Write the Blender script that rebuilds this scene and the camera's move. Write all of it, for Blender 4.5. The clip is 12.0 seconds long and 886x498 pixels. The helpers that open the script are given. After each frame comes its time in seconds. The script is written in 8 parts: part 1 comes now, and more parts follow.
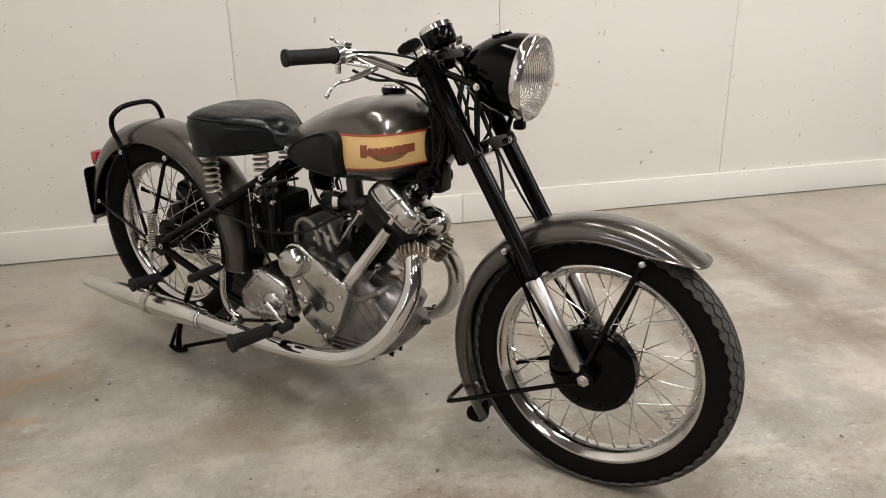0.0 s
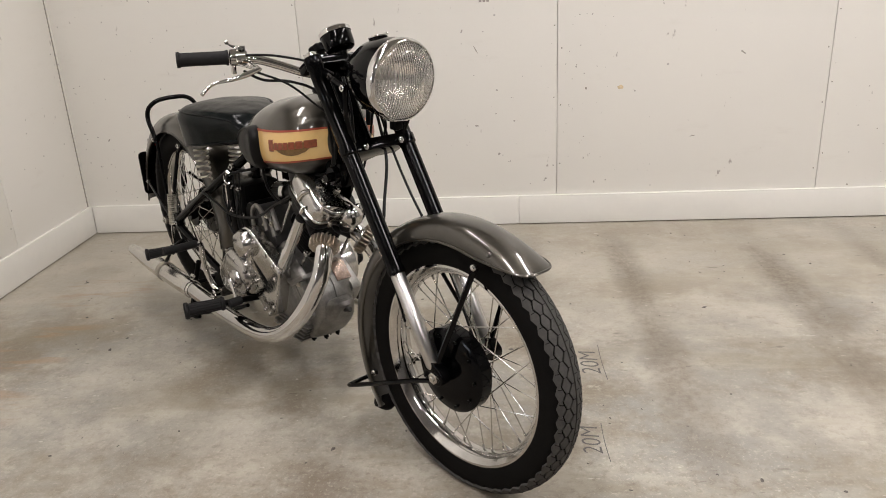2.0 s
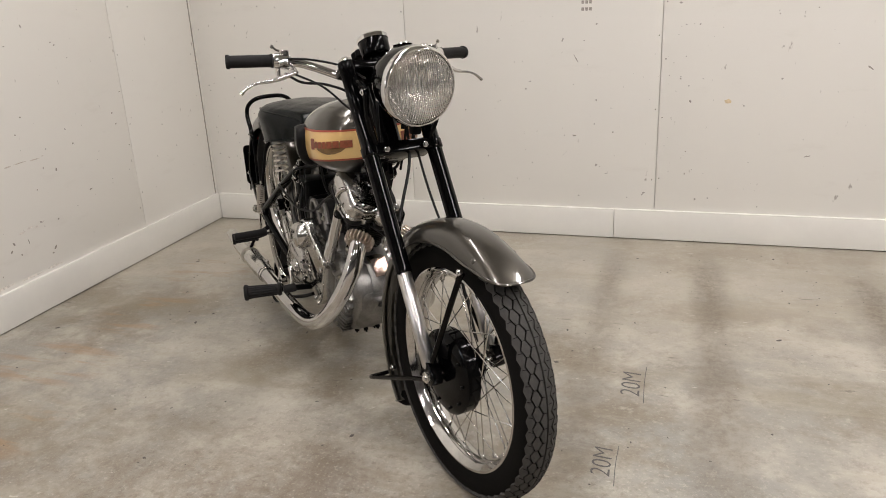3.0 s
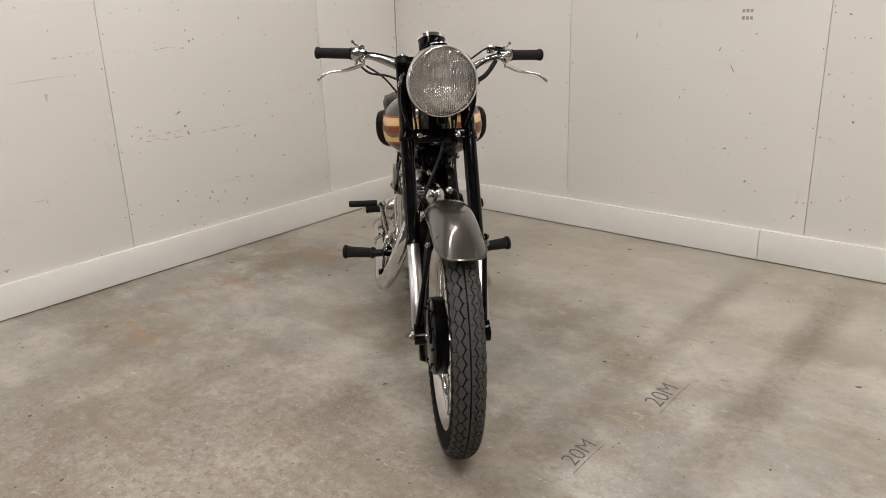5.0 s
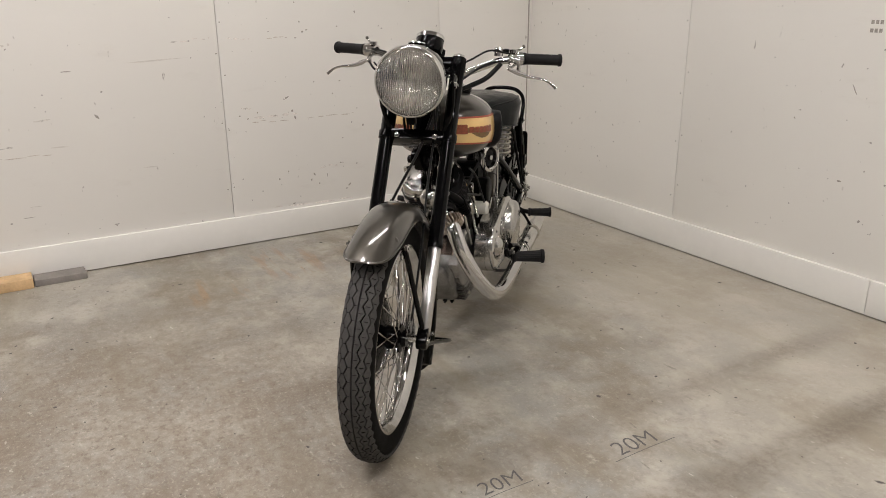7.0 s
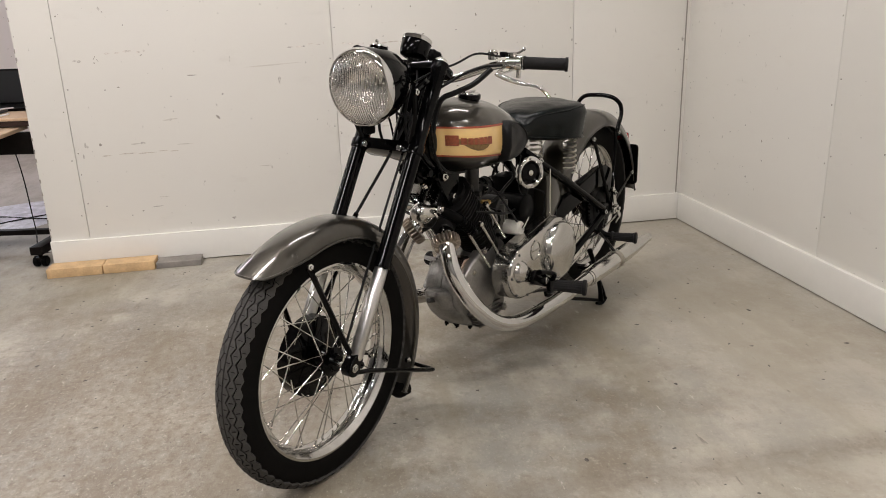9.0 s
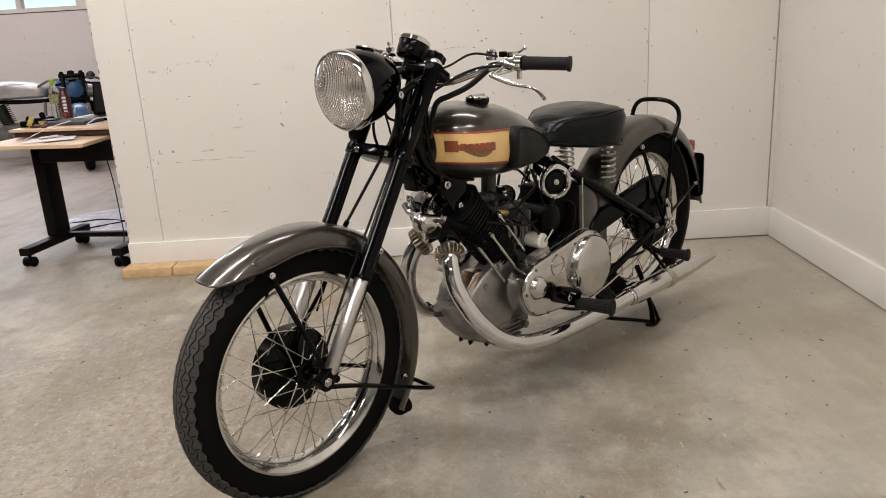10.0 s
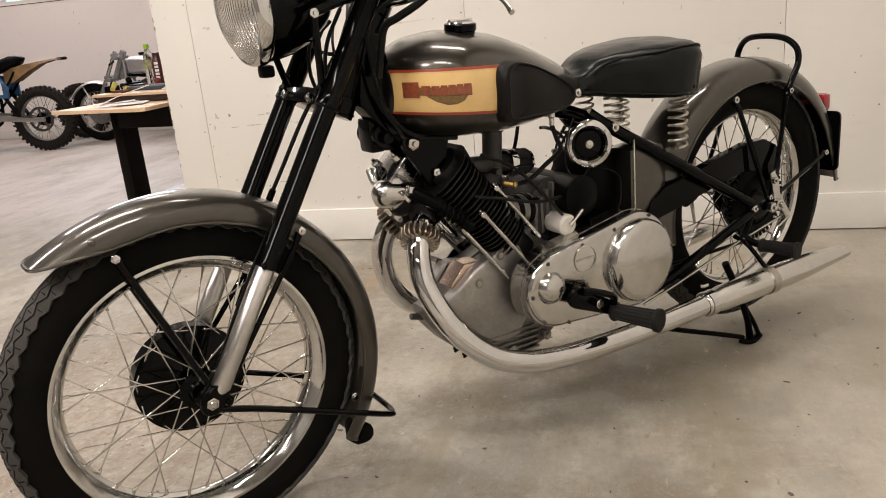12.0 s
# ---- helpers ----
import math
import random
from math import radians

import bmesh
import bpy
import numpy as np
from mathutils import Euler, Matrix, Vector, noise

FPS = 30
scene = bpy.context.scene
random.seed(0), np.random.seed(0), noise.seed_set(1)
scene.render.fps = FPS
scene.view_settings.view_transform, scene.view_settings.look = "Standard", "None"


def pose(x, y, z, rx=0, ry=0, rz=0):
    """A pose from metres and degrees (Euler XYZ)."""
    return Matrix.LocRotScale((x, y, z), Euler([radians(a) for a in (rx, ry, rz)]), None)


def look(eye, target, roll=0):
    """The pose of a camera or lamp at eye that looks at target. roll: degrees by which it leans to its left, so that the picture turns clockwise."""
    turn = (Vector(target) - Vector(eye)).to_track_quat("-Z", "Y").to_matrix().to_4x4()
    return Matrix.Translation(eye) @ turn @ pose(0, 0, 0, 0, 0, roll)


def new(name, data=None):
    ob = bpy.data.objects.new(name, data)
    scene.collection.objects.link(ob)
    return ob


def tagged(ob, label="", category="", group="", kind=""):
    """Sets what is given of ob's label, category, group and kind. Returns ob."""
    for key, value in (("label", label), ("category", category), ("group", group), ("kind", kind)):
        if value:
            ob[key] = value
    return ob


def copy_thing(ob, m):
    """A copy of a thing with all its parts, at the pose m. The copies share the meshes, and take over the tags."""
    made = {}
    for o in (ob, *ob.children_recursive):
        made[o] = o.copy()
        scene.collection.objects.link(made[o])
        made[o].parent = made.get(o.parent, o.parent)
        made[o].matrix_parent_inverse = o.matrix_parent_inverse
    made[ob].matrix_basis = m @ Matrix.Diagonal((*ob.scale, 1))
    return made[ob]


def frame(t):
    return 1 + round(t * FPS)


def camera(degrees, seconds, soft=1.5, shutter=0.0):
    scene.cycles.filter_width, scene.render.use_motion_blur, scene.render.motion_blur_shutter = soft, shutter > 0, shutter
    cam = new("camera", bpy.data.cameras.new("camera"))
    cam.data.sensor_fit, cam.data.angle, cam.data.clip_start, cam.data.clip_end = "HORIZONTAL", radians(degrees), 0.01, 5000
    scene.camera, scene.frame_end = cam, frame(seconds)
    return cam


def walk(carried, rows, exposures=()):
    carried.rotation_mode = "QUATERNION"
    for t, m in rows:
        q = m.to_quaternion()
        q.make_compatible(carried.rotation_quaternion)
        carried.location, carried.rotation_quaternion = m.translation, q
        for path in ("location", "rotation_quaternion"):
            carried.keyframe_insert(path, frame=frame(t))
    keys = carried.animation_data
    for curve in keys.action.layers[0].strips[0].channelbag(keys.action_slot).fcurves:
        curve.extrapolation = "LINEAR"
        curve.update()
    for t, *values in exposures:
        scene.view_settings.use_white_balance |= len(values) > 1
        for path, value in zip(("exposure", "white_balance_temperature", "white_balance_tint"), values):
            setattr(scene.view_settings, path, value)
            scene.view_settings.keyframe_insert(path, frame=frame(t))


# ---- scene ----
cam = camera(60.5, 12.0, soft=0.95)
PATH = [
    (0, (0.098, 0.061, 1.231), (0.530, 1.880, 0.520), -1.0),
    (0.5, (0.310, 0.041, 1.228), (0.650, 1.877, 0.511), -1.4),
    (1, (0.497, 0.019, 1.223), (0.726, 1.873, 0.508), -2.0),
    (1.5, (0.732, -0.040, 1.229), (0.783, 1.830, 0.523), -2.5),
    (2, (0.908, -0.085, 1.222), (0.769, 1.785, 0.527), -2.8),
    (2.5, (1.125, -0.073, 1.217), (0.765, 1.774, 0.538), -2.9),
    (3, (1.297, -0.055, 1.213), (0.724, 1.743, 0.552), -2.8),
    (3.2, (1.388, -0.069, 1.214), (0.736, 1.704, 0.557), -2.6),
    (4.8, (1.993, 0.058, 1.205), (0.813, 1.540, 0.563), -2.3),
    (5, (2.038, 0.078, 1.203), (0.819, 1.532, 0.570), -1.8),
    (5.5, (2.178, 0.181, 1.202), (0.846, 1.534, 0.574), -1.4),
    (6, (2.341, 0.296, 1.213), (0.906, 1.541, 0.589), -0.9),
    (6.5, (2.441, 0.456, 1.200), (0.909, 1.580, 0.575), -0.6),
    (7, (2.509, 0.689, 1.194), (0.890, 1.680, 0.566), -0.3),
    (7.2, (2.527, 0.758, 1.191), (0.877, 1.697, 0.561), -0.2),
    (8.8, (2.644, 1.466, 1.164), (0.782, 1.864, 0.553), -1.7),
    (9, (2.621, 1.545, 1.162), (0.744, 1.880, 0.558), -1.9),
    (9.5, (2.574, 1.719, 1.140), (0.666, 1.875, 0.561), -2.7),
    (10, (2.548, 1.924, 1.115), (0.629, 1.910, 0.553), -3.4),
    (10.5, (2.471, 2.071, 1.033), (0.555, 1.928, 0.479), -4.0),
    (11, (2.330, 2.167, 0.958), (0.431, 1.894, 0.394), -4.7),
    (11.5, (2.148, 2.263, 0.946), (0.267, 1.892, 0.378), -5.2),
    (12, (1.982, 2.341, 0.939), (0.127, 1.870, 0.357), -5.3),
]
EXPOSURES = [(0.0, -0.02, 6500, 10), (2.5, -0.09, 6500, 10), (6.0, -0.26, 6500, 10), (9.4, -0.19, 6500, 10), (10.8, -0.16, 7000, 12), (12.0, 0.05, 7000, 12)]
walk(cam, [(t, look(eye, target, roll)) for t, eye, target, roll in PATH], EXPOSURES)

# ---- world, window daylight and ceiling lamps ----
CEIL = 3.3
world = bpy.data.worlds.new("world")
scene.world = world
world.use_nodes = True
wn = world.node_tree.nodes
sky = wn.new("ShaderNodeTexSky")
sky.sky_type, sky.sun_disc = "NISHITA", False
sky.sun_elevation, sky.sun_rotation = radians(42), radians(60)
sky.dust_density, sky.ozone_density = 0.0, 5.0
wn["Background"].inputs["Strength"].default_value = 0.15
world.node_tree.links.new(sky.outputs[0], wn["Background"].inputs["Color"])


def area_lamp(x, y, z, sx, sy, watts, colour, rx=0, ry=0, rz=0):
    data = bpy.data.lights.new("lamp_light", "AREA")
    data.shape, data.size, data.size_y, data.energy, data.color = "RECTANGLE", sx, sy, watts, colour
    ob = new("lamp_light", data)
    ob.matrix_world = pose(x, y, z, rx, ry, rz)
    return ob


WARM = (1.0, 0.947, 0.946)
# the last lamp is added, unseen, to brighten the long wall's left
LAMPS = [(0.35, 0.35, 54), (2.6, 0.2, 78), (-0.2, -2.4, 30), (2.4, -2.4, 48), (4.8, 1.2, 70), (2.2, 2.3, 33), (-0.1, 2.2, 20)]
for lx, ly, watts in LAMPS:
    area_lamp(lx, ly, CEIL - 0.085, 0.16, 1.45, watts, WARM)
area_lamp(-3.6, -1.3, CEIL - 0.085, 0.16, 1.45, 40, (1.0, 0.89, 0.90))
# added without a fixture to brighten the far wall
area_lamp(-3.6, -4.2, CEIL - 0.085, 0.16, 1.45, 58, (1.0, 0.89, 0.90))
area_lamp(-5.72, -3.2, 2.02, 0.8, 2.8, 60, (0.86, 0.92, 1.0), 0, -90, 0)


# ---- materials ----
def mat(name, colour, rough=0.5, metal=0.0, coat=0.0, var=0.12, scale=30.0, bump=0.0, bscale=200.0, rvar=0.12, tint=None, spec=0.5):
    """A principled material with grain and stains at two sizes."""
    m = bpy.data.materials.new(name)
    m.use_nodes = True
    nt = m.node_tree
    b = nt.nodes["Principled BSDF"]
    b.inputs["Metallic"].default_value = metal
    b.inputs["Coat Weight"].default_value = coat
    b.inputs["Specular IOR Level"].default_value = spec
    b.inputs["Coat Roughness"].default_value = 0.06
    tc = nt.nodes.new("ShaderNodeTexCoord")
    n1, n2 = nt.nodes.new("ShaderNodeTexNoise"), nt.nodes.new("ShaderNodeTexNoise")
    n1.inputs["Scale"].default_value, n1.inputs["Detail"].default_value = scale, 5
    n2.inputs["Scale"].default_value, n2.inputs["Detail"].default_value = scale * 6.3, 3
    for n in (n1, n2):
        nt.links.new(tc.outputs["Object"], n.inputs["Vector"])
    mixf = nt.nodes.new("ShaderNodeMath")
    mixf.operation = "MULTIPLY_ADD"
    nt.links.new(n2.outputs["Fac"], mixf.inputs[0])
    mixf.inputs[1].default_value = 0.4
    nt.links.new(n1.outputs["Fac"], mixf.inputs[2])
    ramp = nt.nodes.new("ShaderNodeMapRange")
    ramp.inputs["From Min"].default_value, ramp.inputs["From Max"].default_value = 0.45, 0.95
    nt.links.new(mixf.outputs[0], ramp.inputs["Value"])
    mix = nt.nodes.new("ShaderNodeMix")
    mix.data_type = "RGBA"
    dark = [c * (1 - var) for c in colour]
    light = [min(1, c * (1 + var)) for c in (tint or colour)]
    mix.inputs["A"].default_value, mix.inputs["B"].default_value = (*dark, 1), (*light, 1)
    nt.links.new(ramp.outputs[0], mix.inputs["Factor"])
    nt.links.new(mix.outputs["Result"], b.inputs["Base Color"])
    rr = nt.nodes.new("ShaderNodeMapRange")
    rr.inputs["To Min"].default_value, rr.inputs["To Max"].default_value = max(0.02, rough * (1 - rvar)), min(1, rough * (1 + rvar))
    nt.links.new(n1.outputs["Fac"], rr.inputs["Value"])
    nt.links.new(rr.outputs[0], b.inputs["Roughness"])
    if bump:
        n3, bp = nt.nodes.new("ShaderNodeTexNoise"), nt.nodes.new("ShaderNodeBump")
        n3.inputs["Scale"].default_value, n3.inputs["Detail"].default_value = bscale, 4
        nt.links.new(tc.outputs["Object"], n3.inputs["Vector"])
        bp.inputs["Strength"].default_value, bp.inputs["Distance"].default_value = bump, 0.002
        nt.links.new(n3.outputs["Fac"], bp.inputs["Height"])
        nt.links.new(bp.outputs[0], b.inputs["Normal"])
    return m


PAINT = mat("bronze_grey_paint", (0.054, 0.049, 0.040), 0.33, 0.85, 1.0, 0.06, 60, 0.0)
CREAM = mat("cream_paint", (0.74, 0.50, 0.20), 0.3, 0.0, 0.7, 0.05, 25)
REDLINE = mat("red_pinstripe", (0.33, 0.05, 0.018), 0.35, 0.0, 0.4, 0.1, 60)
BADGE = mat("badge_red_brown", (0.24, 0.06, 0.025), 0.4, 0.0, 0.3, 0.35, 120)
BADGE_GOLD = mat("badge_olive", (0.17, 0.10, 0.035), 0.4, 0.2, 0.3, 0.3, 150)
BLACK = mat("black_enamel", (0.0012, 0.0012, 0.0013), 0.09, 0.0, 0.0, 0.2, 40, spec=0.12)
SATIN = mat("satin_black", (0.0020, 0.0020, 0.0020), 0.38, 0.0, 0.0, 0.3, 60, 0.15, 300, spec=0.06)
RUBBER = mat("black_rubber", (0.0050, 0.0046, 0.0042), 0.75, 0.0, 0.0, 0.25, 35, 0.2, 400, spec=0.06)
TREAD = mat("worn_tread_rubber", (0.036, 0.0335, 0.030), 0.85, 0.0, 0.0, 0.3, 90, 0.3, 300)
PADRUBBER = mat("knee_pad_rubber", (0.0050, 0.0048, 0.0048), 0.42, 0.0, 0.0, 0.2, 40, 0.1, 400, spec=0.16)
GRIP = mat("grip_rubber", (0.011, 0.0105, 0.0105), 0.6, 0.0, 0.0, 0.2, 60, 0.2, 500, spec=0.14)
CHROME = mat("chrome", (0.62, 0.615, 0.605), 0.05, 1.0, 0.0, 0.05, 30, 0.03, 120, 0.4)
DULLCHROME = mat("brushed_muffler_chrome", (0.66, 0.65, 0.62), 0.22, 1.0, 0.0, 0.06, 30, 0.04, 200, 0.3)
POLISH = mat("polished_aluminium", (0.53, 0.52, 0.495), 0.18, 1.0, 0.0, 0.10, 24, 0.22, 45, 0.6)
SLIDER = mat("satin_aluminium", (0.56, 0.55, 0.53), 0.3, 1.0, 0.0, 0.08, 50, 0.05, 200)
CAST = mat("cast_aluminium", (0.235, 0.228, 0.215), 0.40, 0.85, 0.0, 0.3, 26, 0.4, 160)
SUMPCAST = mat("dull_cast_aluminium", (0.20, 0.192, 0.178), 0.45, 0.7, 0.0, 0.35, 26, 0.4, 160)
FLANK = mat("pale_cast_aluminium", (0.34, 0.33, 0.31), 0.40, 0.85, 0.0, 0.2, 18, 0.25, 160)
DARKCAST = mat("dull_zinc_casting", (0.045, 0.044, 0.042), 0.5, 0.4, 0.0, 0.25, 60, 0.25, 250)
IRON = mat("black_cylinder_iron", (0.0055, 0.005, 0.0048), 0.45, 0.0, 0.0, 0.3, 60, 0.3, 300, spec=0.2)
ZINC = mat("zinc_spring_steel", (0.50, 0.47, 0.41), 0.32, 1.0, 0.0, 0.15, 80)
RIMCHROME = mat("wheel_rim_chrome", (0.56, 0.55, 0.53), 0.11, 1.0, 0.0, 0.12, 30, 0.12, 60, 0.5)
# polished alloy with the gearbox's dark reflections put into its colour
ALLOYCASE = mat("aged_polished_alloy", (0.40, 0.39, 0.37), 0.24, 1.0, 0.0, 0.15, 30, 0.2, 60, 0.5)
STEEL = mat("spoke_steel", (0.55, 0.54, 0.51), 0.22, 1.0, 0.0, 0.12, 80)
NICKEL = mat("nickel_finned_collar", (0.40, 0.345, 0.285), 0.30, 1.0, 0.0, 0.2, 60)
LEATHER = mat("dark_green_leather", (0.0014, 0.0030, 0.0031), 0.25, 0.0, 0.0, 0.5, 14, 0.5, 32, spec=0.24)
HOSE = mat("cable_black", (0.007, 0.007, 0.007), 0.45, 0.0, 0.0, 0.2, 80, spec=0.15)
REDLENS = mat("red_lens", (0.30, 0.012, 0.018), 0.15, 0.0, 0.5, 0.1, 60)
WHITEPLASTIC = mat("off_white_plastic", (0.62, 0.60, 0.54), 0.45, 0.0, 0.0, 0.08, 60)
BRASS = mat("brass", (0.62, 0.42, 0.16), 0.3, 1.0, 0.0, 0.1, 60)
# the copper tint paints in the floor's warm reflection on bare metal
WARMPLATE = mat("oily_bronze_plate", (0.55, 0.43, 0.36), 0.22, 1.0, 0.0, 0.2, 60)
DIAL = mat("dial_face", (0.55, 0.54, 0.50), 0.5, 0.0, 0.0, 0.05, 60)
TRIMPAINT = mat("trim_paint", (0.718, 0.702, 0.655), 0.5, 0.0, 0.0, 0.03, 5, 0.05, 80)
# the unseen ceiling is coloured dark to cut bounce and deepen reflections
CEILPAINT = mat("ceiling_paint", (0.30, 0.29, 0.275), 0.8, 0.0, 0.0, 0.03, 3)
PINE = mat("raw_pine", (0.56, 0.38, 0.20), 0.65, 0.0, 0.0, 0.2, 18, 0.3, 120)
GREYWOOD = mat("weathered_board", (0.22, 0.20, 0.18), 0.7, 0.0, 0.0, 0.2, 18, 0.3, 120)
LAMINATE = mat("beech_laminate", (0.60, 0.43, 0.28), 0.45, 0.0, 0.0, 0.07, 12)
DESKSTEEL = mat("dark_brown_steel", (0.006, 0.0045, 0.004), 0.42, 0.0, 0.0, 0.2, 40, spec=0.1)
SILVERED = mat("silvered_bowl", (0.94, 0.93, 0.91), 0.26, 1.0, 0.0, 0.06, 40)
SCUFF = mat("dark_scuff", (0.30, 0.275, 0.245), 0.8, 0.0, 0.0, 0.4, 300)
SPECK = mat("dark_grit", (0.10, 0.09, 0.08), 0.9, 0.0, 0.0, 0.4, 300)
SCREW = mat("screw_rust", (0.16, 0.14, 0.12), 0.7, 0.0, 0.0, 0.3, 300)
TAPE = mat("old_tape", (0.62, 0.50, 0.32), 0.6, 0.0, 0.0, 0.2, 80)
INK = mat("floor_crayon", (0.10, 0.095, 0.09), 0.9, 0.0, 0.0, 0.5, 260)
PAPER = mat("paper", (0.75, 0.74, 0.74), 0.7, 0.0, 0.0, 0.04, 40)


def glass_mat(name, colour=(1, 1, 1), rough=0.0, ior=1.45):
    m = bpy.data.materials.new(name)
    m.use_nodes = True
    b = m.node_tree.nodes["Principled BSDF"]
    b.inputs["Base Color"].default_value = (*colour, 1)
    b.inputs["Roughness"].default_value, b.inputs["IOR"].default_value = rough, ior
    b.inputs["Transmission Weight"].default_value = 1.0
    return m


GLASS = glass_mat("clear_glass")
LENSGLASS = glass_mat("fluted_lens_glass", (0.99, 0.98, 0.97), 0.065)
CLEARPLASTIC = glass_mat("clear_bottle_plastic", (0.9, 0.93, 0.86), 0.05)


def glow_mat(name, colour, strength):
    m = bpy.data.materials.new(name)
    m.use_nodes = True
    b = m.node_tree.nodes["Principled BSDF"]
    b.inputs["Base Color"].default_value = (0.8, 0.8, 0.8, 1)
    b.inputs["Emission Color"].default_value = (*colour, 1)
    b.inputs["Emission Strength"].default_value = strength
    return m


TUBE = glow_mat("lit_tube", (1.0, 0.93, 0.82), 9.0)


class Nodes:
    """Short hand for building a material's node tree."""

    def __init__(self, name):
        self.m = bpy.data.materials.new(name)
        self.m.use_nodes = True
        self.t = self.m.node_tree
        self.b = self.t.nodes["Principled BSDF"]
        self.pos = self.t.nodes.new("ShaderNodeNewGeometry").outputs["Position"]

    def link(self, a, b):
        self.t.links.new(a, b)

    def noise(self, scale, detail=4, rough=0.55, stretch=None, shift=0.0):
        n = self.t.nodes.new("ShaderNodeTexNoise")
        n.inputs["Scale"].default_value, n.inputs["Detail"].default_value, n.inputs["Roughness"].default_value = scale, detail, rough
        mp = self.t.nodes.new("ShaderNodeMapping")
        mp.inputs["Location"].default_value = (shift, shift * 0.7, 0)
        if stretch:
            mp.inputs["Scale"].default_value = stretch
        self.link(self.pos, mp.inputs["Vector"])
        self.link(mp.outputs[0], n.inputs["Vector"])
        return n.outputs["Fac"]

    def math(self, op, a, b=0.0, c=0.0):
        n = self.t.nodes.new("ShaderNodeMath")
        n.operation = op
        for i, v in enumerate((a, b, c)):
            if isinstance(v, (int, float)):
                n.inputs[i].default_value = v
            else:
                self.link(v, n.inputs[i])
        return n.outputs[0]

    def ramp(self, v, lo, hi, to0=0.0, to1=1.0, smooth=True):
        n = self.t.nodes.new("ShaderNodeMapRange")
        n.interpolation_type = "SMOOTHSTEP" if smooth else "LINEAR"
        n.inputs["From Min"].default_value, n.inputs["From Max"].default_value = lo, hi
        n.inputs["To Min"].default_value, n.inputs["To Max"].default_value = to0, to1
        self.link(v, n.inputs["Value"])
        return n.outputs[0]

    def mix(self, f, a, b):
        n = self.t.nodes.new("ShaderNodeMix")
        n.data_type = "RGBA"
        for key, v in (("Factor", f), ("A", a), ("B", b)):
            if isinstance(v, (int, float)):
                n.inputs[key].default_value = v
            elif isinstance(v, tuple):
                n.inputs[key].default_value = (*v, 1)
            else:
                self.link(v, n.inputs[key])
        return n.outputs["Result"]

    def axes(self):
        s = self.t.nodes.new("ShaderNodeSeparateXYZ")
        self.link(self.pos, s.inputs[0])
        return s.outputs

    def bump(self, v, strength, distance):
        n = self.t.nodes.new("ShaderNodeBump")
        n.inputs["Strength"].default_value, n.inputs["Distance"].default_value = strength, distance
        self.link(v, n.inputs["Height"])
        self.link(n.outputs[0], self.b.inputs["Normal"])


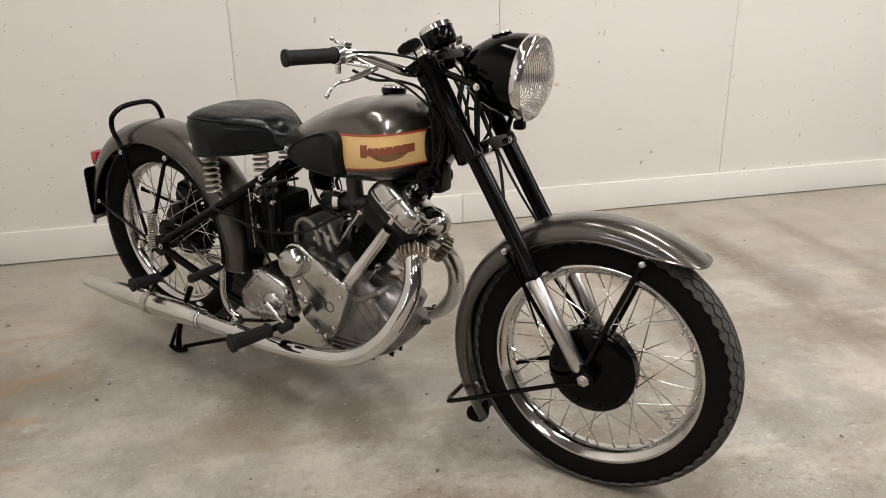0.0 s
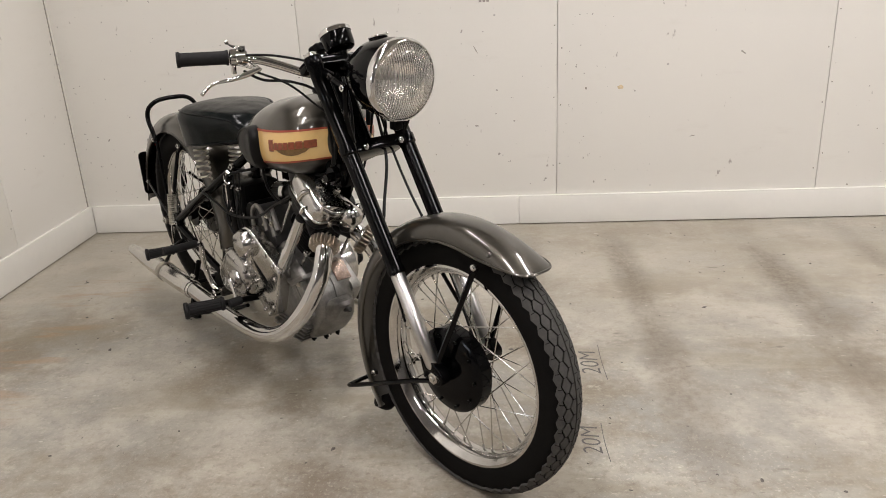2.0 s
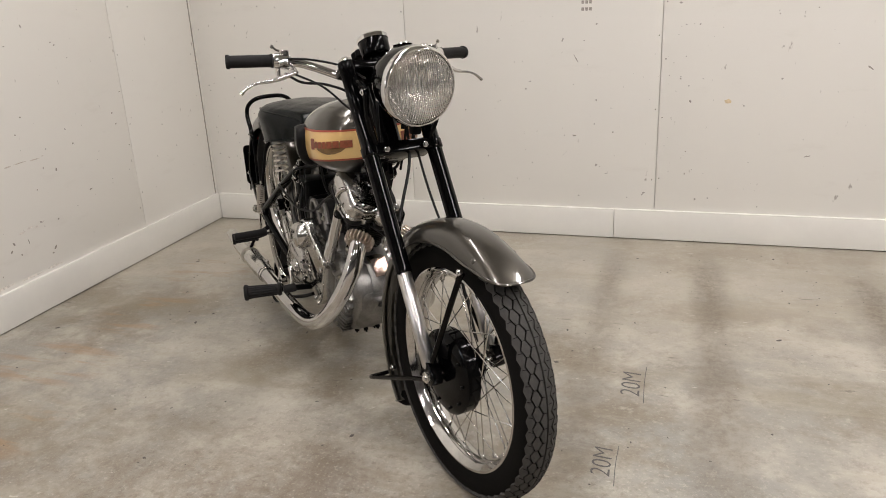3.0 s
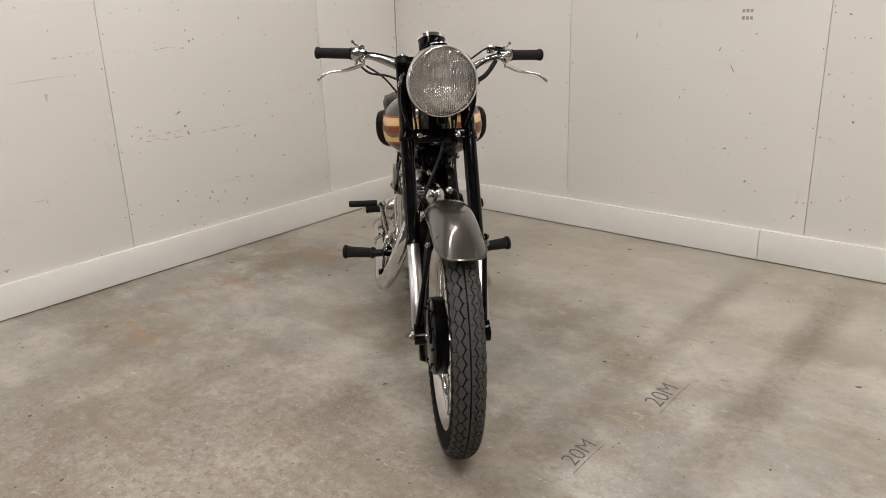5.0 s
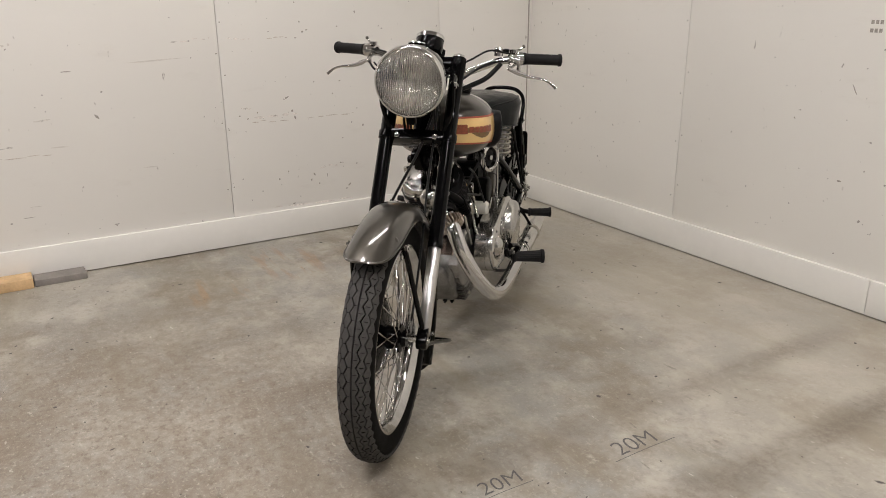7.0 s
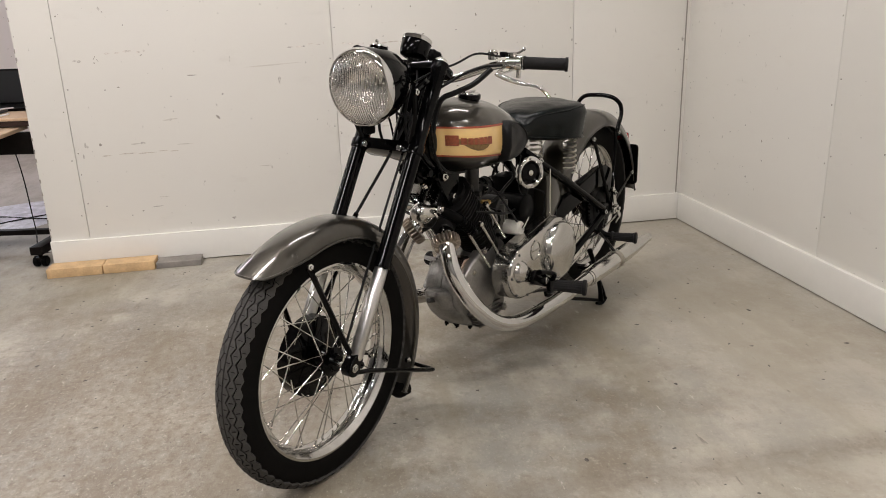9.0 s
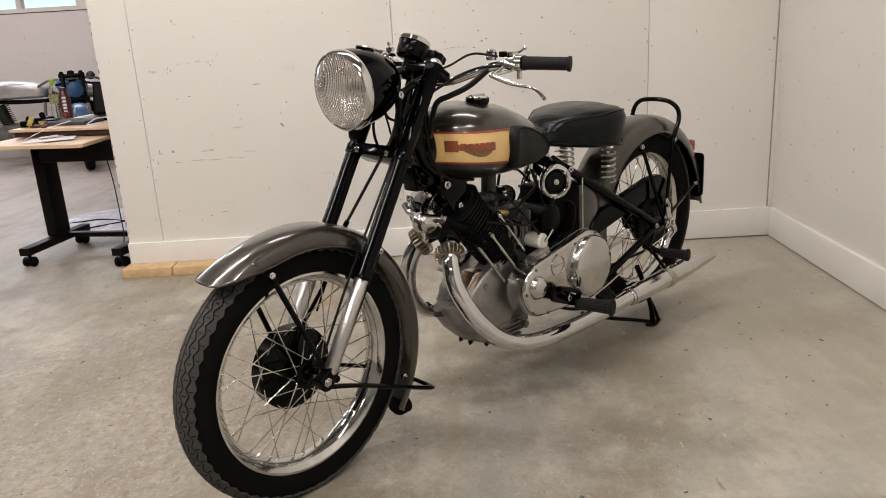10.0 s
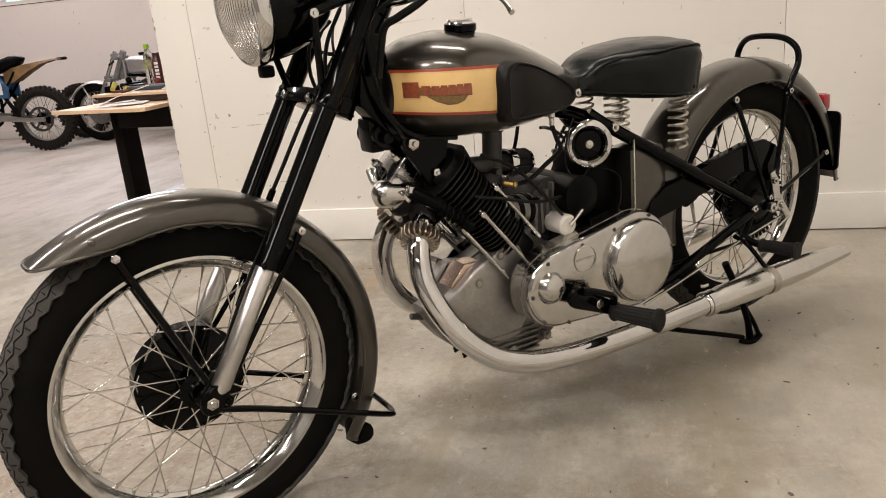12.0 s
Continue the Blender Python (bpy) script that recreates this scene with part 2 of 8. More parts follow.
def concrete_floor():
    k = Nodes("stained_concrete")
    x, y, _ = k.axes()
    big = k.noise(0.9, 5, 0.6)
    mid = k.noise(4.2, 6, 0.65, shift=3)
    fine = k.noise(38, 5, 0.7, shift=9)
    blot = k.noise(11, 6, 0.75, shift=17)
    cloud = k.noise(2.1, 6, 0.7, shift=33)
    grit = k.noise(95, 3, 0.6, shift=41)
    c = k.mix(k.ramp(big, 0.35, 0.68), (0.262, 0.252, 0.225), (0.355, 0.327, 0.270))
    c = k.mix(k.ramp(mid, 0.40, 0.66, 0, 0.75), c, (0.475, 0.440, 0.372))
    c = k.mix(k.ramp(cloud, 0.46, 0.66, 0, 0.82), c, (0.192, 0.155, 0.108))
    c = k.mix(k.ramp(blot, 0.52, 0.70, 0, 0.55), c, (0.201, 0.172, 0.128))
    c = k.mix(k.ramp(k.noise(17, 5, 0.7, shift=51), 0.56, 0.70, 0, 0.5), c, (0.484, 0.448, 0.378))
    # gritty wear before the front wheel; elsewhere the slab is smooth
    d = k.math("POWER", k.math("DIVIDE", k.math("SUBTRACT", x, 0.75), 1.25), 2.0)
    e = k.math("POWER", k.math("DIVIDE", k.math("SUBTRACT", y, 0.75), 1.0), 2.0)
    worn = k.ramp(k.math("ADD", k.math("ADD", d, e), k.math("MULTIPLY_ADD", mid, 1.4, -0.7)), 0.1, 1.4, 1.0, 0.30)
    c = k.mix(k.math("MULTIPLY", k.ramp(fine, 0.50, 0.66, 0, 0.72), worn), c, (0.135, 0.112, 0.082))
    c = k.mix(k.math("MULTIPLY", k.ramp(grit, 0.55, 0.68, 0, 0.7), worn), c, (0.56, 0.52, 0.44))
    # soft trowel streaks across the slab, olive and brown
    wide = k.noise(3.2, 5, 0.65, (0.28, 1.0, 1), 57)
    c = k.mix(k.ramp(wide, 0.46, 0.68, 0, 0.62), c, (0.225, 0.195, 0.135))
    thin = k.noise(10, 5, 0.7, (0.2, 1.0, 1), 63)
    c = k.mix(k.ramp(thin, 0.56, 0.72, 0, 0.35), c, (0.44, 0.405, 0.325))
    # paler strip along the long wall
    c = k.mix(k.ramp(k.math("ADD", y, k.math("MULTIPLY_ADD", mid, 0.8, -0.4)), 2.2, 3.0, 0.0, 0.42), c, (0.50, 0.46, 0.375))
    # dark bands that run away from the long wall
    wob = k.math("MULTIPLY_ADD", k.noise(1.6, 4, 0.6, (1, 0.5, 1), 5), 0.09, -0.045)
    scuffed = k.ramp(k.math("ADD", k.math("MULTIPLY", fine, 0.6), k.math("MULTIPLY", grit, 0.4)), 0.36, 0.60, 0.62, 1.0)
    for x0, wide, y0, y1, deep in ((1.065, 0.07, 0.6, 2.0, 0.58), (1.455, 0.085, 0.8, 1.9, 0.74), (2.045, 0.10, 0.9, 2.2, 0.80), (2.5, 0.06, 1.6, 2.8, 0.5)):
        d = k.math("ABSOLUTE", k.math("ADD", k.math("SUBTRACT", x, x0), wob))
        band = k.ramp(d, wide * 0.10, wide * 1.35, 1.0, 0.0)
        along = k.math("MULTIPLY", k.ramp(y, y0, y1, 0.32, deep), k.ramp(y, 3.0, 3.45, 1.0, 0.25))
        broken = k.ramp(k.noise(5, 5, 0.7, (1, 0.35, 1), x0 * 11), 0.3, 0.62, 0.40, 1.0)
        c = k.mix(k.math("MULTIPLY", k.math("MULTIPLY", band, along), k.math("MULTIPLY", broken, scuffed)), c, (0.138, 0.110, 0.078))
    # rust streaks behind the bike
    for rx, ry, rw, rl, sh in ((-0.74, 2.78, 0.26, 0.22, 2), (-0.74, 2.30, 0.22, 0.28, 5), (-0.80, 1.85, 0.30, 0.25, 8), (-0.6, 1.45, 0.25, 0.2, 11)):
        d = k.math("POWER", k.math("DIVIDE", k.math("SUBTRACT", x, rx), rw), 2.0)
        e = k.math("POWER", k.math("DIVIDE", k.math("SUBTRACT", y, ry), rl), 2.0)
        zone = k.ramp(k.math("ADD", d, e), 0.0, 1.0, 1.0, 0.0)
        streak = k.ramp(k.noise(11, 4, 0.6, (0.22, 1.2, 1), sh), 0.50, 0.64)
        c = k.mix(k.math("MULTIPLY", k.math("MULTIPLY", zone, streak), 0.55), c, (0.330, 0.190, 0.085))
    # brown grit trodden in before the front wheel, deepened to paint shade there
    d = k.math("POWER", k.math("DIVIDE", k.math("SUBTRACT", x, 0.45), 1.15), 2.0)
    e = k.math("POWER", k.math("DIVIDE", k.math("SUBTRACT", y, 0.85), 0.95), 2.0)
    zone = k.ramp(k.math("ADD", k.math("ADD", d, e), k.math("MULTIPLY_ADD", mid, 1.2, -0.6)), 0.2, 1.1, 1.0, 0.0)
    dirt = k.ramp(k.noise(24, 6, 0.8, shift=61), 0.36, 0.62, 0.25, 0.9)
    c = k.mix(k.math("MULTIPLY", k.math("MULTIPLY", zone, dirt), 0.72), c, (0.180, 0.136, 0.095))
    # paler, paint-streaked floor of the room beyond
    away = k.ramp(x, -2.2, -1.0, 1.0, 0.0)
    streaks = k.ramp(k.noise(2.6, 6, 0.75, (0.35, 1, 1), 91), 0.38, 0.6, 0.25, 0.75)
    c = k.mix(k.math("MULTIPLY", away, streaks), c, (0.56, 0.51, 0.49))
    # short scraped nicks and flaked spots, dark and pale
    patchy = k.ramp(k.noise(2.7, 4, 0.6, shift=77), 0.42, 0.62, 0.15, 1.0)
    nick = k.ramp(k.noise(34, 4, 0.6, (0.30, 1.0, 1), 83), 0.655, 0.705)
    c = k.mix(k.math("MULTIPLY", k.math("MULTIPLY", nick, patchy), 0.75), c, (0.135, 0.115, 0.088))
    flake = k.ramp(k.noise(46, 4, 0.6, (0.45, 1.0, 1), 87), 0.65, 0.70)
    c = k.mix(k.math("MULTIPLY", k.math("MULTIPLY", flake, patchy), 0.6), c, (0.60, 0.56, 0.48))
    pores = k.ramp(k.noise(120, 2, 0.5, shift=4), 0.70, 0.78)
    c = k.mix(k.math("MULTIPLY", pores, 0.5), c, (0.10, 0.09, 0.08))
    c = k.mix(0.09, c, (0.06, 0.054, 0.046))
    k.link(c, k.b.inputs["Base Color"])
    k.link(k.ramp(mid, 0.3, 0.7, 0.42, 0.62), k.b.inputs["Roughness"])
    scale_ = k.noise(62, 5, 0.75, (0.45, 1.0, 1), 95)
    rough = k.math("ADD", k.math("ADD", fine, k.math("MULTIPLY", blot, 0.8)), k.math("MULTIPLY", k.math("SUBTRACT", k.math("MULTIPLY", scale_, 1.2), nick), worn))
    k.bump(rough, 0.55, 0.004)
    return k.m


def wall_paint(name, base):
    k = Nodes(name)
    big = k.noise(0.8, 3, 0.5)
    c = k.mix(k.ramp(big, 0.3, 0.7), tuple(v * 0.965 for v in base), base)
    smear = k.noise(3.0, 5, 0.65, (1, 1, 3.5), 6)
    c = k.mix(k.ramp(smear, 0.60, 0.78, 0, 0.16), c, (0.50, 0.46, 0.40))
    low = k.noise(2.2, 5, 0.7, shift=21)
    c = k.mix(k.ramp(low, 0.62, 0.8, 0, 0.14), c, (0.60, 0.57, 0.5))
    tick = k.ramp(k.noise(26, 3, 0.6, (1.0, 1.0, 0.45), 13), 0.705, 0.77)
    c = k.mix(k.math("MULTIPLY", tick, 0.75), c, (0.30, 0.27, 0.235))
    dot = k.ramp(k.noise(55, 1, 0.4, shift=31), 0.765, 0.81)
    c = k.mix(k.math("MULTIPLY", dot, 0.8), c, (0.22, 0.20, 0.18))
    k.link(c, k.b.inputs["Base Color"])
    k.link(k.ramp(smear, 0.3, 0.8, 0.38, 0.6), k.b.inputs["Roughness"])
    k.bump(k.noise(90, 4, 0.6), 0.06, 0.002)
    return k.m


# dark colour for unseen walls, to dim bounced light and darken reflections
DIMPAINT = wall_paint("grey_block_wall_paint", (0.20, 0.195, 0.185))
FLOOR = concrete_floor()
WALLPAINT = wall_paint("cream_white_wall_paint", (0.735, 0.715, 0.665))
FARPAINT = wall_paint("pale_wall_paint", (0.82, 0.775, 0.745))


# ---- geometry helpers ----
def finish(me, angle=40):
    me.polygons.foreach_set("use_smooth", [True] * len(me.polygons))
    me.set_sharp_from_angle(angle=radians(angle))
    me.update()
    return me


def part(name, bm, material, parent=None, label="", angle=40):
    bmesh.ops.recalc_face_normals(bm, faces=bm.faces)
    me = bpy.data.meshes.new(name)
    bm.to_mesh(me)
    bm.free()
    for m in material if isinstance(material, (list, tuple)) else [material]:
        me.materials.append(m)
    finish(me, angle)
    ob = new(name, me)
    if parent:
        ob.parent = parent
    if label:
        tagged(ob, label)
    return ob


def clone(ob, m, parent=None):
    """Another object on the same mesh."""
    c = new(ob.name.split(".")[0], ob.data)
    c.parent = parent or ob.parent
    c.matrix_local = m
    return c


def V(*a):
    return Vector(a)


def spline(points, steps=6, closed=False):
    """Catmull-Rom through the points."""
    p = [Vector(q) for q in points]
    n, out = len(p), []
    if n == 2:
        return p
    for i in range(n if closed else n - 1):
        a = p[i - 1] if closed or i else p[0] * 2 - p[1]
        b, c = p[i], p[(i + 1) % n]
        d = p[(i + 2) % n] if closed or i + 2 < n else p[-1] * 2 - p[-2]
        for s in range(steps):
            t = s / steps
            out.append(0.5 * (2 * b + (c - a) * t + (2 * a - 5 * b + 4 * c - d) * t * t + (3 * b - a - 3 * c + d) * t ** 3))
    if not closed:
        out.append(p[-1])
    return out


def tube(bm, points, radius, n=10, smooth=5, closed=False, caps=True):
    """A round tube along points; radius a number or a list, one for each point."""
    if isinstance(radius, (int, float)):
        radius = [radius] * len(points)
    if smooth and len(points) > 2:
        rr = [v.x for v in spline([(r, 0, 0) for r in radius], smooth, closed)]
        pts = spline(points, smooth, closed)
    else:
        pts, rr = [Vector(q) for q in points], list(radius)
    m = len(pts)
    tangents = []
    for i in range(m):
        a = pts[(i - 1) % m] if closed or i else pts[0]
        b = pts[(i + 1) % m] if closed or i < m - 1 else pts[-1]
        t = (b - a)
        tangents.append(t.normalized() if t.length > 1e-9 else V(0, 0, 1))
    side = tangents[0].orthogonal().normalized()
    rings = []
    for i in range(m):
        t = tangents[i]
        side = (side - t * side.dot(t))
        side = side.normalized() if side.length > 1e-6 else t.orthogonal().normalized()
        up = t.cross(side)
        rings.append([bm.verts.new(pts[i] + (side * math.cos(2 * math.pi * k / n) + up * math.sin(2 * math.pi * k / n)) * rr[i]) for k in range(n)])
    for i in range(m if closed else m - 1):
        a, b = rings[i], rings[(i + 1) % m]
        for k in range(n):
            bm.faces.new((a[k], a[(k + 1) % n], b[(k + 1) % n], b[k]))
    if caps and not closed:
        bm.faces.new(rings[0][::-1])
        bm.faces.new(rings[-1])
    return bm


def lathe(bm, profile, centre, axis, n=32, closed=False, start=0.0):
    """Turns (along, radius) pairs round an axis through centre."""
    c, w = Vector(centre), Vector(axis).normalized()
    u = w.orthogonal().normalized()
    v = w.cross(u)
    rings = []
    for a, r in profile:
        if r < 1e-6:
            rings.append([bm.verts.new(c + w * a)])
        else:
            rings.append([bm.verts.new(c + w * a + (u * math.cos(start + 2 * math.pi * k / n) + v * math.sin(start + 2 * math.pi * k / n)) * r) for k in range(n)])
    m = len(rings)
    for i in range(m if closed else m - 1):
        a, b = rings[i], rings[(i + 1) % m]
        for k in range(n):
            j = (k + 1) % n
            if len(a) == 1 and len(b) == 1:
                continue
            if len(a) == 1:
                bm.faces.new((a[0], b[j], b[k]))
            elif len(b) == 1:
                bm.faces.new((a[k], a[j], b[0]))
            else:
                bm.faces.new((a[k], a[j], b[j], b[k]))
    return bm


def disc_profile(half, r, bevel=0.002):
    return [(-half, 0), (-half, r - bevel), (-half + bevel, r), (half - bevel, r), (half, r - bevel), (half, 0)]


def rod(bm, a, b, r, n=10, bevel=0.0015):
    a, b = Vector(a), Vector(b)
    h = (b - a).length / 2
    return lathe(bm, disc_profile(h, r, min(bevel, r * 0.4)), (a + b) / 2, b - a, n)


def hexnut(bm, centre, axis, r=0.008, h=0.004):
    w = Vector(axis).normalized()
    lathe(bm, [(-h, 0), (-h, r), (h * 0.8, r), (h, r * 0.85), (h, r * 0.45), (h * 1.8, r * 0.42), (h * 1.8, 0)], centre, w, 6)
    return bm


def box(bm, lo, hi, bevel=0.0, m=None):
    made = bmesh.ops.create_cube(bm, size=1.0)
    lo, hi = Vector(lo), Vector(hi)
    for v in made["verts"]:
        v.co = Vector([(lo[i] + hi[i]) / 2 + v.co[i] * (hi[i] - lo[i]) for i in range(3)])
    if bevel:
        edges = list({e for v in made["verts"] for e in v.link_edges})
        got = bmesh.ops.bevel(bm, geom=edges, offset=bevel, segments=2, profile=0.6, affect="EDGES")
        verts = list({v for f in got["faces"] for v in f.verts} | {v for v in made["verts"] if v.is_valid})
    else:
        verts = made["verts"]
    if m:
        for v in verts:
            v.co = m @ v.co
    return bm


def plate(bm, outline, a, b, bevel=0.0, axes="xz"):
    """Extrudes an outline in the bike's side plane from a to b, with a bevel on the b side."""
    def at(p, d):
        return {"xz": V(p[0], d, p[1]), "xy": V(p[0], p[1], d), "yz": V(d, p[0], p[1])}[axes]
    n = len(outline)
    cx, cy = sum(p[0] for p in outline) / n, sum(p[1] for p in outline) / n
    sgn = 1 if b > a else -1
    rings = [[at(p, a) for p in outline]]
    if bevel:
        rings.append([at(p, b - sgn * bevel) for p in outline])
        for f, g in ((0.08, 0.62), (0.29, 0.29), (0.62, 0.08), (1.0, 0.0)):
            ring = []
            for p in outline:
                d = V(p[0] - cx, p[1] - cy)
                q = V(p[0], p[1]) - d.normalized() * bevel * f
                ring.append(at(q, b - sgn * bevel * g))
            rings.append(ring)
    else:
        rings.append([at(p, b) for p in outline])
    vs = [[bm.verts.new(q) for q in r] for r in rings]
    for r0, r1 in zip(vs, vs[1:]):
        for k in range(n):
            bm.faces.new((r0[k], r0[(k + 1) % n], r1[(k + 1) % n], r1[k]))
    bm.faces.new(vs[0][::-1])
    bm.faces.new(vs[-1])
    return bm


def hull_of_circles(circles, n=40):
    """A convex outline round circles (x, y, r)."""
    pts = []
    for k in range(n):
        a = 2 * math.pi * k / n
        d = (math.cos(a), math.sin(a))
        best = max(circles, key=lambda c: c[0] * d[0] + c[1] * d[1] + c[2])
        pts.append((best[0] + d[0] * best[2], best[1] + d[1] * best[2]))
    return pts


def loft(bm, rings, caps=True):
    vs = [[bm.verts.new(p) for p in r] for r in rings]
    n = len(vs[0])
    for a, b in zip(vs, vs[1:]):
        for k in range(n):
            bm.faces.new((a[k], a[(k + 1) % n], b[(k + 1) % n], b[k]))
    if caps:
        bm.faces.new(vs[0][::-1])
        bm.faces.new(vs[-1])
    return vs


def coil(bm, a, b, r, wire, turns, n=8, steps=14):
    a, b = Vector(a), Vector(b)
    w = (b - a).normalized()
    u = w.orthogonal().normalized()
    v = w.cross(u)
    pts = []
    for i in range(int(turns * steps) + 1):
        t = i / (turns * steps)
        ang = 2 * math.pi * i / steps
        pts.append(a + (b - a) * t + (u * math.cos(ang) + v * math.sin(ang)) * r)
    return tube(bm, pts, wire, n, 0)


def B():
    return bmesh.new()

# ---- the setting: floor, walls, ceiling ----
YA, XB, END = 3.542, -1.183, 0.306     # long wall, short wall, the short wall's free end
WEST, EAST, SOUTH = -5.75, 6.2, -7.5
GAP = 0.0025

bm = B()
box(bm, (WEST - 0.2, SOUTH - 0.2, -0.15), (EAST + 0.2, YA + 0.2, 0.0))
tagged(part("floor", bm, FLOOR), "stained grey concrete floor with dark bands", "floor", kind="structure")
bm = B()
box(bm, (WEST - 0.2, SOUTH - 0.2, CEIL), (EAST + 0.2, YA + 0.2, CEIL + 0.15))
tagged(part("ceiling", bm, CEILPAINT), "plain ceiling out of view, coloured dark grey to cut bounced light", "ceiling", kind="structure")


def screws(places, normal, parent):
    bm = B()
    for p in places:
        lathe(bm, [(0.0, 0.0032), (0.0006, 0.0028), (0.0006, 0.0)], p, normal, 6)
    part("screw_head", bm, SCREW, parent)


def panelled_wall(name, along, inner, sign, seams, depth, label, mitre):
    """A wall along axis 'x' or 'y' with its painted face at inner; the sheets are parts."""
    def at(s, d, z):
        return (s, inner + sign * d, z) if along == "x" else (inner + sign * d, s, z)

    def slab(bm, s0, s1, d0, d1, z0, z1, bevel=0.0):
        a, b = at(s0, d0, z0), at(s1, d1, z1)
        box(bm, [min(a[i], b[i]) for i in range(3)], [max(a[i], b[i]) for i in range(3)], bevel)
    bm = B()
    slab(bm, seams[0], seams[-1], 0.012, depth, 0, CEIL)
    wall = tagged(part(name, bm, WALLPAINT), label, "wall", kind="structure")
    rnd = random.Random(4)
    for i, (s0, s1) in enumerate(zip(seams, seams[1:])):
        bm = B()
        slab(bm, s0 + (GAP / 2 if i else 0), s1 - GAP / 2, 0.0, 0.0118, 0.13, CEIL - 0.001, 0.0008)
        part("wall_panel", bm, WALLPAINT, wall, angle=30)
    places = []
    for s in seams[1:-1]:
        for side in (-0.016, 0.016):
            z = 0.24 + rnd.random() * 0.1
            while z < 2.2:
                places.append(at(s + side + rnd.uniform(-.004, .004), -0.0002, z))
                z += 0.22 + rnd.random() * 0.12
    screws(places, V(*at(0, -1, 0)) - V(*at(0, 0, 0)), wall)
    return wall, at, slab


wall_back, at_a, slab_a = panelled_wall("wall_back", "x", YA, 1, [XB - 0.02, 0.006, 1.212, 2.442, 3.665, 4.885, EAST], 0.16, "off-white painted panel wall with scuffs and open seams", True)
wall_side, at_b, slab_b = panelled_wall("wall_side", "y", XB, -1, [END, 0.482, 1.717, 2.931, YA + 0.03], 0.13, "off-white painted partition wall with scuffs and a chipped end", False)


def baseboards(slab, cuts, parent):
    for s0, s1 in zip(cuts, cuts[1:]):
        bm = B()
        slab(bm, s0 + 0.0012, s1 - 0.0012, -0.016, 0.013, 0.005, 0.148, 0.0025)
        part("baseboard", bm, TRIMPAINT, parent, "white painted baseboard")


baseboards(slab_a, [XB + 0.018, 1.027, 3.7, EAST], wall_back)
baseboards(slab_b, [END - 0.004, YA + 0.012], wall_side)
# the long wall stands half a degree out of square
OUT = Matrix.Translation((1.5, YA, 0)) @ Matrix.Rotation(radians(-0.5), 4, "Z") @ Matrix.Translation((-1.5, -YA, 0))
wall_back.matrix_world = OUT

# unseen closing walls; east and south are dark to shape the light
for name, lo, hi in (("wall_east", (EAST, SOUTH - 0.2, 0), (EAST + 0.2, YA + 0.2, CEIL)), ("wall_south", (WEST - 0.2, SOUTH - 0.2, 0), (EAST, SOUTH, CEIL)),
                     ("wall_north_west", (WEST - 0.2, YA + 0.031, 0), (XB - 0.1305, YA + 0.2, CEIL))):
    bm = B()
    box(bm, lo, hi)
    tagged(part(name, bm, FARPAINT if name == "wall_north_west" else DIMPAINT), "plain painted wall added out of view to close the room", "wall", kind="structure")

bm = B()
box(bm, (XB + 0.0004, YA - 0.0022, 0.150), (XB + 0.0030, YA + 0.004, 2.6))
tagged(part("corner_trim", bm, SCUFF), "thin dark open joint where the two walls meet", "joint", kind="structure")

# the far wall with its window openings
SILL, HEAD = 1.51, 2.45
WINS = [(-4.60, -3.19), (-3.05, -1.74)]
bm = B()
box(bm, (WEST - 0.2, SOUTH, 0), (WEST, YA, SILL))
box(bm, (WEST - 0.2, SOUTH, HEAD), (WEST, YA, CEIL))
cuts = [SOUTH] + [v for w in WINS for v in w] + [YA]
for a, b in zip(cuts[::2], cuts[1::2]):
    box(bm, (WEST - 0.2, a, SILL), (WEST, b, HEAD))
far_wall = tagged(part("wall_west", bm, FARPAINT), "pale painted wall with windows above the motorcycles", "wall", kind="structure")
bm = B()
box(bm, (WEST - 0.012, SOUTH, 0.002), (WEST + 0.014, YA, 0.10), 0.002)
part("baseboard", bm, TRIMPAINT, far_wall)
bm = B()
box(bm, (WEST - 0.004, SOUTH, 1.489), (WEST + 0.005, YA, 1.495))
part("seam_line", bm, SATIN, far_wall, "thin dark seam below the windows")
for i, (a, b) in enumerate(WINS):
    win = tagged(new("window_%d" % (i + 1)), "white framed window with pale daylight behind", "window", kind="structure")
    bm = B()
    t = 0.06
    for lo, hi in (((a, SILL), (b, SILL + 0.03)), ((a, HEAD - t), (b, HEAD)), ((a, SILL + 0.03), (a + t, HEAD - t)), ((b - t, SILL + 0.03), (b, HEAD - t)), (((a + b) / 2 - t / 2, SILL + 0.03), ((a + b) / 2 + t / 2, HEAD - t))):
        box(bm, (WEST - 0.11, lo[0], lo[1]), (WEST - 0.04, hi[0], hi[1]), 0.003)
    part("window_frame", bm, TRIMPAINT, win)
    for c, d in ((a + t, (a + b) / 2 - t / 2), ((a + b) / 2 + t / 2, b - t)):
        bm = B()
        box(bm, (WEST - 0.078, c, SILL + 0.03), (WEST - 0.072, d, HEAD - t))
        pane = part("pane", bm, GLASS, win)
        pane.visible_shadow = False
bm = B()
box(bm, (WEST - 30, -60, -0.4), (WEST - 0.25, 60, -0.2))
tagged(part("ground", bm, mat("gravel_yard", (0.3, 0.29, 0.27), 0.9, 0, 0, 0.2, 2)), "pale gravel yard outside the windows", "ground", kind="structure")

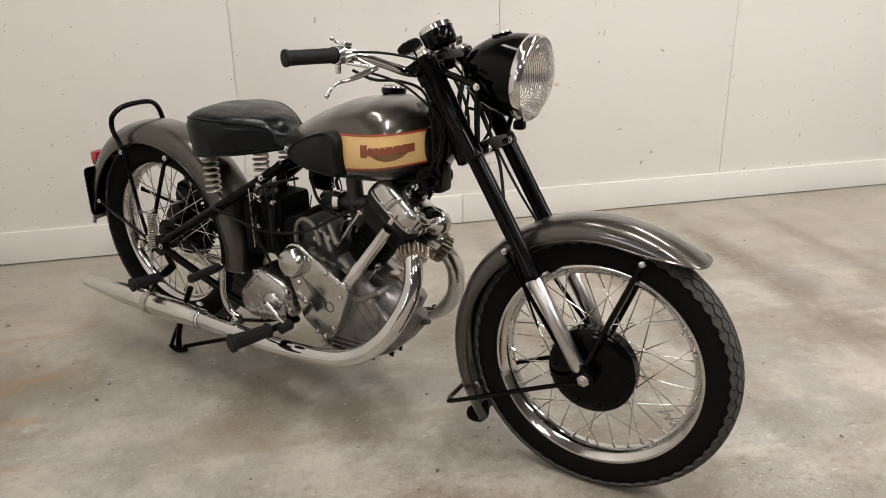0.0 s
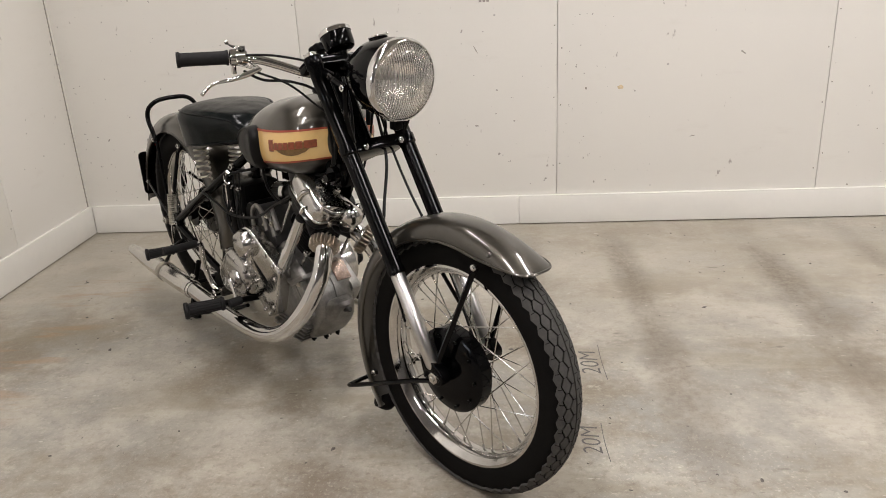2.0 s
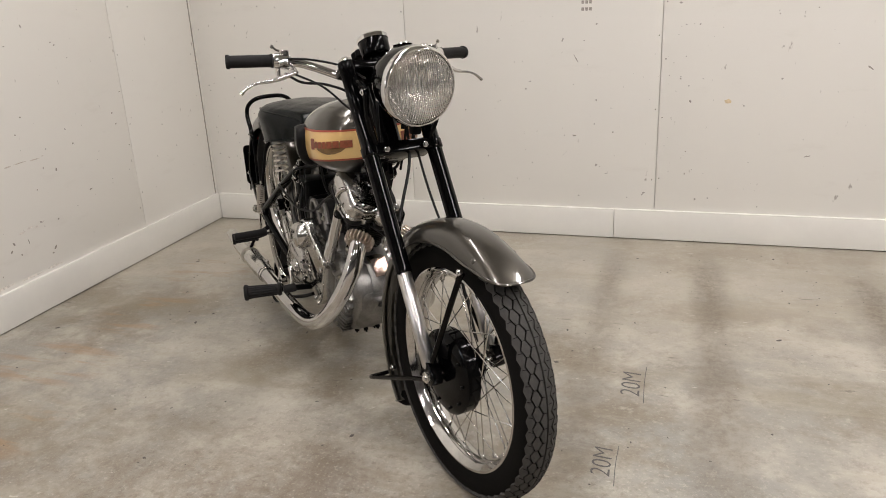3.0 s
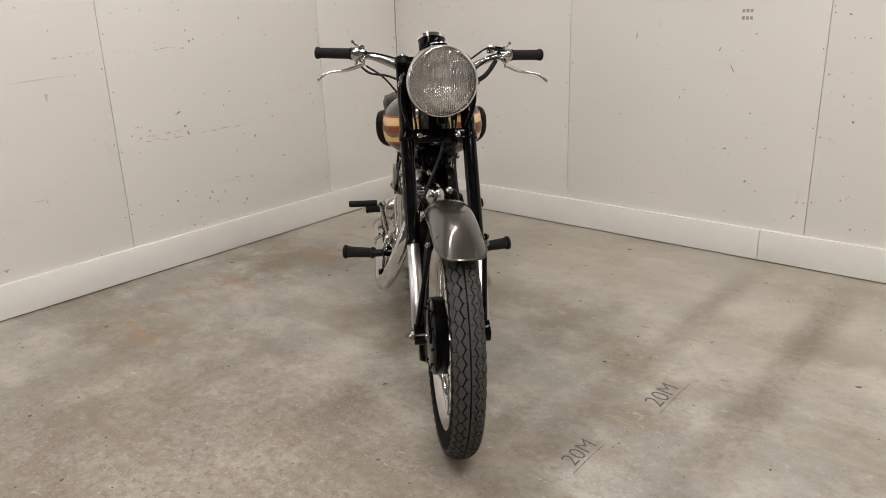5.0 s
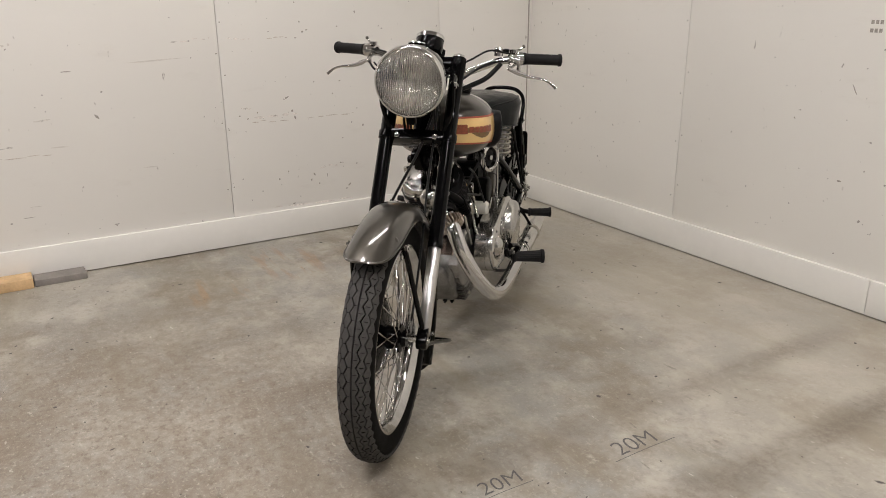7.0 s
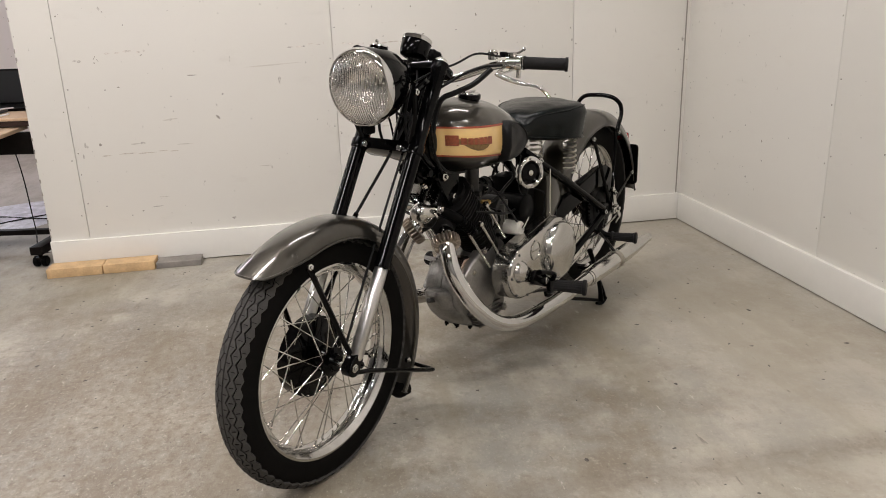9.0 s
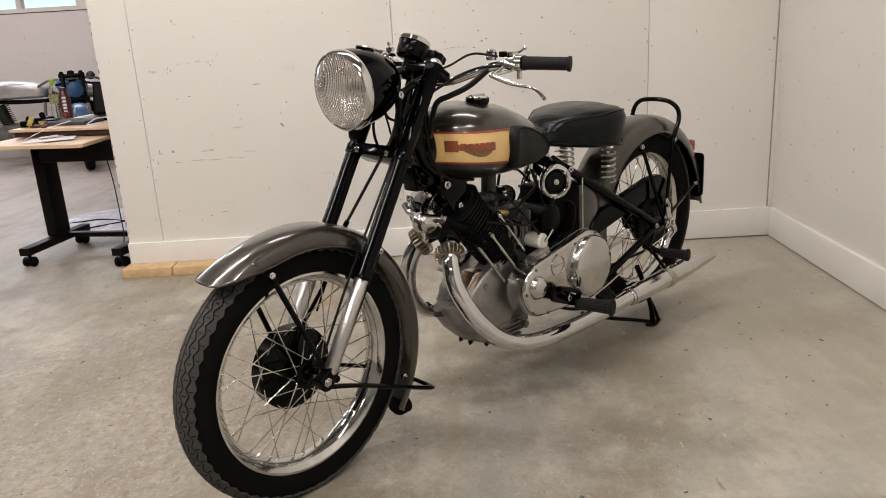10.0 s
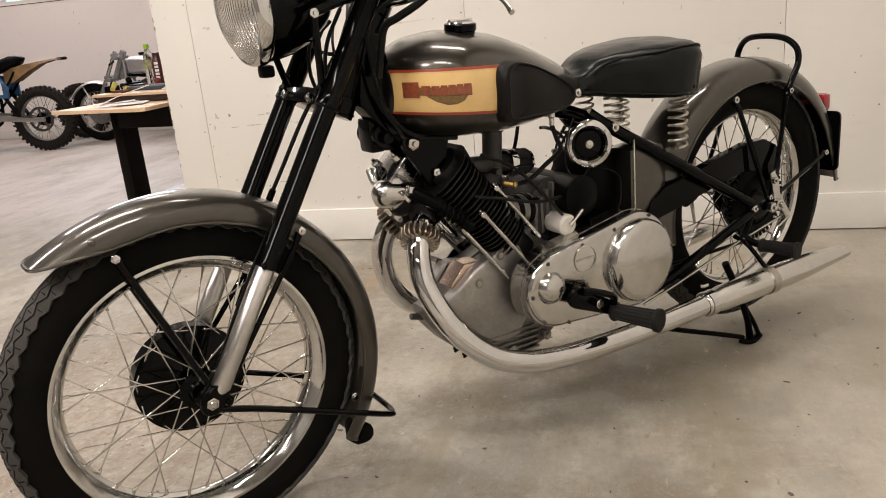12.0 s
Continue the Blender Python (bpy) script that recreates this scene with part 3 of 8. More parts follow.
# ceiling luminaires, out of view; the last of LAMPS only houses an added light
first = None
for lx, ly, _ in LAMPS + [(-3.6, -1.5, 0)]:
    if first is None:
        first = tagged(new("ceiling_light"), "white fluorescent ceiling batten with lit tubes, placed out of view", "ceiling light", group="ceiling battens")
        bm = B()
        box(bm, (-0.11, -0.77, -0.06), (0.11, 0.77, -0.001), 0.006)
        part("housing", bm, TRIMPAINT, first)
        for sx in (-0.05, 0.05):
            bm = B()
            rod(bm, (sx, -0.74, -0.072), (sx, 0.74, -0.072), 0.013, 10)
            part("tube", bm, TUBE, first)
        first.matrix_world = pose(lx, ly, CEIL)
    else:
        copy_thing(first, pose(lx, ly, CEIL))

# ---- the motorcycle: x forward, y to its left, z up, from below the front axle ----
bike = tagged(new("motorcycle"), "vintage bronze-grey and cream motorcycle standing on its rear stand", "motorcycle")
bike.matrix_world = pose(0.8298, 1.5484, 0, 0.2, 0, -46.23)


def group(name, label="", parent=None):
    e = new(name)
    e.parent = parent or bike
    if label:
        tagged(e, label)
    return e


def tyre_profile(r, half, rim):
    """Half widths and radii of a tyre's section, from bead to bead."""
    pts = []
    mid, tall = (r + rim) / 2, (r - rim) / 2
    for k in range(25):
        a = math.radians(-150 + 300 * k / 24)
        pts.append((half * math.copysign(abs(math.sin(a)) ** 0.9, a) * (1 - 0.06 * abs(math.sin(a)) ** 3), mid + tall * (math.cos(a) ** 0.85 if math.cos(a) > 0 else 1.25 * math.cos(a))))
    return pts


def wheel(name, centre, r, half, rim, parent, label, sag=9.0):
    """sag: how far below the axle the floor lies, which flattens the tyre; 9 where the wheel hangs free."""
    w = group(name, label, parent)
    w.location = centre
    bm = B()
    base = tyre_profile(r - 0.004, half, rim - 0.004)
    lathe(bm, base, (0, 0, 0), (0, 1, 0), 96)
    for q in bm.verts:
        q.co.z = max(q.co.z, 0.0005 - sag)
    part("tyre", bm, RUBBER, w, "black rubber tyre with zigzag tread")
    # zigzag ribs standing on the crown
    bm = B()
    crown = lambda s: (half * math.copysign(abs(math.sin(s)) ** 0.9, s) * (1 - 0.06 * abs(math.sin(s)) ** 3), (r + rim) / 2 + (r - rim) / 2 * math.cos(s) ** 0.85)
    teeth = 58
    n = teeth * 2
    # each rib: inner edge, its zigzag, outer edge, its zigzag; the two halves mirror one another
    for side in (-1, 1):
        for s0, z0, s1, z1 in ((0.020, 0.0, 0.255, 0.095), (0.320, 0.095, 0.625, -0.095), (0.690, -0.095, 1.06, 0.085)):
            lines = []
            for edge, zig, inset in ((s0, z0, 0.012), (s1, z1, -0.012)):
                for lift in (0.0, 1.0):
                    line = []
                    for k in range(n):
                        s = side * (edge + (zig if k % 2 else -zig) + inset * lift)
                        y, rad = crown(s)
                        up = 0.0045 * lift - 0.004 * (1 - lift)
                        ang = 2 * math.pi * k / n
                        rr = rad + math.cos(s) * up - 0.001
                        line.append(bm.verts.new((rr * math.cos(ang), y + math.sin(s) * up, rr * math.sin(ang))))
                    lines.append(line)
            for a, b in ((0, 1), (1, 3), (3, 2)):
                for k in range(n):
                    bm.faces.new((lines[a][k], lines[a][(k + 1) % n], lines[b][(k + 1) % n], lines[b][k]))
    for q in bm.verts:
        q.co.z = max(q.co.z, -sag)
    part("tread", bm, TREAD, w, "worn dusty tread ribs", 20)
    # short cuts across the ribs
    bm = B()
    for k in range(teeth):
        for s, turn_ in ((-0.48, 0.5), (-0.14, 0.0), (0.14, 0.5), (0.48, 0.0), (-0.86, 0.2), (0.86, 0.7)):
            y, rad = crown(s)
            box(bm, (-0.003, -0.0048, -0.0007), (0.0001, 0.0048, 0.0007), 0, Matrix.Rotation(2 * math.pi * (k + turn_) / teeth, 4, "Y") @ Matrix.Translation((rad + 0.0036 * math.cos(s), y + 0.0036 * math.sin(s), 0)) @ Matrix.Rotation(s, 4, "Z"))
    for q in bm.verts:
        q.co.z = max(q.co.z, 0.0002 - sag)
    tagged(part("sipe", bm, RUBBER, w), kind="stuff")
    # chrome rim
    bm = B()
    hw = half * (0.80 if sag < 1 else 0.67)
    prof = [(-hw, rim + 0.006), (-hw + 0.003, rim + 0.010), (-hw + 0.005, rim + 0.004), (-hw * 0.7, rim - 0.006), (-hw * 0.45, rim - 0.013), (0, rim - 0.017), (hw * 0.45, rim - 0.013), (hw * 0.7, rim - 0.006),
            (hw - 0.005, rim + 0.004), (hw - 0.003, rim + 0.010), (hw, rim + 0.006), (hw, rim), (hw * 0.72, rim - 0.011), (hw * 0.45, rim - 0.019), (0, rim - 0.023), (-hw * 0.45, rim - 0.019), (-hw * 0.72, rim - 0.011), (-hw, rim)]
    lathe(bm, prof, (0, 0, 0), (0, 1, 0), 96, True)
    part("rim", bm, RIMCHROME, w, "chromed steel rim")
    return w


def spokes(w, rim, flanges, count=40):
    """Crossed wire spokes with nipples, from the hub flanges (y, radius) to the rim."""
    kinds = {}
    for i in range(count):
        side = i % 2
        y0, rf = flanges[side]
        lean = 1 if (i // 2) % 2 else -1
        ang = 2 * math.pi * (i + 0.5) / count
        key = (side, lean)
        if key not in kinds:
            bm = B()
            foot = ang * 0 - lean * 1.05
            a = V(rf * math.cos(foot), y0, rf * math.sin(foot))
            b = V(rim - 0.016, 0.004 * (1 if y0 > 0 else -1), 0)
            rod(bm, a, b, 0.00165, 5, 0.0002)
            d = (b - a).normalized()
            rod(bm, b - d * 0.016, b + d * 0.004, 0.0031, 6, 0.0005)
            ob = part("spoke", bm, STEEL, w)
            ob.matrix_local = Matrix.Rotation(-ang, 4, "Y")
            kinds[key] = ob
        else:
            clone(kinds[key], Matrix.Rotation(-ang, 4, "Y"))


FR, RIM = 0.3268, 0.2485
front = wheel("front_wheel", (0, 0, 0.3222), FR, 0.043, RIM, bike, "front wheel with wire spokes and chrome rim", 0.3235)
spokes(front, RIM, ((-0.020, 0.098), (0.034, 0.030)))
bm = B()
lathe(bm, [(-0.066, 0), (-0.066, 0.030), (-0.064, 0.074), (-0.060, 0.096), (-0.054, 0.106), (-0.022, 0.106), (-0.018, 0.100), (-0.012, 0.060), (-0.004, 0.034), (0.028, 0.028), (0.030, 0.038), (0.036, 0.038), (0.040, 0.024), (0.050, 0.020), (0.050, 0)], (0, 0, 0), (0, 1, 0), 48)
part("brake_drum", bm, BLACK, front, "gloss black brake drum and hub")
bm = B()
for k in range(10):
    a = 2 * math.pi * k / 10
    lathe(bm, [(-0.003, 0), (-0.003, 0.004), (0.002, 0.004), (0.002, 0)], (0.088 * math.cos(a), -0.064, 0.088 * math.sin(a)), (0, 1, 0), 8)
tagged(part("drum_bolt", bm, SATIN, front), kind="stuff")
bm = B()
rod(bm, (0, -0.118, 0), (0, 0.112, 0), 0.007, 12)
hexnut(bm, (0, -0.108, 0), (0, -1, 0), 0.015, 0.005)
hexnut(bm, (0, 0.104, 0), (0, 1, 0), 0.012, 0.004)
part("axle", bm, STEEL, front, "steel axle with nuts")

RR, RX, RZ = 0.335, -1.503, 0.388
rear = wheel("rear_wheel", (RX, 0, RZ), RR, 0.049, RIM, bike, "rear wheel lifted off the floor, wire spokes and chrome rim")
spokes(rear, RIM, ((-0.032, 0.045), (0.036, 0.085)))
bm = B()
lathe(bm, [(0.026, 0.0), (0.026, 0.084), (0.032, 0.090), (0.058, 0.090), (0.063, 0.084), (0.065, 0.030), (0.072, 0.026), (0.072, 0.0)], (0, 0, 0), (0, 1, 0), 40)
part("brake_drum", bm, SATIN, rear, "black rear brake drum")
bm = B()
lathe(bm, [(-0.05, 0), (-0.05, 0.022), (-0.036, 0.024), (-0.034, 0.050), (-0.028, 0.050), (-0.024, 0.032), (0.02, 0.036), (0.026, 0.088), (0.046, 0.098), (0.056, 0.098), (0.058, 0.088), (0.062, 0.03), (0.07, 0.02), (0.07, 0)], (0, 0, 0), (0, 1, 0), 48)
part("brake_drum", bm, BLACK, rear, "black rear brake drum and sprocket")
bm = B()
for k in range(42):
    a = 2 * math.pi * k / 42
    m = Matrix.Rotation(-a, 4, "Y")
    box(bm, (0.094, 0.066, -0.0035), (0.108, 0.071, 0.0035), 0.0, m)
lathe(bm, [(0.066, 0.07), (0.066, 0.097), (0.071, 0.097), (0.071, 0.07)], (0, 0, 0), (0, 1, 0), 42, True)
part("sprocket", bm, SATIN, rear, "dark toothed sprocket")
bm = B()
rod(bm, (0, -0.15, 0), (0, 0.155, 0), 0.008, 12)
hexnut(bm, (0, -0.14, 0), (0, -1, 0), 0.015, 0.006)
hexnut(bm, (0, 0.14, 0), (0, 1, 0), 0.015, 0.006)
part("axle", bm, STEEL, rear, "steel axle with nuts")


def mudguard(name, cx, cz, r, half, deep, a0, a1, edge, label, flare=0.0):
    """A curved guard with a domed section and rolled edges; angles in degrees from the front, upwards; edge: how far its sides fall short at the start."""
    bm = B()
    rings, n, sec = [], 56, 18
    for i in range(n + 1):
        t = i / n
        near = max(0.0, 1 - t * n / 9.0)
        dip = deep * (1 - 0.25 * near ** 2)
        rr = r + flare * near ** 2
        outer = []
        for k in range(sec + 1):
            u = -1 + 2 * k / sec
            a = math.radians(a0 + (a1 - a0) * t + math.copysign(edge, a1 - a0) * abs(u) ** 3 * near)
            outer.append((half * math.sin(u * math.pi / 2), rr - dip * abs(u) ** 2.4, a))
        inner = [(y * 0.975, q - 0.003, a) for y, q, a in reversed(outer)]
        rings.append([V(cx + q * math.cos(a), y, cz + q * math.sin(a)) for y, q, a in outer + inner])
    loft(bm, rings)
    for side in (0, sec):
        tube(bm, [r_[side] for r_ in rings], 0.003, 6, 0)
    tube(bm, rings[0][:sec + 1], 0.003, 6, 0)
    tube(bm, rings[-1][:sec + 1], 0.003, 6, 0)
    return part(name, bm, PAINT, bike, label)


fguard = mudguard("front_mudguard", -0.006, 0.316, 0.374, 0.061, 0.049, 52, 217, 12, "bronze-grey painted front mudguard", 0.006)
rguard = mudguard("rear_mudguard", RX, RZ, 0.386, 0.076, 0.062, 180, -8, 0.0, "bronze-grey painted rear mudguard")

def bolt(parent, p, axis, r=0.008, h=0.004, material=None, name="bolt"):
    bm = B()
    hexnut(bm, p, axis, r, h)
    return part(name, bm, material or CHROME, parent)


SIDES = (-1, 1)

# front fork
CAP, LOW = V(-0.427, 0, 1.03), V(-0.015, 0, 0.332)


def on_fork(t, y):
    p = CAP.lerp(LOW, t)
    return V(p.x, y, p.z)


fork = group("front_fork", "black telescopic fork with satin aluminium sliders")
FY = 0.091
FDIR = (LOW - CAP).normalized()
for s in SIDES:
    y = s * FY
    bm = B()
    tube(bm, [on_fork(0.005, y), on_fork(0.04, y), on_fork(0.043, y), on_fork(0.29, y), on_fork(0.295, y), on_fork(0.32, y), on_fork(0.325, y), on_fork(0.68, y), on_fork(0.685, y), on_fork(0.70, y)],
         [0.0225, 0.0225, 0.0205, 0.0205, 0.0235, 0.0235, 0.0200, 0.0200, 0.0212, 0.0212], 20, 0)
    part("fork_tube", bm, BLACK, fork, "gloss black fork shroud")
    bm = B()
    tube(bm, [on_fork(0.70, y), on_fork(0.702, y), on_fork(0.985, y), on_fork(0.995, y)], [0.0165, 0.0178, 0.0178, 0.014], 20, 0)
    part("slider", bm, SLIDER, fork, "satin aluminium fork slider")
    bm = B()
    tube(bm, [on_fork(-0.012, y), on_fork(-0.006, y), on_fork(0.004, y), on_fork(0.006, y)], [0.010, 0.0165, 0.0205, 0.018], 20, 0)
    part("fork_cap", bm, DULLCHROME, fork, "chrome fork cap")
    bm = B()
    plate(bm, hull_of_circles([(LOW.x, LOW.z + 0.004, 0.019), (0.0, 0.3205, 0.022)], 20), y - s * 0.014, y + s * 0.014, 0.003)
    part("axle_lug", bm, BLACK, fork)
    bolt(fork, on_fork(0.69, y) + V(0.012, s * 0.017, 0), (0.6, s, 0), 0.005, 0.003, SATIN)
# yokes
bm = B()
box(bm, (-0.035, -0.105, -0.012), (0.03, 0.105, 0.012), 0.006, Matrix.Translation(on_fork(0.03, 0) + V(-0.02, 0, 0)) @ Matrix.Rotation(radians(-31), 4, "Y"))
part("top_yoke", bm, BLACK, fork)
bm = B()
box(bm, (-0.05, -0.085, -0.016), (0.018, 0.085, 0.016), 0.006, Matrix.Translation(on_fork(0.305, 0)) @ Matrix.Rotation(radians(-31), 4, "Y"))
part("lower_yoke", bm, BLACK, fork)
for s in SIDES:
    bolt(fork, on_fork(0.305, s * 0.055) + V(0.022, 0, 0.006), (1, 0, 0.3), 0.0085, 0.004, CHROME)
bm = B()
rod(bm, on_fork(0.03, 0) + V(-0.05, 0, -0.03), on_fork(0.305, 0) + V(-0.055, 0, -0.03), 0.031, 20)
rod(bm, on_fork(0.0, 0) + V(-0.05, 0, -0.03), on_fork(0.06, 0) + V(-0.05, 0, -0.03), 0.036, 20)
rod(bm, on_fork(0.27, 0) + V(-0.053, 0, -0.03), on_fork(0.32, 0) + V(-0.055, 0, -0.03), 0.036, 20)
part("steering_head", bm, BLACK, fork)

# mudguard stays and the folded front stand
for s in SIDES:
    bm = B()
    tube(bm, [(0.098, s * 0.067, 0.610), (0.093, s * 0.070, 0.594), (0.0, s * 0.092, 0.36)], [0.0085, 0.007, 0.007], 8, 0)
    part("front_stay", bm, BLACK, fguard, "black mudguard stay")
    bm = B()
    tube(bm, [(-0.222, s * 0.063, 0.580), (-0.21, s * 0.067, 0.56), (-0.035, s * 0.092, 0.335)], [0.008, 0.0055, 0.0055], 8, 0)
    part("middle_stay", bm, BLACK, fguard, "black mudguard stay")
    bolt(fguard, (0.101, s * 0.074, 0.614), (0.2, s, 0.1), 0.008, 0.004)
    bolt(fguard, (-0.225, s * 0.070, 0.585), (0, s, 0), 0.008, 0.004)
    bolt(fguard, (-0.296, s * 0.055, 0.205), (0.0, s, 0), 0.009, 0.005)
    bolt(fguard, (-0.030, s * 0.100, 0.318), (0.0, s, 0), 0.010, 0.005, SATIN)
    lathe_b = B()
    lathe(lathe_b, [(0, 0.008), (0.002, 0.006), (0.003, 0.0)], (0.128, s * 0.054, 0.6435), (0.3, s, 0.55), 10)
    part("rivet", lathe_b, PAINT, fguard)
bm = B()
tube(bm, [(-0.012, -0.098, 0.305), (-0.10, -0.099, 0.272), (-0.33, -0.102, 0.172), (-0.362, -0.088, 0.158), (-0.372, -0.05, 0.152), (-0.372, 0.05, 0.152), (-0.362, 0.088, 0.158), (-0.33, 0.102, 0.172), (-0.10, 0.099, 0.272), (-0.012, 0.098, 0.305)], 0.0062, 8, 4)
part("front_stand", bm, BLACK, bike, "black folded front stand rod")
bm = B()
tube(bm, [(-0.325, -0.03, 0.098), (-0.318, 0.0, 0.085), (-0.325, 0.03, 0.098)], [0.02, 0.026, 0.02], 10, 4)
part("mudflap", bm, RUBBER, bike, "black rubber tail of the mudguard")

# headlamp
HC, HA = V(-0.190, 0, 0.979), V(math.cos(radians(6)), 0, -math.sin(radians(6)))
lamp = group("headlamp", "round headlamp with chrome rim and fluted glass")
bm = B()
lathe(bm, [(-0.175, 0.0), (-0.174, 0.018), (-0.168, 0.036), (-0.150, 0.056), (-0.118, 0.076), (-0.078, 0.090), (-0.045, 0.0945), (-0.020, 0.0948), (-0.020, 0.088), (-0.045, 0.088), (-0.078, 0.084), (-0.118, 0.070), (-0.16, 0.036), (-0.166, 0.0)], HC, HA, 48)
part("shell", bm, BLACK, lamp, "gloss black headlamp shell")
bm = B()
lathe(bm, [(-0.025, 0.0950), (-0.023, 0.0970), (-0.016, 0.0982), (-0.008, 0.0978), (-0.001, 0.0955), (0.002, 0.0925), (0.002, 0.0905), (-0.004, 0.0893), (-0.020, 0.0915)], HC, HA, 64, True)
part("chrome_rim", bm, CHROME, lamp, "chrome headlamp rim")
bm = B()
lathe(bm, [(-0.008, 0.0885), (-0.02, 0.085), (-0.05, 0.070), (-0.075, 0.044), (-0.088, 0.018), (-0.089, 0.0)], HC, HA, 40)
part("reflector", bm, SILVERED, lamp, "silvered reflector bowl")
bm = B()
lathe(bm, [(-0.089, 0.0), (-0.089, 0.011), (-0.055, 0.011), (-0.052, 0.007), (-0.05, 0.0)], HC, HA, 16)
part("bulb", bm, DIAL, lamp)
# the lens: a shallow dome with vertical flutes on its inner face
bm = B()
u = HA.cross(V(0, 0, 1)).normalized()
v = u.cross(HA)
N = 208
grid = {}
for face in (0, 1):
    for i in range(N + 1):
        for j in range(N // 8 + 1):
            a, b = -1 + 2 * i / N, -1 + 2 * j / (N // 8)
            px, py = a * math.sqrt(max(0, 1 - b * b / 2)), b * math.sqrt(max(0, 1 - a * a / 2))
            rad = math.hypot(px, py)
            dome = 0.031 * (1 - min(1.0, rad * rad)) ** 0.85
            flute = 0.0018 * (0.5 - 0.5 * math.cos(px * 15 * 2 * math.pi)) * (1 if rad < 0.95 else 0)
            q = HC + u * px * 0.0895 + v * py * 0.0895 + HA * ((dome if face else dome - 0.0035 - flute) + 0.0005)
            grid[face, i, j] = bm.verts.new(q)
    for i in range(N):
        for j in range(N // 8):
            bm.faces.new((grid[face, i, j], grid[face, i + 1, j], grid[face, i + 1, j + 1], grid[face, i, j + 1]))
edge = [(i, 0) for i in range(N)] + [(N, j) for j in range(N // 8)] + [(i, N // 8) for i in range(N, 0, -1)] + [(0, j) for j in range(N // 8, 0, -1)]
for (a, b), (c, d) in zip(edge, edge[1:] + edge[:1]):
    bm.faces.new((grid[0, a, b], grid[0, c, d], grid[1, c, d], grid[1, a, b]))
part("lens", bm, LENSGLASS, lamp, "fluted glass headlamp lens", 15)
bm = B()
lathe(bm, [(0.0, 0.0), (0.0, 0.024), (0.010, 0.024), (0.014, 0.020), (0.014, 0.0)], HC + V(-0.085, 0, 0.083), V(-0.25, 0, 1), 20)
part("ammeter", bm, BLACK, lamp, "black instrument in the lamp's top")
bm = B()
lathe(bm, [(0.013, 0.0245), (0.016, 0.0235), (0.016, 0.019), (0.013, 0.019)], HC + V(-0.085, 0, 0.083), V(-0.25, 0, 1), 20, True)
part("ammeter_rim", bm, CHROME, lamp)
bm = B()
box(bm, (-0.240, -0.012, 0.862), (-0.214, 0.012, 0.884), 0.006)
part("pilot_bracket", bm, SATIN, lamp)
for s in SIDES:
    bm = B()
    tube(bm, [on_fork(0.05, s * 0.075), V(-0.345, s * 0.096, 0.985), V(-0.285, s * 0.102, 0.968)], 0.0085, 8, 4)
    tube(bm, [V(-0.285, s * 0.102, 0.968), V(-0.287, s * 0.10, 0.90), on_fork(0.29, s * 0.075) + V(0.01, 0, 0)], [0.008, 0.007, 0.007], 8, 4)
    part("lamp_bracket", bm, BLACK, lamp)
    bolt(lamp, (-0.283, s * 0.110, 0.968), (0, s, 0), 0.009, 0.004)

# speedometer and steering damper
gauge = group("speedometer", "round black speedometer with chrome bezel")
SC, SA = V(-0.437, 0, 1.054), V(-0.46, 0, 0.88).normalized()
bm = B()
lathe(bm, [(-0.018, 0), (-0.018, 0.030), (-0.014, 0.037), (-0.004, 0.0395), (0.026, 0.0405), (0.030, 0.038), (0.030, 0)], SC, SA, 32)
part("body", bm, BLACK, gauge)
bm = B()
lathe(bm, [(0.024, 0.0415), (0.034, 0.0415), (0.038, 0.037), (0.036, 0.034), (0.030, 0.034)], SC, SA, 32, True)
part("bezel", bm, CHROME, gauge, "chrome bezel")
bm = B()
lathe(bm, [(0.0302, 0.0), (0.0305, 0.034), (0.032, 0.034), (0.032, 0.0)], SC, SA, 32)
part("dial", bm, DIAL, gauge, "pale dial face")
bm = B()
tube(bm, [SC - SA * 0.016, SC - SA * 0.055 + V(0.005, 0, 0), V(-0.42, 0, 1.0)], [0.014, 0.011, 0.014], 10, 3)
part("bracket", bm, BLACK, gauge)
damper = group("steering_damper", "black lobed steering damper knob on a chrome stem")
bm = B()
KD = V(-0.52, 0, 0.85).normalized()
KC = V(-0.522, 0, 1.036)
n = 48
rings = []
for h, f in ((-0.012, 0.75), (-0.010, 1.0), (0.006, 1.0), (0.011, 0.8), (0.012, 0.3)):
    ring = []
    uu = KD.orthogonal().normalized()
    vv = KD.cross(uu)
    for k in range(n):
        a = 2 * math.pi * k / n
        rad = (0.029 + 0.0028 * math.cos(8 * a)) * f
        ring.append(KC + KD * h + (uu * math.cos(a) + vv * math.sin(a)) * rad)
    rings.append(ring)
loft(bm, rings)
part("knob", bm, SATIN, damper)
bm = B()
rod(bm, KC - KD * 0.012, KC - KD * 0.062, 0.009, 14)
part("stem", bm, CHROME, damper, "chrome stem")

# handlebar
bars = group("handlebar", "chrome handlebar with black rubber grips and levers")
bars.location, bars.rotation_euler = (-0.012, -0.003, 0.0), (radians(-1.0), 0, 0)
bm = B()
def swept(p):
    """The right-hand bar end lies a little further back."""
    return V(p[0] - 0.04 * max(0.0, -p[1]), p[1], p[2])


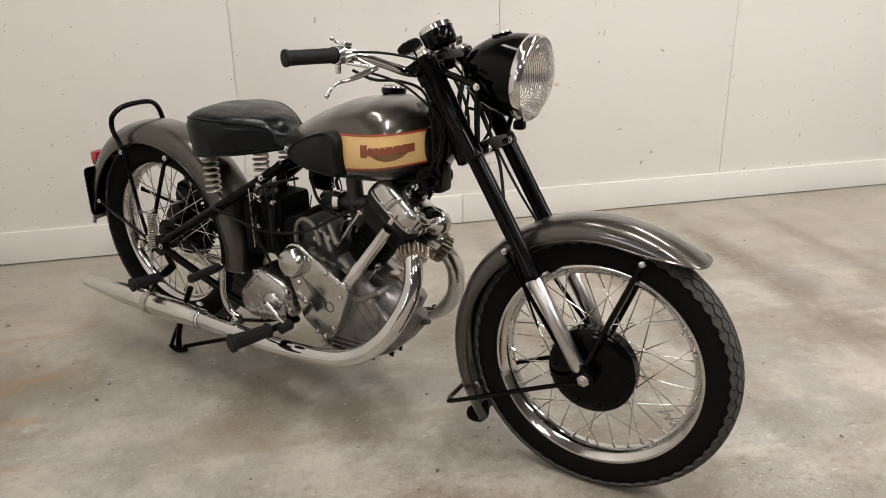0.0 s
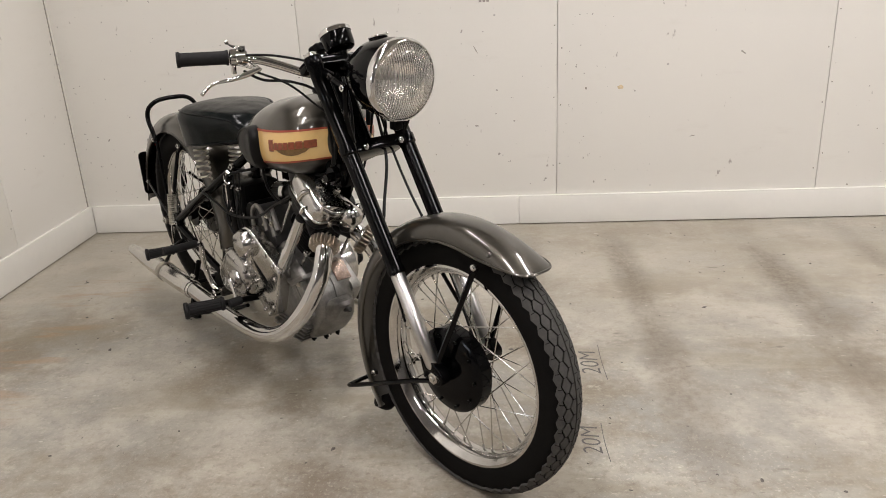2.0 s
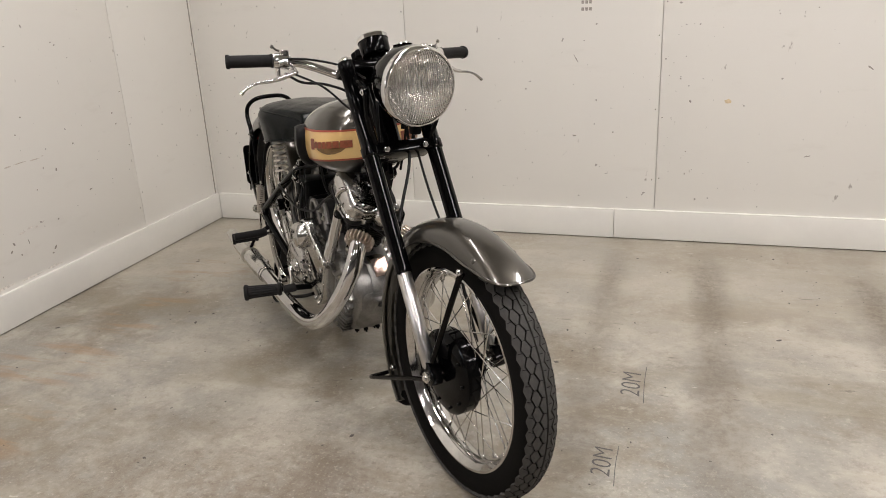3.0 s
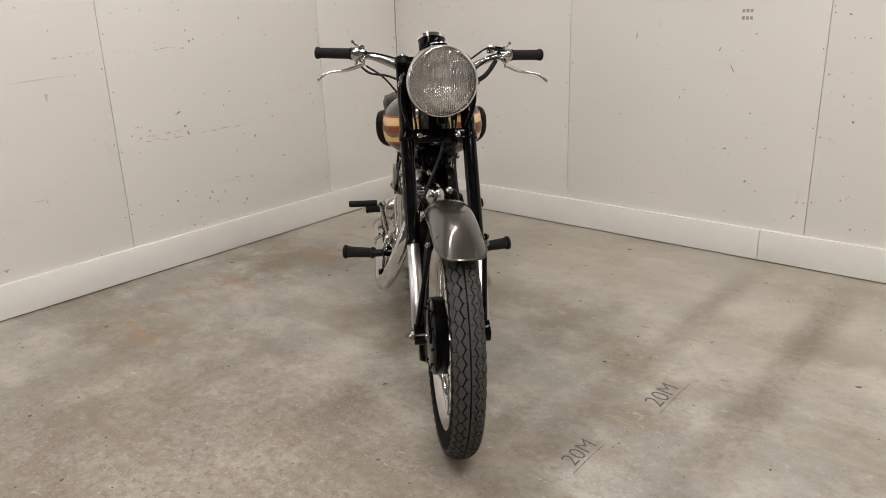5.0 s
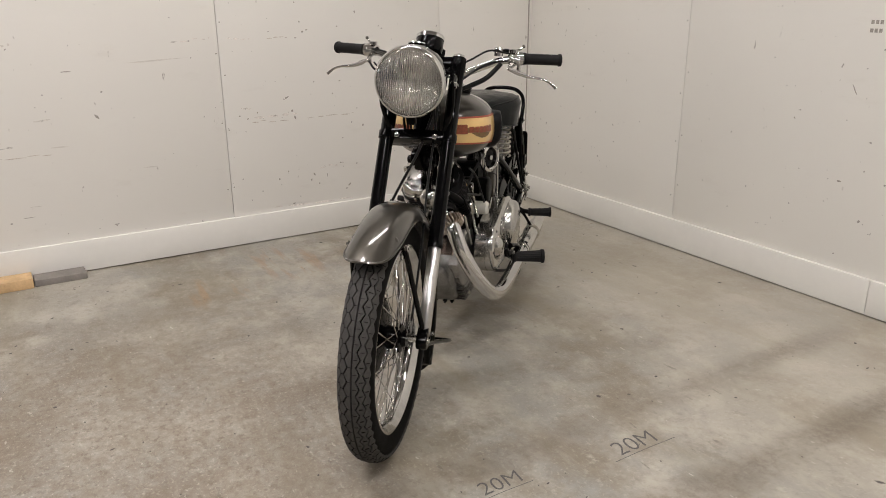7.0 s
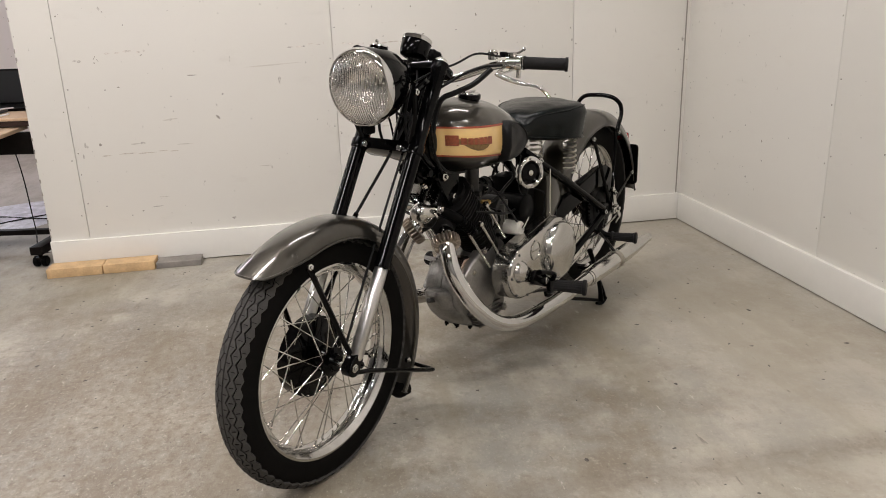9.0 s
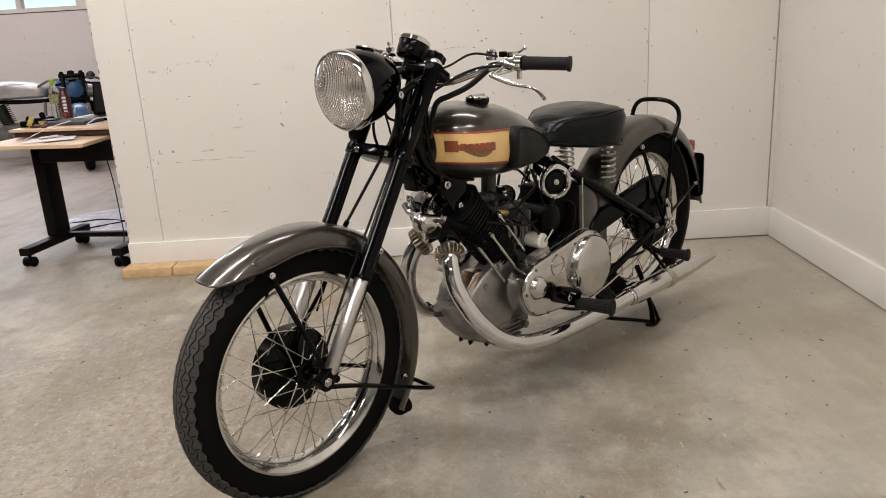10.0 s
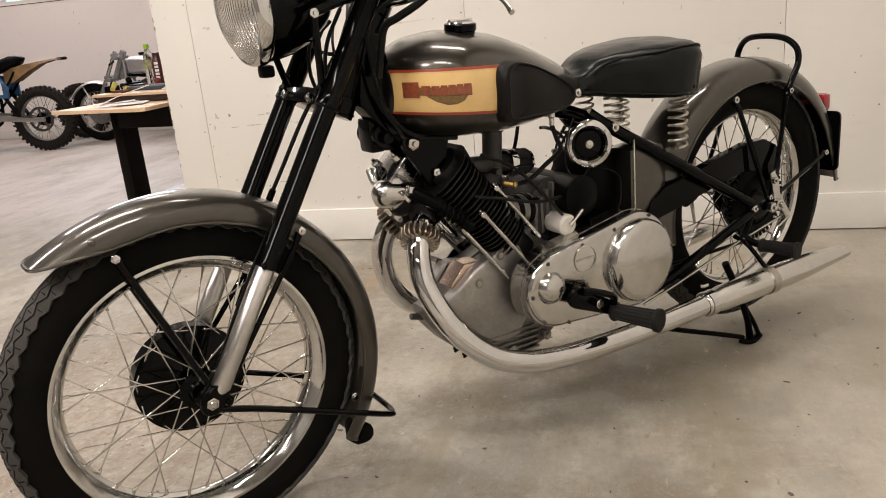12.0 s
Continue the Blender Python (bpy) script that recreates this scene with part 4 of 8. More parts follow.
half_bar = [(-0.462, 0.03, 0.978), (-0.472, 0.085, 0.985), (-0.500, 0.143, 1.007), (-0.522, 0.19, 1.022), (-0.550, 0.252, 1.028), (-0.587, 0.346, 1.0268)]
tube(bm, [swept((x, -y, z)) for x, y, z in reversed(half_bar)] + half_bar, 0.0112, 14, 6)
part("bar", bm, CHROME, bars, "bent chrome tube")
for s in SIDES:
    g0, g1 = swept((-0.549, s * 0.250, 1.0285)), swept((-0.592, s * 0.357, 1.0270))
    d = (g1 - g0)
    bm = B()
    lathe(bm, [(0, 0.012), (0, 0.0185), (0.004, 0.019), (0.008, 0.0165), (d.length * 0.5, 0.0163), (d.length - 0.006, 0.0163), (d.length - 0.003, 0.019), (d.length + 0.003, 0.0185), (d.length + 0.004, 0.010), (d.length + 0.004, 0)], g0, d, 24)
    part("grip", bm, GRIP, bars, "black rubber grip")
    dn = d.normalized()
    bm = B()
    lathe(bm, [(-0.046, 0.0115), (-0.044, 0.0165), (-0.030, 0.0175), (-0.022, 0.020), (-0.004, 0.020), (-0.002, 0.0165), (-0.002, 0.0115)], g0, d, 20)
    rod(bm, g0 - dn * 0.030 + V(0.0, 0, 0.016), g0 - dn * 0.030 + V(0, 0, 0.027), 0.013, 14)
    rod(bm, g0 - dn * 0.012 + V(-0.004, 0, -0.010), g0 - dn * 0.014 + V(-0.006, 0, -0.040), 0.007, 10)
    rod(bm, g0 - dn * 0.036 + V(0.014, 0, -0.002), g0 - dn * 0.010 + V(0.016, 0, -0.006), 0.009, 10)
    part("lever_clamp", bm, CHROME, bars, "chrome lever clamp")
    bm = B()
    p0 = g0 - dn * 0.035 + V(0.078, 0, -0.024)
    tube(bm, [p0, g0 - dn * 0.005 + V(0.072, 0, -0.036), g0 + dn * 0.030 + V(0.072, 0, -0.046), g0 + dn * 0.070 + V(0.083, 0, -0.050), g0 + dn * 0.095 + V(0.094, 0, -0.058), g0 + dn * 0.118 + V(0.105, 0, -0.074)], [0.0050, 0.0068, 0.0050, 0.0036, 0.0036, 0.0048], 10, 5)
    for f in (0.0, 0.020):
        rod(bm, g0 - dn * (0.040 - f) + V(0.008, 0, -0.006 - f * 0.5), p0 + V(0.0, 0, -0.002), 0.0042, 10)
    part("lever", bm, CHROME, bars, "polished alloy lever")
    bm = B()
    b0 = g0 - dn * 0.034 + V(0, 0, 0.022)
    tube(bm, [b0, b0 + dn * 0.02 + V(-0.004, 0, 0.004), b0 + dn * 0.030 + V(-0.008, 0, 0.012)], [0.004, 0.003, 0.0026], 8, 4)
    lathe(bm, [(-0.006, 0), (-0.0042, 0.0042), (0, 0.006), (0.0042, 0.0042), (0.006, 0)], b0 + dn * 0.032 + V(-0.008, 0, 0.014), (0, 0, 1), 12)
    part("control_lever", bm, CHROME, bars, "small chrome control lever with a ball end")
# dip switch on the left bar
bm = B()
rod(bm, (-0.512, 0.178, 1.036), (-0.512, 0.178, 1.056), 0.014, 16)
lathe(bm, [(0, 0.014), (0.005, 0.011), (0.008, 0.0)], (-0.512, 0.178, 1.056), (0, 0, 1), 16)
part("switch", bm, CHROME, bars, "chrome dip switch")
bm = B()
box(bm, (-0.545, 0.19, 1.042), (-0.525, 0.208, 1.056), 0.003)
part("switch_button", bm, SATIN, bars)


def cable(points, r=0.0033, name="cable", material=None, label=""):
    bm = B()
    tube(bm, points, r, 7, 6)
    return part(name, bm, material or HOSE, bike, label)


cable([(-0.535, -0.222, 1.008), (-0.50, -0.19, 0.985), (-0.47, -0.13, 0.975), (-0.44, -0.075, 0.94), (-0.43, -0.06, 0.84), (-0.45, -0.05, 0.74), (-0.52, -0.06, 0.70)], 0.0036)
cable([(-0.52, -0.20, 1.005), (-0.46, -0.15, 0.975), (-0.42, -0.11, 0.93), (-0.40, -0.065, 0.87), (-0.42, -0.06, 0.76)], 0.003)
cable([(-0.545, 0.215, 1.012), (-0.50, 0.17, 1.008), (-0.45, 0.12, 0.98), (-0.41, 0.075, 0.93), (-0.43, 0.06, 0.80), (-0.47, 0.06, 0.72)], 0.0036)
cable([(-0.53, 0.22, 1.035), (-0.49, 0.17, 1.045), (-0.46, 0.12, 1.02), (-0.42, 0.07, 1.0), (-0.37, 0.05, 0.98)], 0.003)
cable([(-0.55, -0.225, 1.045), (-0.50, -0.16, 1.04), (-0.45, -0.09, 1.02), (-0.40, -0.05, 0.99)], 0.003)
cable([(-0.437, 0.01, 1.02), (-0.40, 0.035, 0.97), (-0.36, 0.045, 0.90), (-0.31, 0.045, 0.80), (-0.24, 0.045, 0.69), (-0.12, 0.055, 0.52), (-0.03, 0.052, 0.36)], 0.0034)
cable([(-0.39, -0.03, 0.98), (-0.345, -0.045, 0.92), (-0.335, -0.05, 0.86), (-0.35, -0.045, 0.80)], 0.004)
cable([(-0.515, 0.20, 1.005), (-0.478, 0.165, 0.968), (-0.455, 0.12, 0.946), (-0.44, 0.09, 0.932), (-0.437, 0.072, 0.90), (-0.43, 0.06, 0.84)], 0.0075, "cable_loom")
cable([(-0.385, 0.045, 0.93), (-0.335, 0.03, 0.86), (-0.283, 0.007, 0.778), (-0.245, -0.035, 0.69), (-0.219, -0.062, 0.632)], 0.0042, "brake_cable")
bm = B()
tube(bm, [(-0.225, -0.056, 0.645), (-0.213, -0.067, 0.618)], 0.007, 10, 0)
tube(bm, [(-0.213, -0.067, 0.618), (-0.17, -0.080, 0.52), (-0.12, -0.088, 0.42)], 0.0028, 8, 3)
part("cable_adjuster", bm, BLACK, bike, "black brake cable adjuster and rod")
cable([(-0.38, 0.03, 0.97), (-0.34, 0.04, 0.91), (-0.33, 0.045, 0.85), (-0.36, 0.045, 0.80)], 0.004)
cable([(-0.37, 0.0, 0.95), (-0.33, 0.01, 0.92), (-0.325, 0.03, 0.90), (-0.36, 0.04, 0.89), (-0.38, 0.01, 0.90)], 0.0036)

# petrol tank
tank = group("petrol_tank", "bronze-grey petrol tank with cream panels and red lines")
TX0, TX1 = -0.462, -0.945
TANKKEYS = [(-0.462, 0.856, 0.760), (-0.472, 0.871, 0.750), (-0.495, 0.890, 0.736), (-0.535, 0.909, 0.711), (-0.60, 0.917, 0.699), (-0.70, 0.902, 0.694), (-0.77, 0.878, 0.698), (-0.80, 0.865, 0.702), (-0.88, 0.828, 0.714), (-0.925, 0.803, 0.728), (-0.945, 0.788, 0.745)]


def tank_dims(x):
    for a, b in zip(TANKKEYS, TANKKEYS[1:]):
        if b[0] <= x <= a[0]:
            t = (a[0] - x) / (a[0] - b[0])
            t2 = t
            top, bot = a[1] + (b[1] - a[1]) * t2, a[2] + (b[2] - a[2]) * t2
            break
    else:
        top, bot = (TANKKEYS[0] if x > TANKKEYS[0][0] else TANKKEYS[-1])[1:]
    f = min(1, max(0, (x + 0.462) / -0.14))
    w = 0.160 * math.sqrt(max(0.0, 1 - (1 - f) ** 2.3)) if f < 1 else 0.160
    if x < -0.64:
        g = (x + 0.64) / -0.305
        w = 0.160 * (1 - 0.72 * g ** 1.7)
    return top, bot, max(w, 0.035)


def smooth_dims(x):
    s = [tank_dims(min(TX0, max(TX1, x + d))) for d in (-0.012, 0, 0.012)]
    return [sum(q[i] for q in s) / 3 for i in range(3)]


def tank_y(x, z):
    top, bot, w = smooth_dims(x)
    zc = bot + (top - bot) * 0.46
    h = (top - zc) if z > zc else (zc - bot)
    q = min(1, abs(z - zc) / h)
    return w * (1 - q ** 2.5) ** (1 / 2.3)


bm = B()
rings = []
NS = 44
TANKX = [TX0 + (TX1 - TX0) * (i / 64) ** 1.5 for i in range(65)]
for x in TANKX:
    top, bot, w = smooth_dims(x)
    zc = bot + (top - bot) * 0.46
    ring = []
    for k in range(NS):
        a = 2 * math.pi * k / NS
        ca, sa = math.cos(a), math.sin(a)
        y = math.copysign(abs(ca) ** (2 / 2.3), ca) * w
        z = zc + math.copysign(abs(sa) ** (2 / 2.5), sa) * ((top - zc) if sa > 0 else (zc - bot))
        ring.append(V(x, y, z))
    rings.append(ring)
nose = [[V(TX0 + 0.006, p.y * 0.55, 0.806 + (p.z - 0.806) * 0.6) for p in rings[0]]]
loft(bm, nose + rings)
part("shell", bm, PAINT, tank, "", 60)


def tank_out(x, z, s, out):
    """A point a little off the tank's skin, along its normal."""
    e = 0.0015
    slope = (tank_y(max(TX1, x - e), z) - tank_y(min(TX0, x + e), z)) / (min(TX0, x + e) - max(TX1, x - e))
    n = V(slope, 1.0).normalized()
    return V(x + n.x * out, s * (tank_y(x, z) + n.y * out), z)


def panel_z(x, z):
    """The cream panel dips a little towards the back."""
    low, high = 0.771 + (x + 0.46) * 0.088, 0.846 + (x + 0.46) * 0.042
    return low + (z - 0.785) / 0.065 * (high - low)


def tank_patch(name, x1, z0, z1, out, material, s, label="", nz=6):
    bm = B()
    vs = []
    for x in [q for q in TANKX if x1 < q < TX0 - 0.0015] + [x1]:
        vs.append([bm.verts.new(tank_out(x, panel_z(x, z0 + (z1 - z0) * j / nz), s, out)) for j in range(nz + 1)])
    for a, b in zip(vs, vs[1:]):
        for j in range(nz):
            bm.faces.new((a[j], b[j], b[j + 1], a[j + 1]))
    return part(name, bm, material, tank, label, 60)


for s in SIDES:
    tank_patch("cream_panel", -0.655, 0.785, 0.850, 0.0014, CREAM, s, "cream painted side panel")
    for z in (0.7835, 0.8515):
        tank_patch("pinstripe", -0.655, z - 0.0022, z + 0.0022, 0.0024, REDLINE, s, "dark red painted line", 2)
    # the maker's mark as plain shapes
    def badge(x0, x1, low, high, out, material, n=28):
        """A raised shape that follows the tank between two edge lines, given as (share, z) pairs."""
        def edge(line, q):
            for (a, za), (b, zb) in zip(line, line[1:]):
                if a <= q <= b:
                    return za + (zb - za) * (q - a) / (b - a)
            return line[-1][1]
        bm = B()
        cols = []
        for i in range(n + 1):
            q = i / n
            x = x0 + (x1 - x0) * q
            za, zb = edge(low, q), edge(high, q)
            zs = [za, za + 0.001, (za + zb) / 2, zb - 0.001, zb]
            cols.append([bm.verts.new(tank_out(x, panel_z(x, z), s, 0.0012 if j in (0, 4) else out)) for j, z in enumerate(zs)])
        for a, b in zip(cols, cols[1:]):
            for j in range(4):
                bm.faces.new((a[j], b[j], b[j + 1], a[j + 1]))
        part("badge", bm, material, tank, "red and olive maker's badge", 30)
    bx0, bx1 = (-0.476, -0.575) if s > 0 else (-0.577, -0.478)
    span = bx1 - bx0
    for q0, q1, z0, z1 in ((0.0, 0.17, 0.8085, 0.834), (0.20, 0.31, 0.812, 0.828), (0.33, 0.44, 0.8115, 0.8275), (0.46, 0.56, 0.811, 0.828), (0.58, 0.70, 0.8115, 0.8285), (0.72, 0.83, 0.812, 0.829), (0.85, 1.0, 0.8115, 0.8295)):
        badge(bx0 + span * q0, bx0 + span * q1, ((0, z0), (1, z0)), ((0, z1), (1, z1)), 0.0036, BADGE, 6)
    badge(bx0 + span * 0.10, bx0 + span * 0.98, ((0, 0.8125), (0.5, 0.8115), (1, 0.813)), ((0, 0.8255), (0.5, 0.825), (1, 0.827)), 0.0026, BADGE_GOLD)
    badge(bx0 + span * 0.26, bx0 + span * 0.92, ((0, 0.810), (0.2, 0.8025), (0.45, 0.7975), (0.7, 0.7985), (0.9, 0.804), (1, 0.811)), ((0, 0.8125), (1, 0.8125)), 0.0030, BADGE_GOLD)
    # knee pad
    bm = B()
    outline = [(-0.631, 0.800), (-0.633, 0.823), (-0.642, 0.839), (-0.660, 0.847), (-0.685, 0.846), (-0.735, 0.833), (-0.82, 0.798), (-0.870, 0.772), (-0.888, 0.754), (-0.885, 0.738), (-0.862, 0.728), (-0.80, 0.723), (-0.735, 0.722), (-0.680, 0.723), (-0.655, 0.728), (-0.640, 0.740), (-0.633, 0.760)]
    n = len(outline)
    cx, cz = -0.75, 0.79
    ringset = []
    for f, out in ((1.0, -0.006), (1.0, 0.012), (0.97, 0.020), (0.92, 0.0245), (0.86, 0.0245), (0.80, 0.0200), (0.5, 0.0205), (0.15, 0.0205)):
        ringset.append([V(cx + (p.x - cx) * f, s * (tank_y(cx + (p.x - cx) * f, cz + (p.z - cz) * f) + out), cz + (p.z - cz) * f) for p in spline([(a, 0, b) for a, b in outline], 3, True)])
    loft(bm, ringset)
    part("knee_pad", bm, PADRUBBER, tank, "black rubber knee pad", 30)
bm = B()
CP = V(-0.628, 0.052, 0.903)
lathe(bm, [(-0.02, 0.030), (0.006, 0.030), (0.008, 0.033), (0.020, 0.033), (0.022, 0.030), (0.022, 0)], CP, (0, 0.1, 1), 28)
part("filler_cap", bm, BLACK, tank, "black filler cap")
bm = B()
lathe(bm, [(0.021, 0.0), (0.021, 0.028), (0.025, 0.026), (0.026, 0.0)], CP, (0, 0.1, 1), 28)
box(bm, (CP.x - 0.030, CP.y - 0.005, CP.z + 0.024), (CP.x + 0.026, CP.y + 0.005, CP.z + 0.030), 0.003)
part("cap_lever", bm, CHROME, tank, "chrome cap lever")
bm = B()
rod(bm, (-0.84, -0.055, 0.745), (-0.84, -0.055, 0.715), 0.008, 12)
rod(bm, (-0.84, -0.055, 0.72), (-0.825, -0.085, 0.72), 0.005, 10)
part("fuel_tap", bm, CHROME, tank, "chrome fuel tap")
bm = B()
rod(bm, (-0.845, 0.06, 0.745), (-0.845, 0.06, 0.708), 0.009, 12)
rod(bm, (-0.845, 0.06, 0.708), (-0.845, 0.06, 0.69), 0.006, 12)
part("fuel_tap", bm, CHROME, tank, "chrome fuel tap")

# saddle
saddle = group("saddle", "dark green-black leather saddle on coil springs")
bm = B()
rings = []
ST = [(-0.922, 0.030, 0.790, 0.765), (-0.935, 0.046, 0.797, 0.757), (-0.953, 0.055, 0.801, 0.752), (-0.970, 0.061, 0.810, 0.748), (-0.985, 0.069, 0.824, 0.745), (-1.005, 0.081, 0.835, 0.742), (-1.033, 0.099, 0.843, 0.738), (-1.069, 0.122, 0.848, 0.733), (-1.104, 0.143, 0.851, 0.729), (-1.145, 0.158, 0.853, 0.724), (-1.196, 0.159, 0.853, 0.718), (-1.232, 0.144, 0.848, 0.716), (-1.258, 0.116, 0.838, 0.718), (-1.274, 0.076, 0.818, 0.722)]
stations = spline([(a, b, c) for a, b, c, d in ST], 4)
lows = spline([(a, d, 0) for a, b, c, d in ST], 4)
for p, q in zip(stations, lows):
    x, w, top, bot = p.x, p.y, p.z, q.y
    sag = 0.006 * math.sin(math.pi * min(1, max(0, (x + 0.92) / -0.30)))
    ring = []
    for k in range(29):
        u = -1 + 2 * k / 28
        if abs(u) < 0.62:
            y = u / 0.62 * w * 0.72
            z = top - sag - 0.018 * (y / w) ** 2
        else:
            f = (abs(u) - 0.62) / 0.38
            ang = min(1, f / 0.45) * math.pi / 2
            y = math.copysign(w * (0.72 + 0.28 * math.sin(ang)) - 0.026 * max(0, f - 0.45), u)
            z0 = top - sag - 0.018 * 0.52
            z = z0 - 0.034 * (1 - math.cos(ang)) if f < 0.45 else z0 - 0.034 - (z0 - 0.034 - bot) * (f - 0.45) / 0.55
            z += 0.0016 * math.sin(x * 160 + u * 9) * (f > 0.5)
        w1 = noise.noise(V(x * 12, y * 12, z * 16)) * 0.0042 + noise.noise(V(x * 45, y * 45, z * 50 + 3)) * 0.0013
        ring.append(V(x, y + math.copysign(w1, y) * (abs(u) > 0.5), z + w1 * (abs(u) < 0.9)))
    ring = ring + [V(x, w * 0.84, bot + 0.004), V(x, 0, bot + 0.02), V(x, -w * 0.84, bot + 0.004)]
    rings.append(ring)
loft(bm, rings)
part("cover", bm, LEATHER, saddle, "dark green-black creased leather cover", 50)
for s in SIDES:
    bm = B()
    tube(bm, [V(p.x, s * (p.y - 0.0135), q.y + 0.002) for p, q in zip(stations, lows)], 0.004, 6, 0)
    part("piping", bm, LEATHER, saddle)
    bm = B()
    tube(bm, [r_[4 if s < 0 else 24] + V(0, 0, 0.0005) for r_ in rings[14:-3]], 0.0028, 6, 0)
    part("top_welt", bm, LEATHER, saddle)
    bm = B()
    coil(bm, (-1.205, s * 0.097, 0.592), (-1.205, s * 0.097, 0.712), 0.0215, 0.0033, 6.5)
    part("rear_spring", bm, ZINC, saddle, "zinc coil spring")
    bm = B()
    coil(bm, (-1.044, s * 0.05, 0.668), (-1.038, s * 0.05, 0.738), 0.0205, 0.0028, 4.5)
    part("front_spring", bm, ZINC, saddle, "zinc coil spring")
    for bx, by in ((-1.075, 0.110), (-1.135, 0.138), (-1.20, 0.145)):
        lb = B()
        lathe(lb, [(0, 0.007), (0.003, 0.005), (0.004, 0)], (bx, s * by, 0.736), (0, s, 0), 10)
        part("stud", lb, SATIN, saddle)
    bolt(saddle, (-0.925, s * 0.058, 0.752), (0, s, 0), 0.010, 0.005)
bm = B()
tube(bm, [(-0.90, 0, 0.76), (-0.97, 0.045, 0.745), (-1.1, 0.09, 0.725), (-1.215, 0.1, 0.715), (-1.225, 0, 0.715), (-1.215, -0.1, 0.715), (-1.1, -0.09, 0.725), (-0.97, -0.045, 0.745)], 0.006, 8, 4, True)
part("saddle_frame", bm, BLACK, saddle)

# ---- frame and rear end ----
frame_ = group("frame", "black enamelled tubular frame")


def pipe(parent, name, pts, r, material=BLACK, label="", n=12, smooth=5):
    bm = B()
    tube(bm, pts, r, n, smooth)
    return part(name, bm, material, parent, label)


pipe(frame_, "top_tube", [(-0.46, 0, 0.86), (-0.7, 0, 0.745), (-0.9, 0, 0.715), (-1.02, 0, 0.675)], 0.017)
pipe(frame_, "seat_tube", [(-1.02, 0, 0.675), (-1.01, 0, 0.5), (-1.0, 0, 0.25)], 0.016)
pipe(frame_, "tank_rail", [(-0.43, 0, 0.80), (-0.47, 0, 0.745), (-0.50, 0, 0.715)], 0.022)
for s in SIDES:
    pipe(frame_, "seat_stay", [(-0.965, s * 0.045, 0.700), (-1.01, s * 0.066, 0.665), (-1.2, s * 0.10, 0.550), (-1.455, s * 0.118, 0.405)], 0.0145, BLACK, "black rear frame tube")
    pipe(frame_, "chain_stay", [(-0.99, s * 0.075, 0.225), (-1.12, s * 0.095, 0.245), (-1.3, s * 0.115, 0.32), (-1.48, s * 0.12, 0.388)], 0.0125)
    bm = B()
    plate(bm, hull_of_circles([(-1.46, 0.405, 0.022), (RX, RZ, 0.024), (-1.475, 0.375, 0.022)], 20), s * 0.112, s * 0.127, 0.003)
    part("axle_lug", bm, BLACK, frame_)
    bolt(frame_, (-1.012, s * 0.082, 0.664), (0, s, 0), 0.011, 0.006)
    bolt(frame_, (-1.455, s * 0.131, 0.392), (0, s, 0), 0.010, 0.005)
    # rear mudguard stays
    pipe(rguard, "front_stay", [(-1.386, s * 0.082, 0.676), (-1.395, s * 0.092, 0.655), (-1.478, s * 0.122, 0.412)], [0.009, 0.0065, 0.0065], BLACK, "black mudguard stay", 8, 0)
    pipe(rguard, "rear_stay", [(-1.772, s * 0.080, 0.482), (-1.755, s * 0.088, 0.475), (-1.49, s * 0.126, 0.410)], [0.008, 0.0058, 0.0058], BLACK, "black mudguard stay", 8, 0)
    bolt(rguard, (-1.386, s * 0.090, 0.680), (0, s, 0.1), 0.009, 0.004)
    bolt(rguard, (-1.774, s * 0.088, 0.483), (0, s, 0), 0.008, 0.004)
    bolt(rguard, (-1.478, s * 0.130, 0.415), (0, s, 0), 0.008, 0.004)
    bolt(rguard, (-1.582, s * 0.104, 0.680), (0, s, 0), 0.008, 0.004)
    pipe(rguard, "handle_stay", [(-1.580, s * 0.094, 0.690), (-1.568, s * 0.097, 0.62), (-1.525, s * 0.110, 0.48), (-1.487, s * 0.124, 0.415)], 0.0062, BLACK, "black handle stay", 8, 3)
# gusset between the steering head and the tank rail
bm = B()
plate(bm, hull_of_circles([(-0.440, 0.900, 0.024), (-0.425, 0.800, 0.026), (-0.470, 0.745, 0.024)], 28), -0.026, 0.026, 0.004)
part("head_gusset", bm, BLACK, frame_, "black steering head gusset")
# lifting handle across the mudguard
HOOP = [(-1.578, 0.096, 0.668), (-1.594, 0.097, 0.706), (-1.616, 0.098, 0.748), (-1.620, 0.090, 0.784), (-1.613, 0.066, 0.808), (-1.606, 0.030, 0.818)]
pipe(rguard, "lifting_handle", [(x, -y, z) for x, y, z in HOOP] + HOOP[::-1], 0.0082, BLACK, "black tubular lifting handle", 12, 5)
# number plate and tail lamp
tail = group("tail_lamp", "black number plate with red tail lamp")
bm = B()
outline = []
for cx, cz, a0 in ((0.073, 0.568, 0), (-0.073, 0.568, 90), (-0.073, 0.428, 180), (0.073, 0.428, 270)):
    for k in range(5):
        a = radians(a0 + 22.5 * k)
        outline.append((cx + 0.016 * math.cos(a), cz + 0.016 * math.sin(a)))
plate(bm, outline, -1.86, -1.868, 0.0015, "yz")
part("number_plate", bm, BLACK, tail, "black number plate")
bm = B()
for k in range(6):
    y = -0.062 + k * 0.0248
    box(bm, (-1.871, y - 0.008, 0.44), (-1.869, y + 0.008, 0.52))
tagged(part("plate_bar", bm, DIAL, tail, "pale bars on the number plate"), kind="stuff")
bm = B()
box(bm, (-1.863, -0.03, 0.50), (-1.813, 0.03, 0.585), 0.008)
part("plate_bracket", bm, BLACK, tail)
bm = B()
